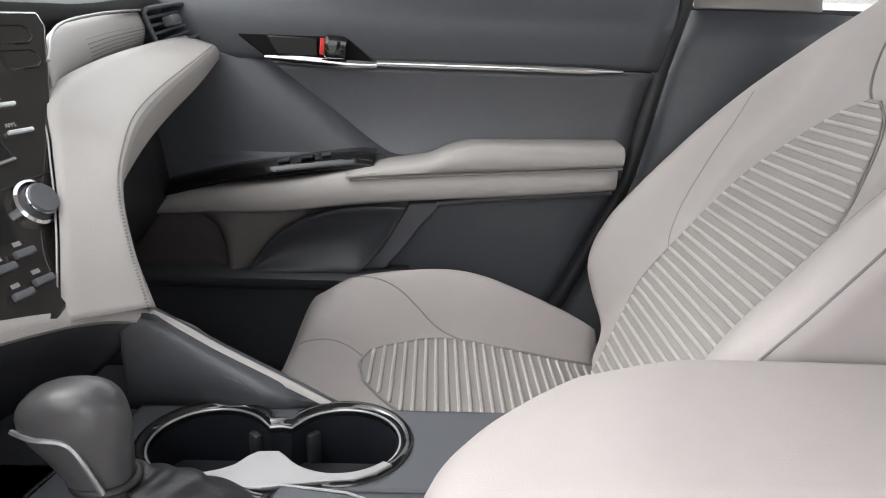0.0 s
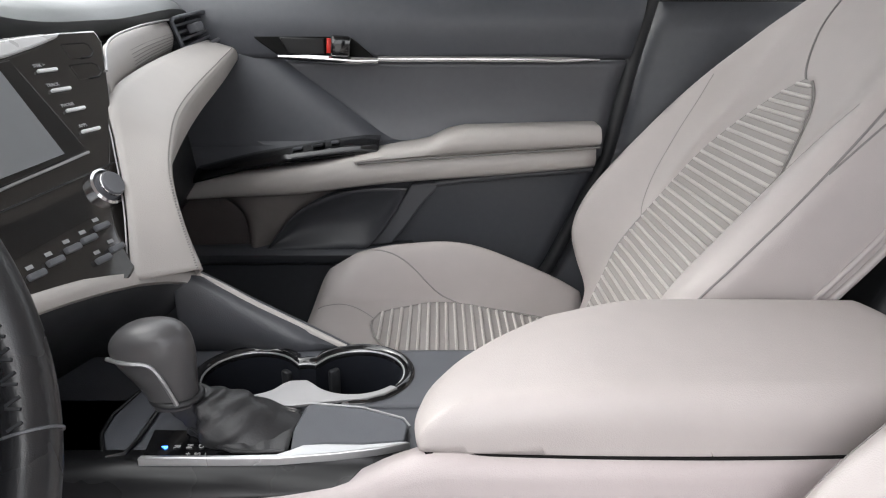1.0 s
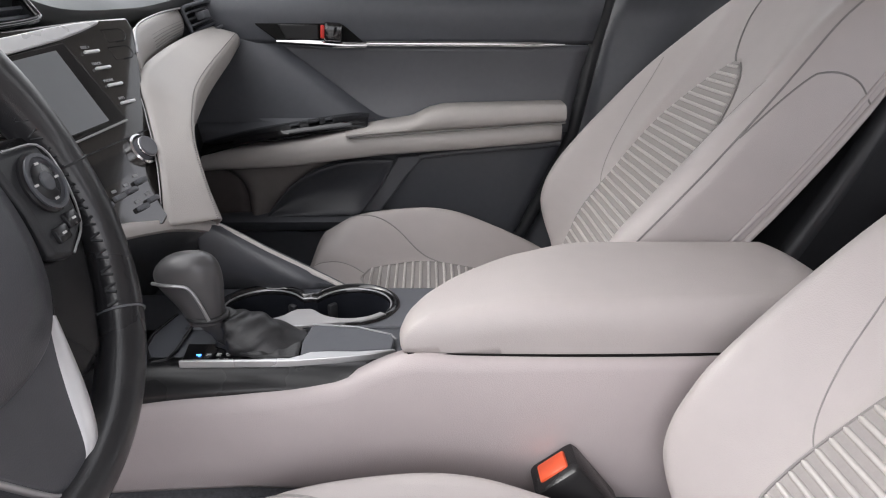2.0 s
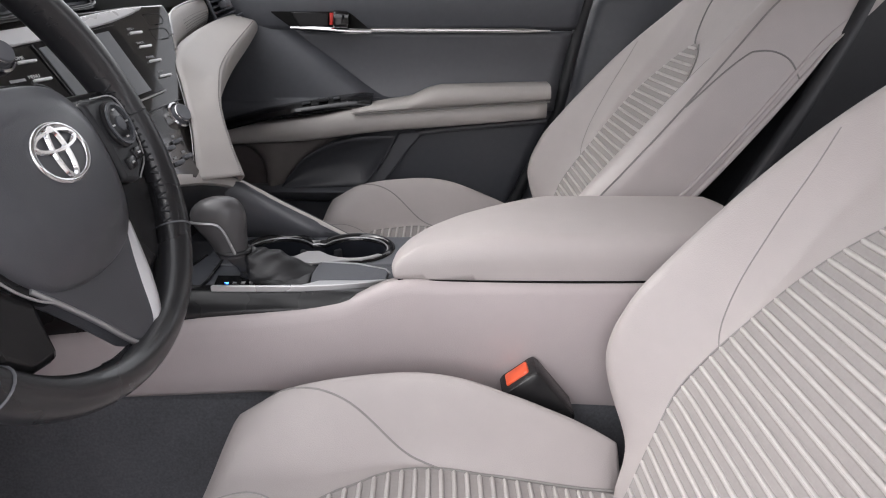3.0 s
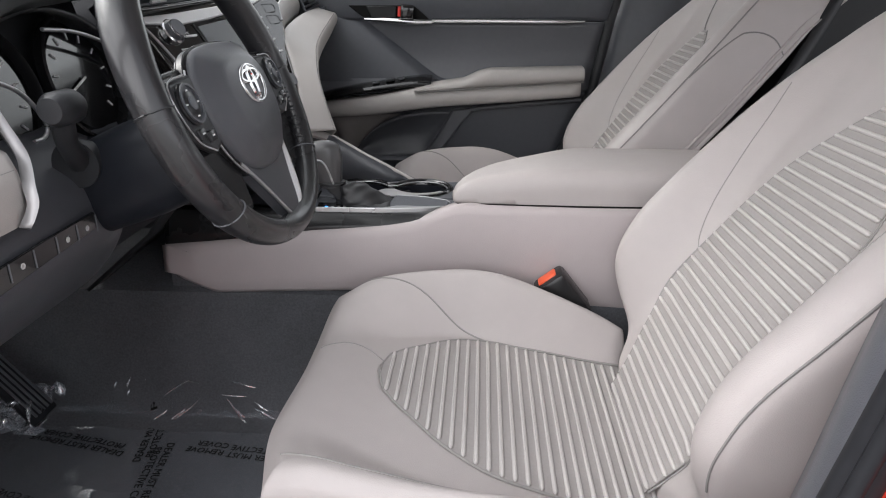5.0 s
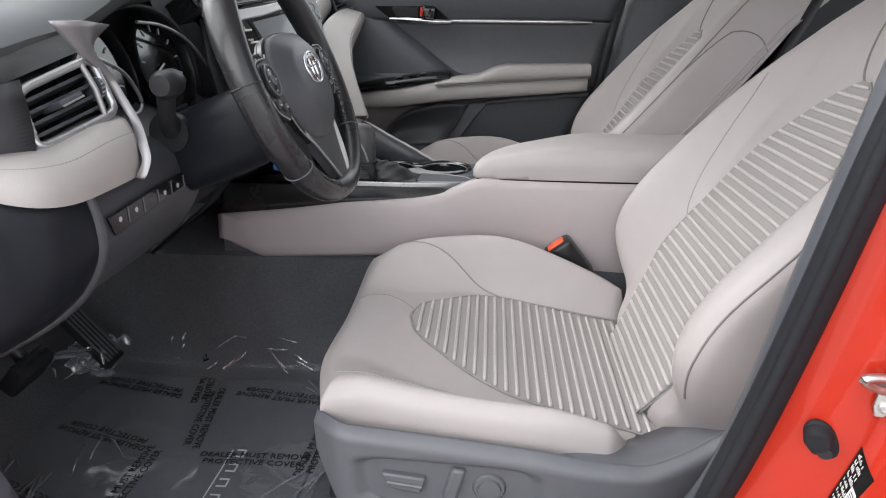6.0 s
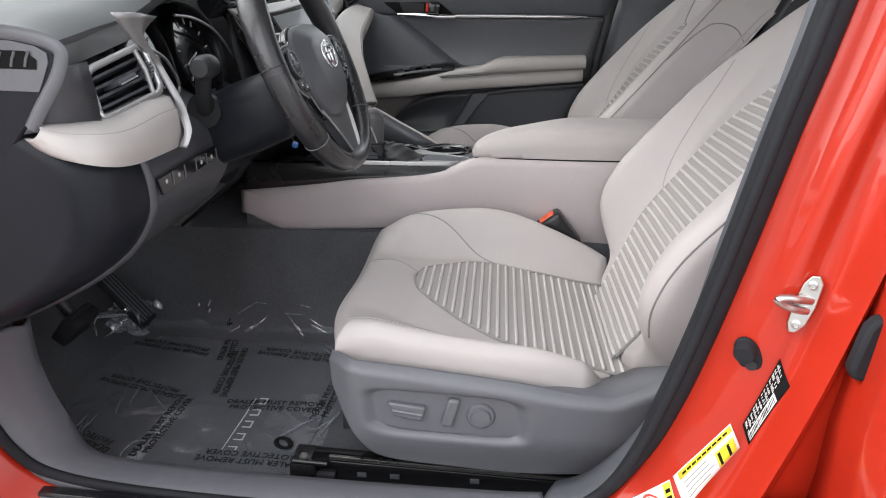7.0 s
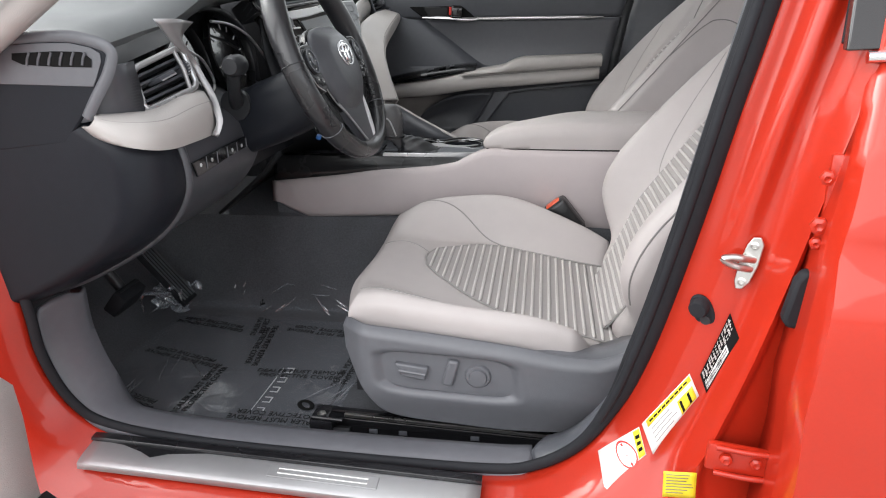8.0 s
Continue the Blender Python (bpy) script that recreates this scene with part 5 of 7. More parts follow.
for words, e, d in (("SEEK >", 0.0766, 0.0004), ("TRACK", 0.0772, 0.0217), ("PHONE", 0.0782, 0.0440), ("APPS", 0.0794, 0.0677)):
    part("stack_button", box_bm((0.024, 0.0036, 0.004), axes(on_stack(e, d, 0.002), SE, -SD), 0.0012), BRIGHT, stack, "slim silver button")
    lettering("button_word", words, 0.0048, axes(on_stack(e - 0.005, d - 0.0065, 0.0006), SE, -SD), DIM_PRINT, stack)
for e, d in ((0.143, -0.0175), (0.135, 0.0055)):
    poly = [(e - 0.022, d - 0.008), (e + 0.012, d - 0.008), (e + 0.018, d - 0.005), (e + 0.018, d + 0.003), (e + 0.010, d + 0.008), (e - 0.006, d + 0.0085)]
    b_ = plate("passenger_indicator", poly + [(e - 0.022, d + 0.0085)], lambda a, b, c: on_stack(a, b, c), 0.0006, STACK, stack, "warning lamp window", 0.0002)
    rod("indicator_rim", [on_stack(a, b, 0.0008) for a, b in poly], 0.0007, SATIN_BLACK, b_, n=5)
for e, d, r, h in ((0.046, 0.127, 0.0155, 0.015), (-0.193, 0.0105, 0.0165, 0.018)):
    m = axes(on_stack(e, d, 0.0), SE, -SD)
    lathe("dial", [(r, 0), (r, 0.004), (r * 0.87, 0.006), (r * 0.83, h - 0.002), (r * 0.74, h), (0.0, h - 0.001)], m, SLATE, stack, "dark dial with a chrome ring", 32)
    lathe("dial_ring", [(r + 0.0035, 0), (r + 0.0035, 0.006), (r + 0.0012, 0.0075), (r + 0.0005, 0.0)], m, CHROME, stack, "", 32)
    lathe("dial_ring", [(r * 0.835, h - 0.005), (r * 0.865, h - 0.0035), (r * 0.835, h - 0.002), (r * 0.78, h - 0.0012)], m, CHROME, stack, "", 32)
# gloss black field round the volume dial, with its keys
plate("dial_field", [(-0.246, 0.000), (-0.20, 0.003), (-0.16, 0.0055), (-0.134, 0.0035), (-0.127, 0.045), (-0.122, 0.075), (-0.222, 0.066), (-0.236, 0.036)], lambda a, b, c: on_stack(a, b, c + 0.0003), 0.0012, GLOSS, stack, "gloss black field round the dial", 0.0004)
lettering("button_word", "HOME", 0.0058, axes(on_stack(-0.163, 0.0150, 0.0018), SE, -SD), PALE, stack)
part("stack_button", box_bm((0.026, 0.0036, 0.004), axes(on_stack(-0.154, 0.0205, 0.003), SE, -SD), 0.0012), BRIGHT, stack, "slim silver button")
lettering("button_word", "MENU", 0.0058, axes(on_stack(-0.158, 0.0385, 0.0018), SE, -SD), PALE, stack)
part("stack_button", box_bm((0.026, 0.0036, 0.004), axes(on_stack(-0.150, 0.0440, 0.003), SE, -SD), 0.0012), BRIGHT, stack, "slim silver button")
plate("button_mark", [(-0.012, -0.002), (0.012, -0.002), (0.012, 0.0015), (-0.012, 0.0015)], lambda a, b, c: on_stack(-0.185 + a, 0.0405 + b, 0.0016 + c), 0.0004, DIM_PRINT, stack)
rod("stack_edge", spline([on_stack(-0.262, -0.015, 0.003), on_stack(-0.2475, 0.010, 0.004), on_stack(-0.234, 0.045, 0.004), on_stack(-0.222, 0.08, 0.003)], 16), 0.0022, SATIN, stack, "satin edge of the stack", n=6)
rod("stack_joint", [on_stack(-0.12, 0.119, 0.0003), on_stack(0.0865, 0.1052, 0.0003)], 0.0009, DARKER, stack, n=5)
plate("climate_display", [(-0.11, 0.130), (0.018, 0.122), (0.010, 0.148), (-0.11, 0.158)], lambda a, b, c: on_stack(a, b, c + 0.0005), 0.001, GLOSS, stack, "blank climate display")
for e, d in ((-0.092, 0.176), (-0.066, 0.172), (-0.040, 0.168), (-0.016, 0.166), (0.008, 0.160), (0.008, 0.184), (-0.016, 0.188)):
    part("climate_button", box_bm((0.017, 0.006, 0.006), axes(on_stack(e, d, 0.003), SE, -SD), 0.0015), SLATE, stack)
    plate("button_mark", [(-0.004, -0.002), (0.004, -0.002), (0.004, 0.0015), (-0.004, 0.0015)], lambda a, b, c, e=e, d=d: on_stack(e + a, d - 0.008 + b, 0.0004 + c), 0.0004, DIM_PRINT, stack)

# passenger side leather panel sweeping from the console to the far vent
A = spline([(-0.294, 0.487, 0.806), (-0.300, 0.512, 0.859), (-0.312, 0.540, 0.892), (-0.330, 0.575, 0.926), (-0.352, 0.622, 0.966), (-0.366, 0.74, 0.984), (-0.385, 0.93, 0.996), (-0.388, 1.075, 1.004)], 60)
Bc = spline([(-0.252, 0.548, 0.790), (-0.272, 0.556, 0.83), (-0.292, 0.590, 0.880), (-0.303, 0.66, 0.906), (-0.322, 0.80, 0.930), (-0.338, 0.98, 0.958), (-0.346, 1.092, 0.982)], 60)
rows = []
for a, b in zip(A, Bc):
    a, b = Vector(a), Vector(b)
    lift = Vector((0.021, -0.005, 0.009)) * (1 - 0.6 * (len(rows) / 59) ** 3)
    row = [a + (b - a) * k + lift * float(np.interp(k, (0, 0.35, 0.68, 0.735, 0.79, 0.9, 1), (0, 0.48, 0.93, 0.96, 0.86, 0.50, 0.0))) for k in (0, 0.12, 0.25, 0.4, 0.55, 0.68, 0.71, 0.735, 0.76, 0.79, 0.85, 0.92, 1)]
    row += [b + Vector((-0.002, 0.006, -0.006)), b + Vector((-0.010, 0.010, -0.014)), b + Vector((-0.035, 0.014, -0.028)), b + Vector((-0.10, 0.02, -0.05))]
    rows.append(row)
wing = skin("leather_wing", rows, DASH_LEATHER, dash, "beige stitched leather panel", 0.004, 1.0, 16)
nst = 110
line = spline([tuple(r[5] + Vector((0.0046, -0.0010, 0.0026))) for r in rows], nst * 2)
for k in range(0, nst * 2 - 1, 2):
    p, q = Vector(line[k]), Vector(line[k + 1])
    rod("stitch", [p, p + (q - p) * 0.75], 0.0011, THREAD, wing, n=4)
# fin panel and far vent above it
top = spline([(-0.358, 0.632, 0.990), (-0.382, 0.70, 1.018), (-0.402, 0.82, 1.030), (-0.415, 0.94, 1.036), (-0.42, 1.0, 1.038)], 24)
low = spline([(-0.354, 0.628, 0.960), (-0.37, 0.70, 0.972), (-0.39, 0.82, 0.983), (-0.408, 0.93, 0.990), (-0.415, 0.985, 0.994)], 24)
rows = [[tuple(np.array(t) + (np.array(b) - np.array(t)) * k + np.array((0.006, 0, 0)) * math.sin(math.pi * k)) for k in np.linspace(0, 1, 6)] for t, b in zip(top, low)]
fin = skin("fin_panel", rows, DOOR_BEIGE, dash, "taupe fin panel with fine grooves", 0.004)
for k in np.linspace(0.12, 0.9, 9):
    rod("fin_groove", [tuple(np.array(t) + (np.array(b) - np.array(t)) * (k ** 0.8) + np.array((0.0065, 0, 0)) * math.sin(math.pi * k)) for t, b in zip(top[9:], low[9:])], 0.0004, SEAM, fin, n=4)
rod("fin_rim", [tuple(np.array(p) + np.array((0.004, 0, 0.003))) for p in top], 0.0016, DULL_SATIN, fin, n=8)
rod("wing_line", [tuple(Vector(p) + Vector((-0.001, -0.0025, 0.001))) for p in A[:34]] + [(-0.357, 0.629, 0.990)], 0.0009, DULL_SATIN, wing, n=6)


def vent(name, tl, tr, br, bl, parent, frame_mat, slats=3, depth=0.05, bar=0.0055, wheel_end=False):
    """An air vent: frame, dark throat, slats and a slide."""
    tl, tr, br, bl = [Vector(v) for v in (tl, tr, br, bl)]
    nrm = (tr - tl).cross(bl - tl).normalized()
    if nrm.x < 0:
        nrm = -nrm
    v = rod(name, rounded([tl, tr, br, bl], 0.16), bar, frame_mat, parent, "vent frame", n=8, closed=True)
    rows = [[p - nrm * d for p in (tl, tr, br, bl, tl)] for d in (0, depth)]
    part("vent_throat", sheet(rows), DARKER, v, "", 30)
    part("vent_back", sheet([[tl - nrm * depth, tr - nrm * depth], [bl - nrm * depth, br - nrm * depth]]), DARKER, v, "", 0)
    for k in range(1, slats + 1):
        f = k / (slats + 1)
        p, q = tl + (bl - tl) * f - nrm * 0.008, tr + (br - tr) * f - nrm * 0.008
        up = (tl - bl).normalized()
        bm = prism_bm([(0, -0.0018), (0.022, -0.0012), (0.022, 0.0012), (0, 0.0018)], lambda a, b, c, p=p, q=q: p + (q - p) * c - nrm * a + up * (b - 0.25 * a), 1.0)
        part("slat", bm, DARK, v, "", 20)
    mid = tl + (br - tl) * 0.45
    if wheel_end:
        slide = part("vent_slide", box_bm((0.034, 0.007, 0.030), axes(mid - nrm * 0.004, (tr - tl), (tl - bl)), 0.002), DARK, v)
        m = axes(mid + nrm * 0.0115, (tr - tl), (tl - bl))
        part("slide_edge", box_bm((0.032, 0.0022, 0.002), m @ Matrix.Translation((0, -0.003, 0)), 0.0005), ALLOY, slide, "bright edge of the vent slide")
        a, b = tl + (tr - tl) * 0.84, bl + (br - bl) * 0.84
        rod("end_bar", [a + nrm * 0.001, (a + b) / 2 + nrm * 0.005, b + nrm * 0.001], 0.0034, DULL_SATIN, v, "satin bar beside the thumb wheel", n=8)
        c = tl + (br - tl) * 0.5 + (tr - tl) * 0.43 - nrm * 0.006
        lathe("thumb_wheel", [(0.0, -0.003), (0.013, -0.003), (0.013, 0.003), (0.0, 0.003)], axes(c, nrm, (tl - bl)), DARK, v, "dark knurled thumb wheel", 24)
        for k in range(6):
            q = radians(-50 + 20 * k)
            d = nrm * math.cos(q) + (tl - bl).normalized() * math.sin(q)
            e = (tr - tl).normalized() * 0.003
            rod("wheel_ridge", [c + d * 0.0133 - e, c + d * 0.0133 + e], 0.0008, SATIN, v, n=4)
    else:
        part("vent_slide", box_bm((0.022, 0.014, 0.018), axes(mid, (tr - tl), (tl - bl)), 0.002), SLATE, v)
    return v


vent("far_vent", (-0.413, 0.990, 1.042), (-0.392, 1.096, 1.054), (-0.368, 1.110, 1.012), (-0.396, 0.998, 0.987), dash, DARK, 4, 0.05, 0.0034)
vent("driver_vent", (-0.448, -0.236, 0.948), (-0.430, -0.131, 0.972), (-0.410, -0.130, 0.913), (-0.430, -0.247, 0.893), dash, ALLOY, 4, 0.05, 0.0048, True)
cv = vent("centre_vent", (-0.476, 0.248, 1.046), (-0.440, 0.545, 1.062), (-0.420, 0.545, 1.0345), (-0.458, 0.248, 1.0165), dash, GLOSS, 2, 0.05, 0.0042)
rod("slide_edge", [(-0.4490, 0.300, 1.0290), (-0.4445, 0.338, 1.0315)], 0.0026, ALLOY, cv, "bright edge of the vent slide", n=6)

# driver end: end cap with side vent, leather roll, silver blade, switches, knee panel
cap_poly = [(-0.98, 0.965), (-0.60, 0.986), (-0.522, 0.991), (-0.479, 0.991), (-0.446, 0.985), (-0.431, 0.976), (-0.431, 0.965), (-0.443, 0.943), (-0.462, 0.915), (-0.485, 0.888), (-0.510, 0.860), (-0.60, 0.850), (-0.98, 0.84)]
plate("end_cap", cap_poly, lambda a, b, c: (a, -0.302 - c, b), 0.010, DASH_DARK, dash, "near-black dashboard end cap", 0.003)
rod("cap_rim", spline([(x, -0.3105, z) for x, z in ((-0.70, 0.983), (-0.64, 0.9885), (-0.571, 0.993), (-0.522, 0.9955), (-0.479, 0.9955), (-0.442, 0.988), (-0.426, 0.979), (-0.425, 0.968), (-0.436, 0.946), (-0.458, 0.917), (-0.474, 0.894))], 44), 0.0080, SLATE, dash, "raised rounded rim of the end cap", n=10, flat=0.5, up=(0, 1, 0))
cap = plate("cap_panel", [(-0.70, 0.975), (-0.64, 0.981), (-0.571, 0.9855), (-0.522, 0.988), (-0.479, 0.988), (-0.450, 0.982), (-0.438, 0.975), (-0.438, 0.965), (-0.449, 0.944), (-0.455, 0.934), (-0.56, 0.937), (-0.70, 0.940)], lambda a, b, c: (a, -0.3118 - c, b), 0.0016, SLATE, dash, "slate grey panel with the side window vent", 0.0006)
slot = plate("side_vent_slot", [(-0.559, 0.976), (-0.50, 0.978), (-0.462, 0.977), (-0.450, 0.968), (-0.452, 0.958), (-0.50, 0.959), (-0.547, 0.962), (-0.561, 0.968)], lambda a, b, c: (a, -0.3138 - c, b), 0.0008, PRINT, cap, "dark slot of the side window vent", 0.0003)
for k in range(6):
    x = -0.540 + 0.0155 * k
    rod("side_vent_slat", [(x + 0.006, -0.3150, 0.9765), (x + 0.002, -0.3155, 0.969), (x - 0.001, -0.3150, 0.9610)], 0.0016, SLATE, cap, n=6)
roll_top = spline([(-0.470, -0.305, 0.8955), (-0.450, -0.299, 0.893), (-0.426, -0.276, 0.891), (-0.412, -0.238, 0.891), (-0.404, -0.18, 0.901), (-0.403, -0.128, 0.902)], 30)
roll_low = spline([(-0.471, -0.315, 0.884), (-0.453, -0.317, 0.871), (-0.428, -0.315, 0.861), (-0.402, -0.298, 0.852), (-0.391, -0.26, 0.846), (-0.388, -0.20, 0.845), (-0.388, -0.16, 0.845), (-0.391, -0.137, 0.845)], 30)
rows = []
for t, b in zip(roll_top, roll_low):
    t, b = np.array(t), np.array(b)
    row = [t + np.array((-0.03, 0.02, 0.004))]
    for k in np.linspace(0, 1, 9):
        row.append(t + (b - t) * k + np.array((0.010, -0.008, 0)) * float(np.interp(k, (0, 0.25, 0.375, 0.7, 1), (0, 0.95, 1.0, 0.75, 0.0))))
    row.append(b + np.array((-0.03, 0.02, -0.002)))
    rows.append(row)
roll = skin("leather_roll", rows, DASH_LEATHER, dash, "beige stitched leather roll under the vent", 0.003, 1.0, 70)
rod("roll_seam", [tuple(np.array(a) + (np.array(b) - np.array(a)) * 0.30 + np.array((0.0108, -0.0086, 0.001))) for a, b in zip(roll_top, roll_low)], 0.0013, SEAM, roll, n=6)
for k in range(4, 58, 1):
    i = k / 2
    a = np.array(roll_top[int(i)]) + (np.array(roll_low[int(i)]) - np.array(roll_top[int(i)])) * 0.22
    b = np.array(roll_top[min(29, int(i) + 1)]) + (np.array(roll_low[min(29, int(i) + 1)]) - np.array(roll_top[min(29, int(i) + 1)])) * 0.22
    off = np.array((0.0100, -0.0076, 0.002))
    p, q = a + (b - a) * (i % 1) + off, a + (b - a) * (i % 1 + 0.35) + off
    rod("stitch", [p, q], 0.0008, THREAD, roll, n=4)
sur_a = spline([(-0.488, -0.306, 0.890), (-0.456, -0.309, 0.922), (-0.438, -0.309, 0.945), (-0.440, -0.304, 0.958)], 20)
sur_b = spline([(-0.430, -0.252, 0.892), (-0.438, -0.244, 0.915), (-0.446, -0.236, 0.938), (-0.452, -0.231, 0.958)], 20)
skin("vent_surround", [[tuple(a), tuple((np.array(a) + np.array(b)) / 2 + np.array((0.004, -0.003, 0))), tuple(b)] for a, b in zip(sur_a, sur_b)], DASH_SLATE, dash, "charcoal satin vent surround", 0.006)
blade_l = spline([(-0.425, -0.201, 1.013), (-0.425, -0.166, 0.982), (-0.425, -0.151, 0.965), (-0.424, -0.130, 0.939), (-0.413, -0.132, 0.915), (-0.398, -0.136, 0.892), (-0.381, -0.155, 0.870), (-0.377, -0.160, 0.854), (-0.382, -0.158, 0.842)], 34)
blade_r = spline([(-0.43, -0.09, 1.006), (-0.43, -0.129, 0.988), (-0.43, -0.124, 0.969), (-0.43, -0.103, 0.945), (-0.419, -0.101, 0.921), (-0.404, -0.106, 0.894), (-0.384, -0.134, 0.873), (-0.380, -0.142, 0.859), (-0.383, -0.153, 0.841)], 34)
slim = [1 - 0.70 * float(step(np.array(i / 33), 0.10, 0.35)) for i in range(34)]
blade_l = [np.array(b) + (np.array(a) - np.array(b)) * k for a, b, k in zip(blade_l, blade_r, slim)]
rows = [[tuple(a), tuple((np.array(a) + np.array(b)) / 2 + np.array((0.004, 0, 0.002))), tuple(b)] for a, b in zip(blade_l, blade_r)]
blade = skin("silver_fin", rows, DULL_SATIN, dash, "satin silver blade beside the cluster", 0.006)
rod("fin_ridge", [tuple(np.array(b) + np.array((0.0035, 0.0, 0.001))) for b in blade_r[6:]], 0.0012, ALLOY, blade, n=6)
# switch strip and knee panel
sw_poly = [(-0.216, 0.814), (-0.12, 0.8175), (-0.032, 0.8185), (-0.030, 0.800), (-0.12, 0.796), (-0.206, 0.7905)]
KNEE = [(0.896, -0.474), (0.87, -0.432), (0.845, -0.402), (0.80, -0.394), (0.765, -0.402), (0.722, -0.434), (0.675, -0.50), (0.625, -0.60), (0.60, -0.68)]
CORNER = 0.062


def knee_x(y, x):
    return x - 0.05 * float(step(np.array(y), 0.02, 0.14))


knee_line = spline(KNEE, 30)
skin("knee_panel", [[(knee_x(y, x), y, z) for z, x in knee_line] for y in np.linspace(-0.232, 0.30, 26)], DASH_SLATE, dash, "charcoal knee panel under the wheel", 0.008)
rows = []
for z, x in knee_line:
    turn = [(x - CORNER * (1 - math.sin(a)), -0.310 + CORNER * (1 - math.cos(a)) * 1.15, z) for a in np.linspace(0, math.pi / 2, 14)]
    rows.append([(-1.06, -0.304, z), (-0.9, -0.308, z), *turn, (x, -0.234, z)])
skin("knee_side", rows, DASH_DARK, dash, "smooth dark rounded side of the dashboard", 0.004, 0.0, 60)
rod("knee_edge", [(x + 0.0005, -0.229, z) for z, x in knee_line[4:]], 0.0075, DASH_SLATE, dash, "raised edge of the knee panel", n=10, up=(0, 1, 0))
sws = plate("switch_strip", sw_poly, lambda a, b, c: (-0.3925 + c + 0.0, a, b), 0.004, GLOSS, dash, "gloss black switch strip", 0.001)
for k in range(5):
    y = -0.195 + 0.036 * k
    rod("switch_gap", [(-0.3878, y + 0.018, 0.797), (-0.3878, y + 0.018, 0.815)], 0.0008, SLATE, sws, n=5)
    if k != 2:
        lathe("switch_mark", [(0.0032, 0), (0.0032, 0.0006), (0.0018, 0.0006), (0.0018, 0)], axes((-0.3882, y, 0.806), (0, 1, 0), (0, 0, 1)), PALE, sws, n=6)

# instrument cluster
cluster = thing("instrument_cluster", (-0.50, 0.09, 0.86), "dark instrument cluster with chrome-ringed gauges", "instrument cluster")
part("cluster_back", box_bm((0.02, 0.36, 0.19), pose(-0.535, 0.085, 0.95, 0, -14, 0), 0.004), DARKER, cluster)
for y in (-0.012, 0.175):
    m = axes((-0.500, y, 0.935), (0, 1, 0), (-0.24, 0, 0.97))
    lathe("gauge_face", [(0.068, 0.0), (0.066, 0.003), (0.0, 0.002)], m, GLOSS, cluster, "black gauge face", 40)
    lathe("gauge_ring", [(0.083, 0.0), (0.084, 0.012), (0.081, 0.014), (0.079, 0.010), (0.078, 0.0)], m, SATIN_BLACK, cluster, "black gauge surround", 40)
    for k in range(11):
        a = radians(225 - 27 * k)
        part("gauge_tick", box_bm((0.0022, 0.010, 0.0012), m @ Matrix.Translation((0.055 * math.cos(a), 0.055 * math.sin(a), 0.0038)) @ pose(0, 0, 0, 0, 0, math.degrees(a) - 90)), PALE, cluster)
    part("gauge_needle", box_bm((0.05, 0.003, 0.002), m @ pose(0, 0, 0.006, 0, 0, 200) @ Matrix.Translation((0.022, 0, 0)), 0.0005), WHITE, cluster)
rows = [[(-0.53 + 0.045 * k, y, 0.862 + 0.165 * math.sin(math.pi * min(1, max(0, (y + 0.11) / 0.4))) ** 0.35) for y in np.linspace(-0.11, 0.29, 30)] for k in np.linspace(0, 1, 5)]
rod("bright_arc", spline([(-0.482, 0.085, 1.002), (-0.48, 0.14, 0.997), (-0.48, 0.19, 0.986), (-0.48, 0.235, 0.970), (-0.48, 0.275, 0.947), (-0.48, 0.316, 0.918)], 30), 0.0026, ALLOY, cluster, "silver arc over the gauges", n=8)
rod("bright_arc", spline([(-0.462, -0.085, 0.972), (-0.46, -0.055, 0.962), (-0.46, -0.010, 0.943), (-0.46, 0.019, 0.914), (-0.46, 0.025, 0.898), (-0.46, 0.016, 0.889), (-0.46, -0.002, 0.888)], 30), 0.0026, ALLOY, cluster, "", n=8)
skin("cluster_hood", rows, DARKER, cluster, "black cluster hood", 0.006)

plug = thing("wiring_plug", (-0.327, 0.17, 0.779), "small bright blue wiring plug under the dashboard", "wiring plug")
part("plug_body", box_bm((0.010, 0.013, 0.008), pose(-0.327, 0.17, 0.779, 12, 20, 15), 0.002), mat("blue_plug_plastic", (0.03, 0.16, 0.50), 0.4, vary=0.06), plug)
rod("plug_wire", spline([(-0.331, 0.178, 0.784), (-0.345, 0.19, 0.80), (-0.37, 0.20, 0.82), (-0.41, 0.20, 0.84)], 12), 0.0022, DARKER, plug, "thin black wire", n=6)

# ---- steering column and wheel ----
WT = radians(22)
W0 = Vector((-0.248, 0.040, 0.932))
WN = Vector((math.cos(WT), 0, math.sin(WT)))
WU = Vector((-math.sin(WT), 0, math.cos(WT)))
WY = Vector((0, 1, 0))


def on_wheel(a, b, c=0.0):
    """a across (towards the passenger), b up the wheel, c towards the driver."""
    return W0 + WY * a + WU * b + WN * c


column = thing("steering_column", tuple(W0 - WN * 0.14), "dark grey steering column cowl with a light stalk", "steering column")
rings = []
for d, ra, rb in ((0.055, 0.062, 0.050), (0.075, 0.070, 0.060), (0.13, 0.068, 0.062), (0.20, 0.062, 0.058), (0.28, 0.06, 0.055)):
    rings.append([on_wheel(ra * math.copysign(abs(math.cos(a)) ** 0.7, math.cos(a)), -0.034 + 0.9 * rb * math.copysign(abs(math.sin(a)) ** 0.7, math.sin(a)), -d) for a in np.linspace(0, 2 * math.pi, 36, endpoint=False)])
bmc = sheet(rings, True)
bmc.verts.ensure_lookup_table()
bmc.faces.new([bmc.verts[k] for k in range(36)])
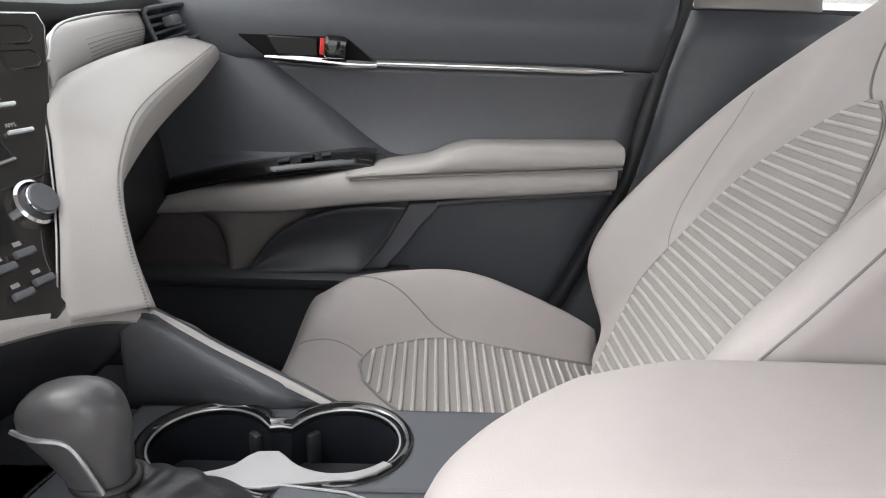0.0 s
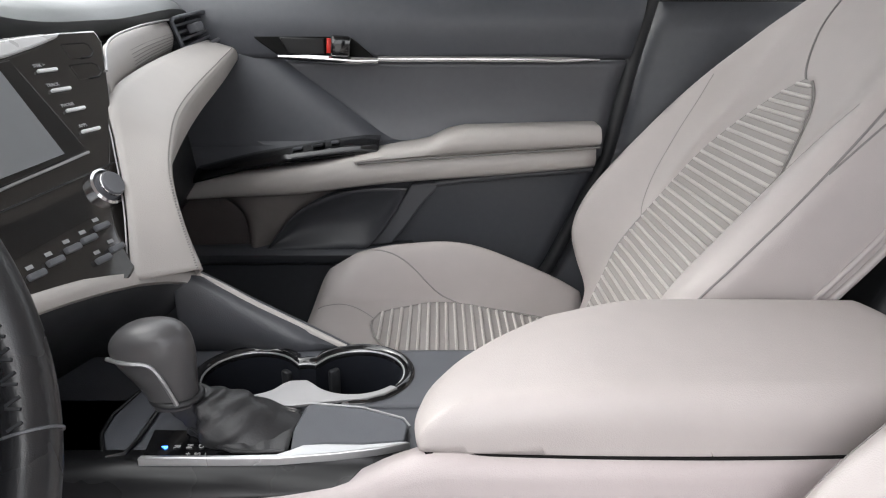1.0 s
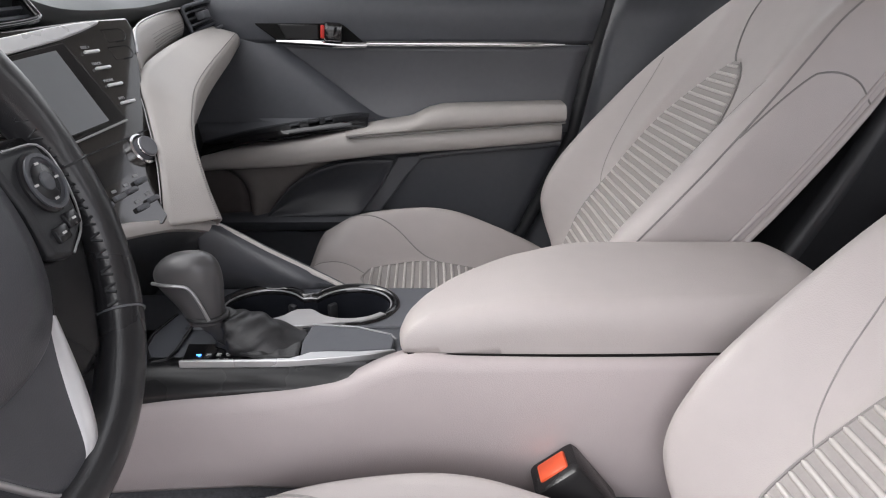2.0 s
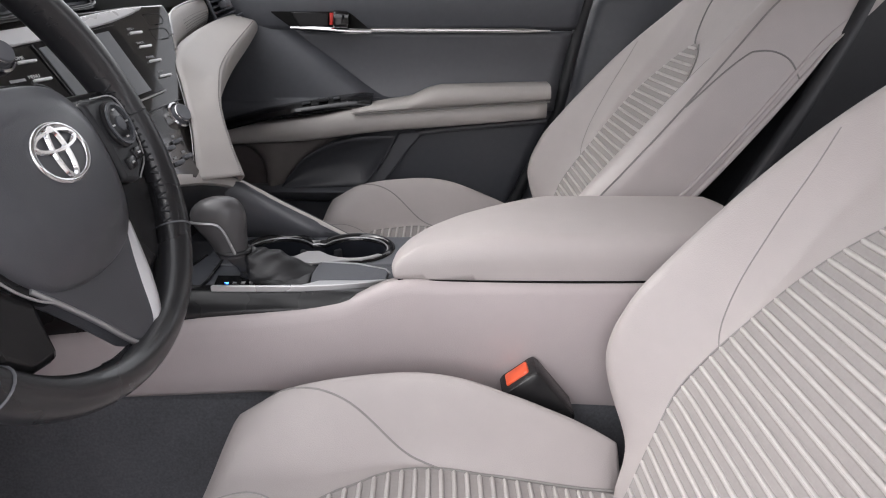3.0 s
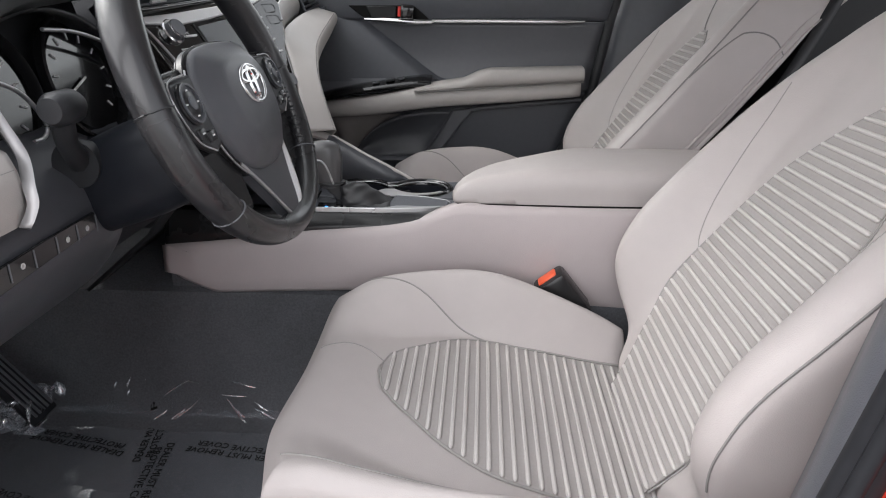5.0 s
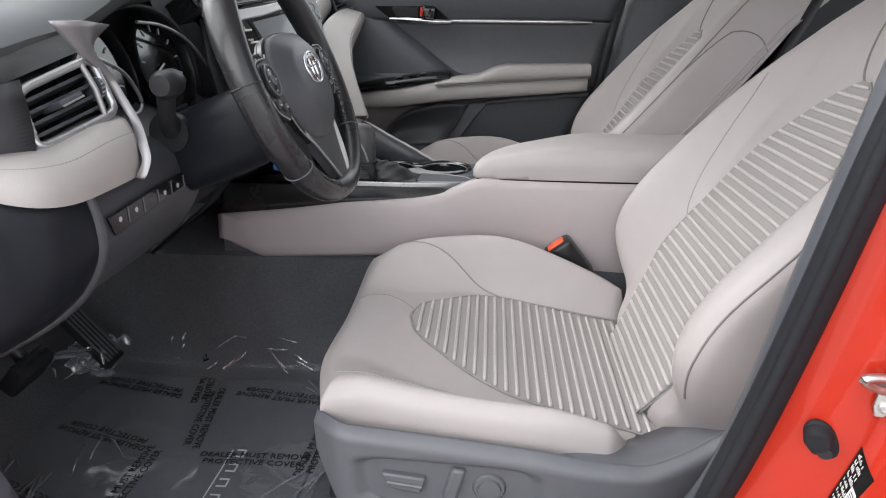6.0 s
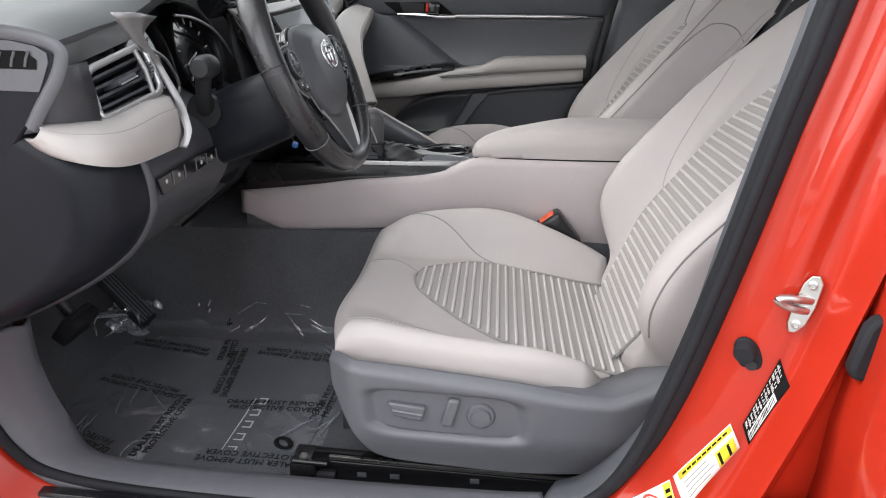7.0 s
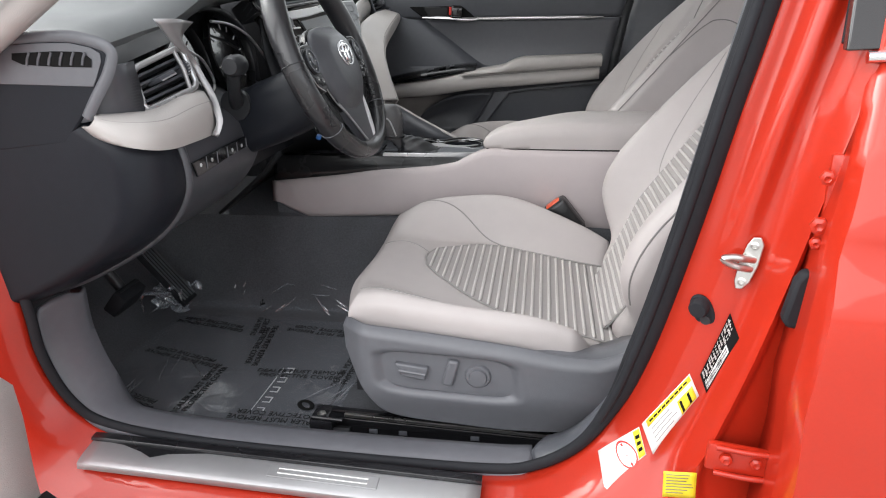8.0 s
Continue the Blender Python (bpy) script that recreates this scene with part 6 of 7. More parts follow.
part("column_cowl", bmc, DASH_DARK, column, "dark grey column cowl", 60)
rod("light_stalk", [on_wheel(-0.06, 0.0, -0.165), on_wheel(-0.108, 0.022, -0.135), on_wheel(-0.128, 0.045, -0.112)], [0.013, 0.0105, 0.0115], DARKER, column, "black light stalk")
lathe("stalk_knob", [(0.0, -0.020), (0.013, -0.020), (0.0165, -0.013), (0.0165, 0.013), (0.012, 0.021), (0.0, 0.022)], axes(on_wheel(-0.130, 0.051, -0.105), WN, WU), DARKER, column, "round stalk switch")
lathe("stalk_boot", [(0.026, 0.0), (0.026, 0.012), (0.020, 0.030), (0.012, 0.040)], axes(on_wheel(-0.070, 0.0, -0.165), WU, WN), DARKER, column)

wheel = thing("steering_wheel", tuple(W0), "black leather steering wheel with perforated grips and silver spokes", "steering wheel")
R, TH = 0.179, 0.0160
LOW = 0.875  # the rim is a little flatter below


def low_sin(a):
    return math.sin(a) * (1 if math.sin(a) > 0 else LOW)


rimrows = []
for a in np.linspace(0, 2 * math.pi, 96, endpoint=False):
    c, s_ = math.cos(a), low_sin(a)
    grip = 1 + 0.10 * math.exp(-((math.degrees(a) - 28) / 16) ** 2) + 0.10 * math.exp(-((math.degrees(a) - 152) / 16) ** 2)
    rimrows.append([on_wheel((R + TH * grip * math.cos(b)) * c, (R + TH * grip * math.cos(b)) * s_, TH * 1.12 * grip * math.sin(b)) for b in np.linspace(0, 2 * math.pi, 20, endpoint=False)])
rimrows.append(rimrows[0])
bmr = sheet(rimrows, True)
bmesh.ops.remove_doubles(bmr, verts=bmr.verts, dist=1e-6)
rim = part("wheel_rim", bmr, WHEEL_LEATHER, wheel, "black leather wheel rim", 80)
# seams across the rim and lacing inside the grips
for deg in (-38, -142, 52, 128, 4, 176):
    a = radians(deg)
    rod("rim_seam", [on_wheel((R + TH * 1.03 * math.cos(b)) * math.cos(a), (R + TH * 1.03 * math.cos(b)) * low_sin(a), TH * 1.15 * math.sin(b)) for b in np.linspace(0, 2 * math.pi, 20, endpoint=False)], 0.0009, DARKER if deg not in (-38, -142) else SLATE, rim, n=5, closed=True, up=tuple(WN))
for side in (0, 1):
    for k in range(34):
        deg = -36 + 84 * k / 33
        a = radians(deg if side == 0 else 180 - deg)
        b0, b1 = radians(148), radians(172)
        da = radians(1.0) * (1 if k % 2 else -1)
        p = on_wheel((R + TH * 1.03 * math.cos(b0)) * math.cos(a), (R + TH * 1.03 * math.cos(b0)) * low_sin(a), TH * 1.15 * math.sin(b0))
        q = on_wheel((R + TH * 1.03 * math.cos(b1)) * math.cos(a + da), (R + TH * 1.03 * math.cos(b1)) * low_sin(a + da), TH * 1.15 * math.sin(b1))
        rod("lacing", [p, q], 0.0011, DARKER, rim, n=4)
# hub pad
half_hub = [(0.0, 0.0615), (0.055, 0.0575), (0.080, 0.046), (0.094, 0.022), (0.095, -0.008), (0.090, -0.032), (0.077, -0.056), (0.056, -0.074), (0.028, -0.082), (0.0, -0.084)]
hub_poly = [(-a, b) for a, b in half_hub[:0:-1]] + half_hub[:-1]
hub_out = spline([*hub_poly, hub_poly[0]], 90)[:-1]
hrows = []
for k, c in ((1.0, -0.010), (1.0, 0.004), (0.985, 0.0085), (0.95, 0.0115), (0.80, 0.0188), (0.68, 0.0246), (0.60, 0.0264), (0.3, 0.0275), (0.02, 0.028)):
    hrows.append([on_wheel(x * k, z * k - 0.006 * (1 - k), c) for x, z in hub_out])
part("hub_pad", sheet(hrows, True), DASH_SLATE, wheel, "charcoal grained horn pad", 60)
part("hub_back", lathe_bm([(0.045, -0.06), (0.056, -0.02), (0.052, 0.002)], axes(W0, WY, WU), 32), DARKER, wheel)
plate("hub_bezel", [(x * (1.075 if x < 0 else 1.02), z * 1.05 - 0.001) for x, z in hub_out], lambda a, b, c: on_wheel(a, b, c - 0.006), 0.010, SATIN_BLACK, wheel, "gloss black bezel round the horn pad", 0.002)
for sgn in (-1, 1):
    arm = [(0.070 * sgn, 0.046), (0.166 * sgn, 0.042), (0.170 * sgn, -0.004), (0.158 * sgn, -0.036), (0.134 * sgn, -0.074), (0.104 * sgn, -0.108), (0.075 * sgn, -0.112), (0.066 * sgn, -0.070), (0.085 * sgn, -0.03)]
    plate("spoke", arm, lambda a, b, c: on_wheel(a, b, c - 0.020), 0.020, SATIN_BLACK, wheel, "satin black side spoke", 0.006)
    plate("spoke_cover", [(0.096 * sgn, 0.036), (0.150 * sgn, 0.034), (0.158 * sgn, 0.008), (0.148 * sgn, -0.026), (0.118 * sgn, -0.042), (0.098 * sgn, -0.036), (0.102 * sgn, -0.006)], lambda a, b, c: on_wheel(a, b, c), 0.010, DARKER, wheel, "black switch carrier", 0.004)
    rod("carrier_line", spline([on_wheel(0.112 * sgn, 0.036, 0.010), on_wheel(0.150 * sgn, 0.032, 0.010), on_wheel(0.157 * sgn, 0.008, 0.010), on_wheel(0.146 * sgn, -0.025, 0.010), on_wheel(0.120 * sgn, -0.040, 0.010)], 18), 0.0009, SATIN, wheel, "fine bright line round the switches", n=5)
    rod("hub_line", [on_wheel(x * (1.078 if x < 0 else 1.02), z * 1.052 - 0.001, 0.0045) for x, z in hub_out if x * sgn > 0.004 and -0.078 < z < 0.05 + 0.008 * sgn], 0.0011, SATIN if sgn < 0 else DARKER, wheel, "thin bright line beside the horn pad", n=5)
    at = (0.130 * sgn, 0.009)
    pad = lathe_bm([(0.021, 0.0), (0.021, 0.003), (0.019, 0.0045), (0.0, 0.0055)], axes(on_wheel(*at, 0.009), WY, WU), 28)
    pd = part("switch_pad", pad, SMOKE, wheel, "smoked black thumb switch pad")
    lathe("switch_ring", [(0.0195, 0.0), (0.0195, 0.0015), (0.017, 0.0015), (0.017, 0)], axes(on_wheel(*at, 0.0138), WY, WU), DARK, pd)
    for ang in (0, 90, 180, 270):
        part("switch_mark", box_bm((0.0042, 0.0016, 0.0006), axes(on_wheel(at[0] + 0.0125 * math.cos(radians(ang)), at[1] + 0.0125 * math.sin(radians(ang)), 0.0144), WY, WU)), PALE, pd)
    lathe("switch_mid", [(0.0065, 0), (0.0065, 0.002), (0.0, 0.0025)], axes(on_wheel(*at, 0.0135), WY, WU), DARK, pd)
    for k in (0, 1):
        where = ((0.118 + 0.018 * k) * sgn, -0.025 + 0.005 * k)
        part("small_switch", box_bm((0.016, 0.011, 0.008), axes(on_wheel(*where, 0.009), WY, WU), 0.002), SMOKE, wheel)
        part("switch_mark", box_bm((0.0045, 0.0016, 0.0006), axes(on_wheel(*where, 0.0133), WY, WU)), PALE, wheel)
# V-shaped lower spoke with its silver edge
vee = [(0.071, -0.064), (0.060, -0.088), (0.050, -0.112), (0.040, -0.133), (0.030, -0.143), (0.018, -0.1475), (0.002, -0.147), (-0.009, -0.140), (-0.030, -0.112), (-0.050, -0.088), (-0.072, -0.064)]
plate("lower_spoke", vee, lambda a, b, c: on_wheel(a, b, c - 0.012), 0.018, DASH_SLATE, wheel, "charcoal V-shaped lower spoke", 0.003)
vee_line = spline([(a, b, 0.004) for a, b in vee], 60)
# Passenger-side arm broader and paler, the other thin and duller, painting uneven reflection.
rod("spoke_trim", [on_wheel(*p) for p in vee_line[:34]], [0.0050 + 0.0045 * math.sin(math.pi * min(1, i / 24)) for i in range(34)], BRIGHT, wheel, "silver edge of the lower spoke, made paler as if lit", n=8, flat=0.6, up=tuple(WN))
rod("spoke_trim", [on_wheel(*p) for p in vee_line[33:]], 0.0022, SATIN, wheel, "", n=8, up=tuple(WN))
lathe("wheel_clip", [(0.0, -0.008), (0.006, -0.008), (0.007, 0.004), (0.0, 0.006)], axes(on_wheel(-0.034, -0.146, -0.002), WY, WU), DARKER, wheel, "small black clip at the rim", 12)
# plain badge: ring with a crossing bar
emb = axes(on_wheel(0.003, 0.006, 0.0262), WY, WU)
ring = [emb @ Vector((0.0315 * math.cos(a), 0.0205 * math.sin(a), 0.002)) for a in np.linspace(0, 2 * math.pi, 48, endpoint=False)]
badge = rod("badge_ring", ring, 0.0023, CHROME, wheel, "plain chrome oval badge", n=8, closed=True, up=tuple(WN))
rod("badge_bar", [emb @ Vector((0.026 * math.cos(a), 0.009 + 0.0070 * math.sin(a), 0.002)) for a in np.linspace(0, 2 * math.pi, 36, endpoint=False)], 0.0021, CHROME, badge, n=6, closed=True, up=tuple(WN))
rod("badge_bar", [emb @ Vector((0.0085 * math.cos(a), 0.0185 * math.sin(a), 0.002)) for a in np.linspace(0, 2 * math.pi, 36, endpoint=False)], 0.0023, CHROME, badge, n=6, closed=True, up=tuple(WN))

# ---- red body side round the driver's doorway ----
body = thing("body_side", (0.0, -0.40, 0.3), "glossy red car body round the open driver doorway", "car body")
# line of the rubber seal: up the front, along the sill, up the pillar
SEAL = [(-0.70, -0.300, 1.02), (-0.665, -0.300, 0.80), (-0.640, -0.302, 0.62), (-0.632, -0.305, 0.53), (-0.605, -0.300, 0.450), (-0.55, -0.296, 0.408), (-0.40, -0.302, 0.393), (-0.15, -0.309, 0.390), (0.05, -0.316, 0.395), (0.12, -0.324, 0.415), (0.178, -0.332, 0.462), (0.218, -0.338, 0.535), (0.242, -0.341, 0.61), (0.262, -0.345, 0.69), (0.286, -0.348, 0.80), (0.309, -0.352, 0.92), (0.326, -0.354, 1.0), (0.363, -0.352, 1.18), (0.40, -0.33, 1.36)]
seal_pts = spline(SEAL, 150)
seal = rod("door_seal", seal_pts, [0.0085 + 0.008 * float(step(np.array(i / 149), 0.55, 0.68)) for i in range(150)], RUBBER, body, "black rubber door seal", n=12, flat=0.8, up=(0, 1, 0))
rod("seal_lip", [(x - 0.008, y - 0.012, z + 0.004) for x, y, z in seal_pts[88:]], 0.006, RUBBER, seal, n=8)
prof_post = [(0.010, 0.000), (0.022, -0.012), (0.042, -0.028), (0.064, -0.038), (0.072, -0.038), (0.080, -0.041), (0.087, -0.052), (0.090, -0.072), (0.095, -0.085), (0.108, -0.070), (0.20, -0.045)]
prof_sill = [(0.006, 0.000), (0.010, -0.010), (0.016, -0.050), (0.022, -0.085), (0.035, -0.100), (0.060, -0.112), (0.10, -0.122), (0.15, -0.128), (0.22, -0.120), (0.26, -0.115), (0.30, -0.10)]
prof_front = [(0.008, 0.000), (0.020, -0.020), (0.045, -0.045), (0.07, -0.06), (0.09, -0.07), (0.11, -0.085), (0.13, -0.10), (0.15, -0.115), (0.2, -0.12), (0.24, -0.12), (0.26, -0.12)]
rows = []
for i, (x, y, z) in enumerate(seal_pts):
    p, q = seal_pts[max(0, i - 1)], seal_pts[min(149, i + 1)]
    tx, tz = q[0] - p[0], q[2] - p[2]
    ln = math.hypot(tx, tz)
    ox, oz = tz / ln, -tx / ln
    s = i / 149
    wf = 1 - float(step(np.array(s), 0.20, 0.36))
    wp = float(step(np.array(s), 0.50, 0.62))
    ws = 1 - wf - wp
    flat = [(a[0] * wf + b[0] * ws + c[0] * wp, a[1] * wf + b[1] * ws + c[1] * wp) for a, b, c in zip(prof_front, prof_sill, prof_post)]
    fold = wp * float(step(np.array(z), 0.66, 0.98))
    row = []
    for d in np.linspace(flat[0][0], flat[-1][0], 46):
        e = float(np.interp(d, [p[0] for p in flat], [p[1] for p in flat]))
        e += fold * 0.008 * math.sin((d - 0.02) * 170) * float(step(np.array(d), 0.015, 0.03)) * (1 - float(step(np.array(d), 0.085, 0.11)))
        e += 0.07 * float(step(np.array(z), 0.70, 0.92)) * float(step(np.array(d), 0.097, 0.13))
        row.append((x + ox * d, y + e, z + oz * d))
    rows.append(row)
red = skin("door_frame", rows, RED, body, "glossy red door frame", 0.002, 0.0, 60)
# grey sill trim inside the seal
TRIM = [(-0.628, -0.255, 0.605), (-0.622, -0.260, 0.53), (-0.592, -0.265, 0.452), (-0.54, -0.270, 0.413), (-0.40, -0.275, 0.400), (-0.15, -0.281, 0.396), (0.05, -0.289, 0.400), (0.113, -0.296, 0.408)]
rows = []
for i, (x, y, z) in enumerate(spline(TRIM, 60)):
    f = 1 - float(step(np.array(i / 59), 0.25, 0.5))
    rows.append([(x - 0.02 * f, y + 0.062, z - 0.05 + 0.05 * f), (x + 0.018 * f, y + 0.045, z - 0.022 + 0.022 * f), (x + 0.02 * f, y + 0.030, z - 0.003), (x + 0.012 * f, y + 0.012, z + 0.004), (x, y - 0.012, z + 0.002), (x - 0.008 * f, y - 0.030, z - 0.004), (x - 0.01 * f, y - 0.036, z - 0.016)])
skin("sill_trim", rows, SILL_GREY, body, "charcoal plastic sill trim", 0.004, 1.0, 60)
rows = []
for i, (x, y, z) in enumerate(spline([(0.113, -0.296, 0.408), (0.155, -0.303, 0.435), (0.195, -0.311, 0.49), (0.222, -0.318, 0.56), (0.248, -0.324, 0.68), (0.272, -0.328, 0.82), (0.308, -0.330, 1.0), (0.345, -0.328, 1.2)], 50)):
    x += 0.010 * float(step(np.array(z), 0.45, 0.6))
    rows.append([(x + 0.02, y + 0.045, z), (x + 0.008, y + 0.022, z + 0.002), (x, y + 0.004, z + 0.002), (x + 0.004, y - 0.012, z - 0.002), (x + 0.02, y - 0.018, z - 0.008)])
skin("pillar_trim_edge", rows, DARK, body, "dark grey pillar trim edge", 0.003, 1.0, 60)
# inner lining of the pillar behind the seat
skin("pillar_lining", [[(0.36 + 0.05 * (z - 0.4), -0.285, z), (0.45, -0.295, z), (0.62, -0.31, z)] for z in np.linspace(0.35, 1.36, 6)], DARK, body, "", 0.006)
# scuff plate


def scuff_y(x, k):
    """Across the scuff plate, k from 0 at the seal to 1 at the outer edge."""
    return -0.310 - 0.050 * (x + 0.575) - 0.052 * k


def on_scuff(x, k, c):
    return (x, scuff_y(x, k), 0.3925 - 0.004 * k - 0.005 * k ** 4 + c)


rows = [[on_scuff(x, k, 0.0) for k in (-0.05, 0.04, 0.12, 0.4, 0.7, 0.9, 0.97, 1.0)] + [(x, scuff_y(x, 1.02), 0.376)] for x in np.linspace(-0.565, 0.045, 30)]
scuff = skin("scuff_plate", rows, SATIN, body, "brushed steel scuff plate on the sill", 0.003, 1.0)
rows = [[on_scuff(x, k, c) for k, c in ((-0.12, 0.003), (-0.04, 0.006), (0.16, 0.0065), (0.20, 0.003))] for x in np.linspace(-0.568, 0.045, 20)]
skin("scuff_lip", rows, SMOKE, scuff, "", 0.002, 1.0)
plate("scuff_shade", [(-0.555, 0.18), (-0.36, 0.18), (-0.43, 0.42), (-0.455, 0.62), (-0.475, 0.45), (-0.51, 0.26)], lambda a, b, c: on_scuff(a, b, 0.0034 + c), 0.0006, SMOKE, scuff, "dark swoosh on the scuff plate")
plate("scuff_badge", [(-0.265, 0.36), (-0.10, 0.38), (-0.10, 0.78), (-0.265, 0.76)], lambda a, b, c: on_scuff(a, b, 0.0034 + c), 0.0010, SATIN, scuff, "plain bright plate in the scuff strip", 0.0004)
rod("badge_bar", [on_scuff(a, b, 0.0046) for a, b in ((-0.25, 0.48), (-0.115, 0.50), (-0.115, 0.66), (-0.25, 0.64))], 0.0010, WHITE, scuff, "pale outlined bar", n=4, closed=True)

# striker
stk = tagged(thing("door_striker", (0.345, -0.388, 0.757), "zinc-plated steel door striker screwed to the red pillar", "door striker"))
sm = axes((0.343, -0.388, 0.752), (0.90, -0.40, -0.18), (0.20, 0.0, 0.97)) @ Matrix.Scale(0.78, 4)
sp = [(-0.006, 0.038), (0.003, 0.041), (0.010, 0.032), (0.012, 0.0), (0.009, -0.026), (0.002, -0.039), (-0.006, -0.041), (-0.011, -0.030), (-0.013, 0.0), (-0.011, 0.026)]
bevelled(part("striker_plate", prism_bm(sp, lambda a, b, c: sm @ Vector((a, b, c)), 0.004), STEEL, stk), 0.001)
for b in (0.027, -0.028):
    lathe("striker_screw", [(0.006, 0.004), (0.006, 0.006), (0.0035, 0.0068), (0.003, 0.005), (0.0, 0.005)], sm @ Matrix.Translation((-0.001, b, 0)), STEEL, stk, n=16)
rod("striker_loop", spline([sm @ Vector((0.004, 0.007, 0.002)), sm @ Vector((-0.008, 0.008, 0.014)), sm @ Vector((-0.022, 0.006, 0.020)), sm @ Vector((-0.032, 0.001, 0.024)), sm @ Vector((-0.022, -0.004, 0.019)), sm @ Vector((-0.008, -0.006, 0.013)), sm @ Vector((0.004, -0.007, 0.002))], 40), 0.0042, STEEL, stk, "steel striker loop", n=10)
# bump stop / courtesy switch
bmp = thing("door_switch", (0.305, -0.352, 0.69), "black rubber door switch on the red pillar", "door switch")
bm_m = axes((0.305, -0.371, 0.687), (0.80, -0.42, 0.42), (-0.36, 0.04, 0.93))
bp = [(0.0125 * math.cos(a), 0.0205 * math.copysign(abs(math.sin(a)) ** 0.8, math.sin(a))) for a in np.linspace(0, 2 * math.pi, 24, endpoint=False)]
bevelled(part("switch_base", prism_bm(bp, lambda a, b, c: bm_m @ Vector((a, b, c)), 0.006), RUBBER, bmp), 0.002)
lathe("switch_plunger", [(0.0115, 0.004), (0.011, 0.014), (0.009, 0.018), (0.0, 0.019)], bm_m @ Matrix.Translation((0, 0.007, 0)), RUBBER, bmp)
lathe("switch_screw", [(0.006, 0.006), (0.006, 0.008), (0.003, 0.0085), (0.0, 0.0075)], bm_m @ Matrix.Translation((0, -0.011, 0)), DARKER, bmp, n=12)


# ---- stickers on the pillar ----
off = np.array(body.location)
fv = [tuple(np.array(v.co) + off) for v in red.data.vertices]
frame_tree = BVHTree.FromPolygons(fv, [tuple(p.vertices) for p in red.data.polygons])


def on_frame(x, z, lift):
    """The red frame's outer face at x, z, seen from the open side."""
    hit = frame_tree.ray_cast(Vector((x, -0.9, z)), Vector((0, 1, 0)))[0]
    return Vector((x, (hit.y if hit else -0.37) - lift, z))


def decal(name, corners, box, material, parent, lift, n=6, flat=None):
    """A thin label on the frame. corners: (x, z) of its four corners in turn; box: the part of it (a0, b0, a1, b1) to cover."""
    c = [np.array(p) for p in corners]
    a0, b0, a1, b1 = box
    rows = []
    for b in np.linspace(b0, b1, n):
        row = []
        for a in np.linspace(a0, a1, n):
            q = (c[0] * (1 - a) + c[1] * a) * (1 - b) + (c[3] * (1 - a) + c[2] * a) * b
            row.append(on_frame(q[0], q[1], lift) if flat is None else Vector((q[0], flat - lift, q[1])))
        rows.append(row)
    ob = part(name, sheet(rows), material, parent, "", 60)
    return thick(ob, 0.0003, 0.0)


def sticker(name, corners, material, label):
    mid = np.mean(np.array(corners), 0)
    s_ = thing(name, tuple(on_frame(mid[0], mid[1], 0.0)), label, "sticker", "stickers on the pillar")
    decal("backing", corners, (0, 0, 1, 1), material, s_, 0.0022)
    return s_


random.seed(11)
airbag = [(0.200, 0.463), (0.247, 0.515), (0.256, 0.486), (0.207, 0.436)]
s1 = sticker("warning_sticker", airbag, WHITE, "white warning sticker with a red ring symbol on the pillar")
decal("yellow_field", airbag, (0.84, 0.04, 0.99, 0.96), YELLOW, s1, 0.0028)
for k in range(3):
    decal("print_bar", airbag, (0.87, 0.2 + 0.22 * k, 0.96, 0.32 + 0.22 * k), PRINT, s1, 0.0033, 3)
cx, cz = 0.2335, 0.4785
for r, mt, lf in ((0.0130, REDPLASTIC, 0.0030), (0.0112, WHITE, 0.0034)):
    pts = [[on_frame(cx + rr * math.cos(a), cz + rr * math.sin(a), lf) for a in np.linspace(0, 2 * math.pi, 24, endpoint=False)] for rr in (0.001, r)]
    part("ring_symbol", sheet(pts, True), mt, s1)
part("ring_bar", sheet([[on_frame(cx - 0.008, cz + 0.007, 0.0038), on_frame(cx - 0.006, cz + 0.009, 0.0038)], [on_frame(cx + 0.006, cz - 0.009, 0.0038), on_frame(cx + 0.008, cz - 0.007, 0.0038)]]), REDPLASTIC, s1)
tyre = [(0.250, 0.520), (0.297, 0.604), (0.310, 0.577), (0.264, 0.488)]
s2 = sticker("tyre_sticker", tyre, WHITE, "white and yellow printed information sticker on the pillar")
decal("yellow_field", tyre, (0.08, 0.03, 0.98, 0.24), YELLOW, s2, 0.0028)
for k in range(9):
    a = 0.14 + 0.088 * k
    decal("print_bar", tyre, (a, 0.10, a + 0.068, 0.165), PRINT, s2, 0.0033, 3)
decal("yellow_block", tyre, (0.66, 0.42, 0.96, 0.96), YELLOW, s2, 0.0028)
for k in range(2):
    decal("print_bar", tyre, (0.69 + 0.15 * k, 0.48, 0.73 + 0.15 * k, 0.92), PRINT, s2, 0.0033, 3)
for k in range(4):
    decal("print_bar", tyre, (0.12, 0.36 + 0.15 * k, 0.12 + random.uniform(0.3, 0.5), 0.39 + 0.15 * k), THREAD, s2, 0.0033, 4)
plate_ = [(0.308, 0.606), (0.331, 0.690), (0.342, 0.663), (0.317, 0.583)]
s3 = sticker("data_sticker", plate_, PRINT, "black printed data sticker with pale bars on the pillar")
for k in range(13):
    for j in range(9):
        if random.random() < 0.85:
            a = 0.05 + 0.071 * k
            decal("print_bar", plate_, (a, 0.05 + 0.06 * j, a + random.uniform(0.02, 0.058), 0.083 + 0.06 * j), WHITE, s3, 0.0033, 2)
decal("pale_field", plate_, (0.05, 0.62, 0.72, 0.93), WHITE, s3, 0.0028)
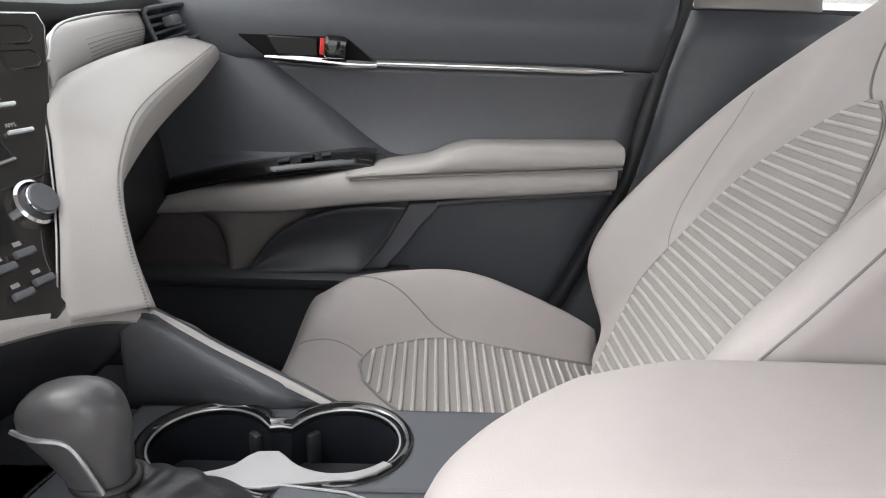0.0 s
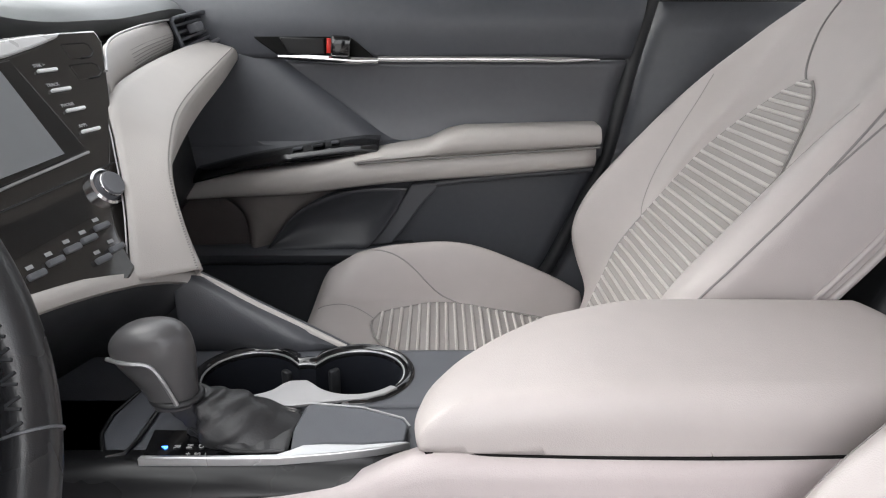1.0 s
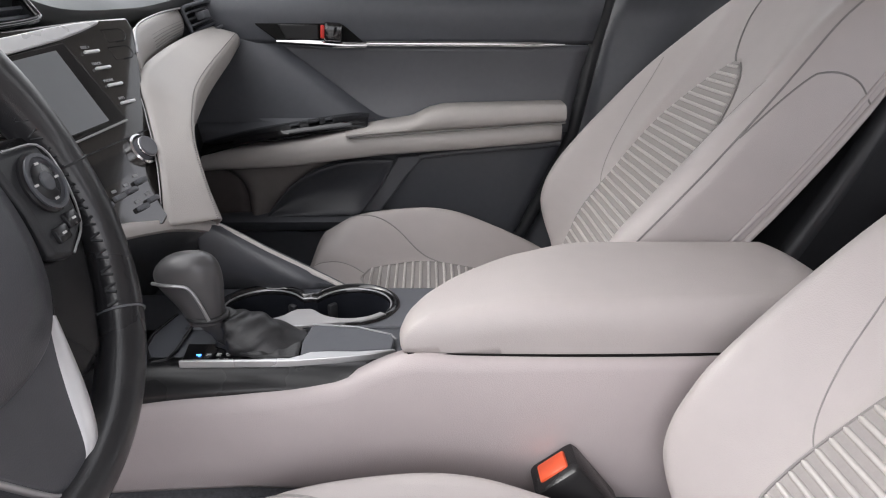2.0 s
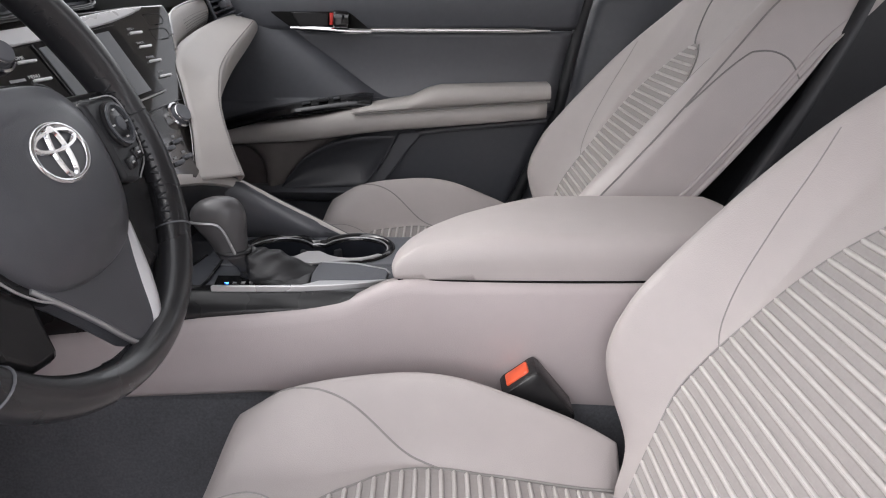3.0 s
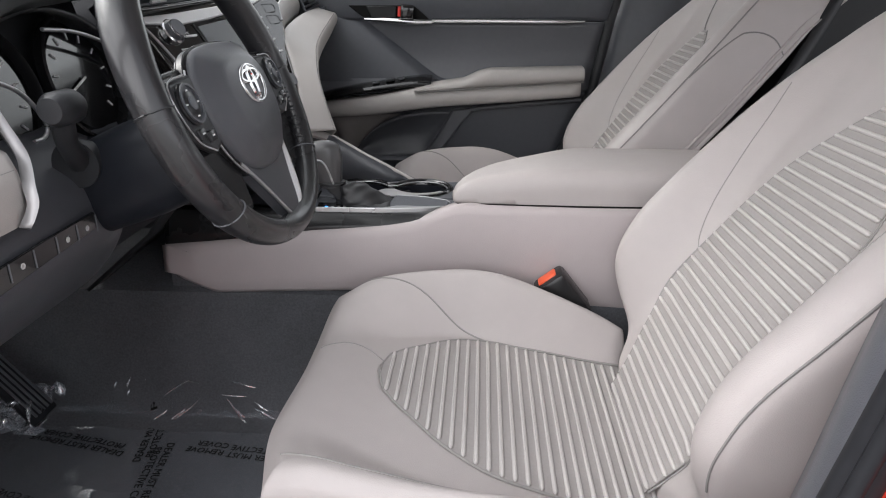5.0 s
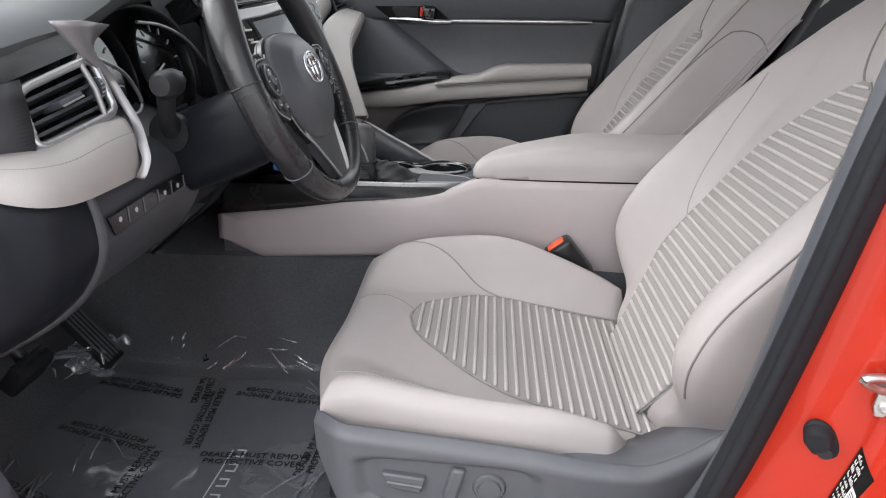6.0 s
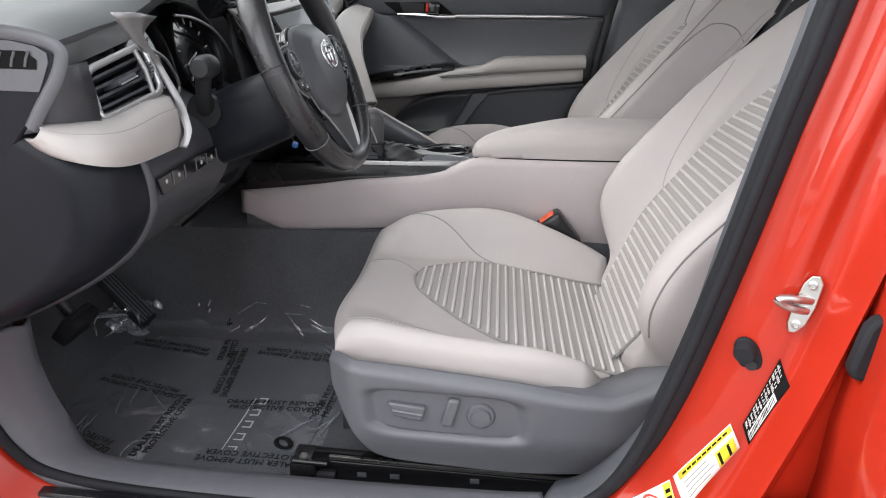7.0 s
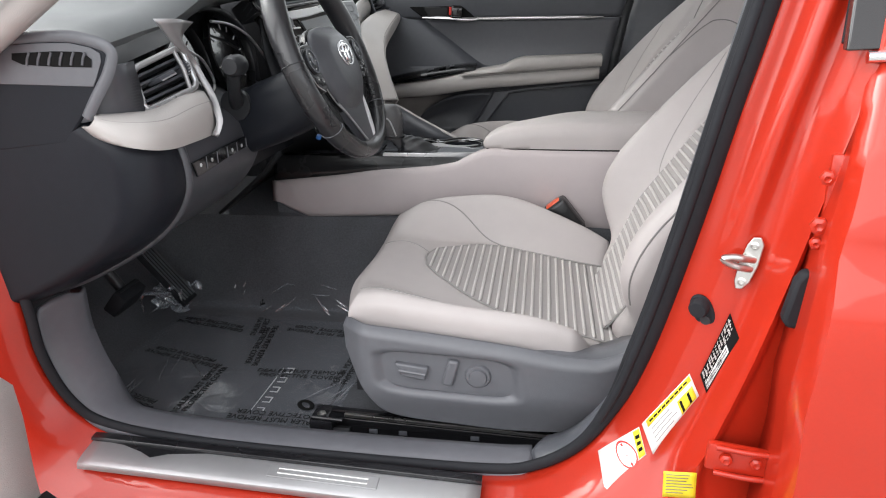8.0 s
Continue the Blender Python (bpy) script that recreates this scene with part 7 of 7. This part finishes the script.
for k in range(22):
    a = 0.06 + 0.029 * k
    decal("print_bar", plate_, (a, 0.66, a + random.uniform(0.006, 0.018), 0.88), PRINT, s3, 0.0033, 2)
square = [(0.269, 0.498), (0.307, 0.499), (0.309, 0.462), (0.271, 0.461)]
near = [on_frame(x, z, 0.0).y for x in np.linspace(0.270, 0.308, 5) for z in np.linspace(0.462, 0.498, 5)]
s4 = thing("yellow_sticker", (0.289, min(near), 0.48), "small plain yellow square sticker on the pillar", "sticker", "stickers on the pillar")
decal("backing", square, (0, 0, 1, 1), YELLOW, s4, 0.001, 6, min(near))
for k in range(7):
    decal("print_bar", square, (0.08, 0.10 + 0.115 * k, random.uniform(0.6, 0.92), 0.125 + 0.115 * k), SEAM, s4, 0.0018, 4, min(near))

# ---- rear door, closed behind the pillar ----
rdoor = thing("rear_door", (0.9, -0.50, 0.3), "closed glossy red rear car door with chrome belt strip", "car door")


def door_front(z):
    return float(np.interp(z, (0.2, 0.571, 0.649, 0.809, 0.90, 0.98), (0.358, 0.372, 0.368, 0.381, 0.399, 0.416)))


rows = []
for z in np.linspace(0.22, 0.975, 40):
    bulge = -0.505 - 0.025 * math.sin(math.pi * min(1, max(0, (z - 0.2) / 0.85))) + 0.012 * math.exp(-((z - 0.80) / 0.03) ** 2) * 0.6
    xf = door_front(z)
    lean = 0.075 * max(0, (z - 0.70) / 0.275) ** 2
    bulge += lean
    rows.append([(xf + 0.014, -0.395, z), (xf + 0.008, -0.445 + 0.5 * lean, z), (xf + 0.002, -0.485 + 0.8 * lean, z), (xf, -0.496 + lean, z), (xf + 0.004, bulge + 0.004, z), (xf + 0.02, bulge, z), (xf + 0.15, bulge - 0.012, z), (xf + 0.5, bulge - 0.02, z), (xf + 0.95, bulge, z)])
skin("outer_skin", rows, RED, rdoor, "glossy red door skin", 0.003, 1.0, 60)
rod("belt_strip", [(0.402 + 0.1 * k, -0.438 - 0.01 * min(k, 3), 0.974 + 0.004 * k) for k in range(8)], 0.0055, CHROME, rdoor, "chrome belt strip", n=8)
plate("window_frame", [(0.386, 0.979), (0.390, 1.023), (0.402, 1.12), (0.43, 1.30), (0.54, 1.30), (0.49, 0.983)], lambda a, b, c: (a, -0.420 - c + 0.30 * (b - 0.98), b), 0.012, STACK, rdoor, "black window pillar cover", 0.002)
rod("window_seal", [(0.392, -0.412, 0.985), (0.406, -0.375, 1.10), (0.434, -0.32, 1.32)], 0.004, RUBBER, rdoor)
skin("door_gap_lining", [[(0.42, -0.34, z), (0.425, -0.38, z), (0.45, -0.42, z)] for z in np.linspace(0.22, 1.1, 5)], RED, rdoor, "", 0.004)
for z, r in ((0.866, 0.007), (0.819, 0.0085), (0.801, 0.006)):
    lathe("hinge_bolt", [(r, 0), (r, 0.008), (r * 0.5, 0.010), (0.0, 0.007)], axes((0.381, -0.452, z), (1, -0.3, 0), (0, 0, 1)), RED, rdoor, "red-painted hinge bolt", n=6)
block("hinge_leaf", (0.404, -0.436, 0.835), (0.03, 0.010, 0.10), RED, rdoor, bev=0.004, turn=(0, 0, -15))
block("door_check", (0.352, -0.433, 0.527), (0.078, 0.012, 0.036), RED, rdoor, "red-painted door check bracket", bev=0.004, turn=(0, 3, -8))
for dz in (0.017, -0.017):
    rod("check_flange", [(0.322, -0.436, 0.527 + dz), (0.352, -0.443, 0.527 + dz), (0.392, -0.446, 0.526 + dz)], 0.0035, RED, rdoor, n=8)
for x, z in ((0.333, 0.531), (0.366, 0.528)):
    lathe("check_bolt", [(0.0075, 0), (0.0075, 0.005), (0.004, 0.007), (0.0, 0.005)], axes((x, -0.438, z), (1, -0.15, 0), (0, 0, 1)), RED, rdoor, n=6)
bevelled(part("wire_grommet", prism_bm([(0.364, 0.716), (0.368, 0.706), (0.384, 0.703), (0.398, 0.755), (0.393, 0.768), (0.378, 0.768), (0.371, 0.758)], lambda a, b, c: (a, -0.436 - c, b), 0.016), RUBBER, rdoor, "black rubber wiring grommet"), 0.004)

# ---- front door, swung open ----
fdoor = thing("front_door", (-0.6, -0.8, 0.4), "open driver door with beige and black inner trim", "car door")
fm = axes((-0.412, -0.600, 0.3), (-0.42, -0.90, 0), (0, 0, 1))
rows = []
for z, c in ((0.0, 0.0), (0.12, 0.008), (0.26, 0.004), (0.34, 0.014), (0.38, 0.02), (0.41, 0.01), (0.44, 0.0), (0.58, -0.01)):
    rows.append([fm @ Vector((a, z, -c + 0.02 * math.exp(-a * 30))) for a in np.linspace(0.1 * max(0, (z - 0.36) / 0.1) ** 2, 0.85, 20)])
skin("inner_trim", rows, DOOR_BEIGE, fdoor, "beige door trim", 0.03, 0.0)
skin("lower_edge", [[fm @ Vector((a, z, -0.012)) for a in np.linspace(-0.012, 0.85, 10)] for z in (-0.02, 0.10, 0.235)], DARKER, fdoor, "black lower door trim", 0.03, 0.0)
skin("door_skin", [[fm @ Vector((a, z, 0.12)) for a in np.linspace(0, 0.9, 10)] for z in (-0.1, 0.3, 0.66)], RED, fdoor, "red outer door skin", 0.01)

# front body and windscreen pillar
apil = thing("windscreen_pillar", (-0.75, -0.36, 1.0), "beige windscreen pillar trim by the dashboard end", "pillar trim", kind="structure")
rod("pillar_cover", [(-0.80, -0.350, 0.845), (-0.62, -0.340, 0.962), (-0.545, -0.335, 1.012), (-0.48, -0.330, 1.056), (-0.36, -0.318, 1.135), (-0.1, -0.28, 1.33)], 0.021, DOOR_BEIGE, apil, "beige pillar cover")
rod("pillar_seal", [(-0.80, -0.385, 0.875), (-0.62, -0.375, 0.995), (-0.48, -0.362, 1.09), (-0.1, -0.31, 1.365)], 0.016, RUBBER, apil, "black rubber seal", n=10)
tagged(block("fender", (-1.12, -0.47, 0.55), (0.5, 0.05, 0.75), RED, None, bev=0.01), "glossy red front fender", "car body", kind="structure")

# ---- ground ----
gbm = bmesh.new()
bmesh.ops.create_grid(gbm, x_segments=4, y_segments=4, size=400)
tagged(part("ground", gbm, ASPHALT, None), "pale concrete ground outside the car", "ground", kind="structure")
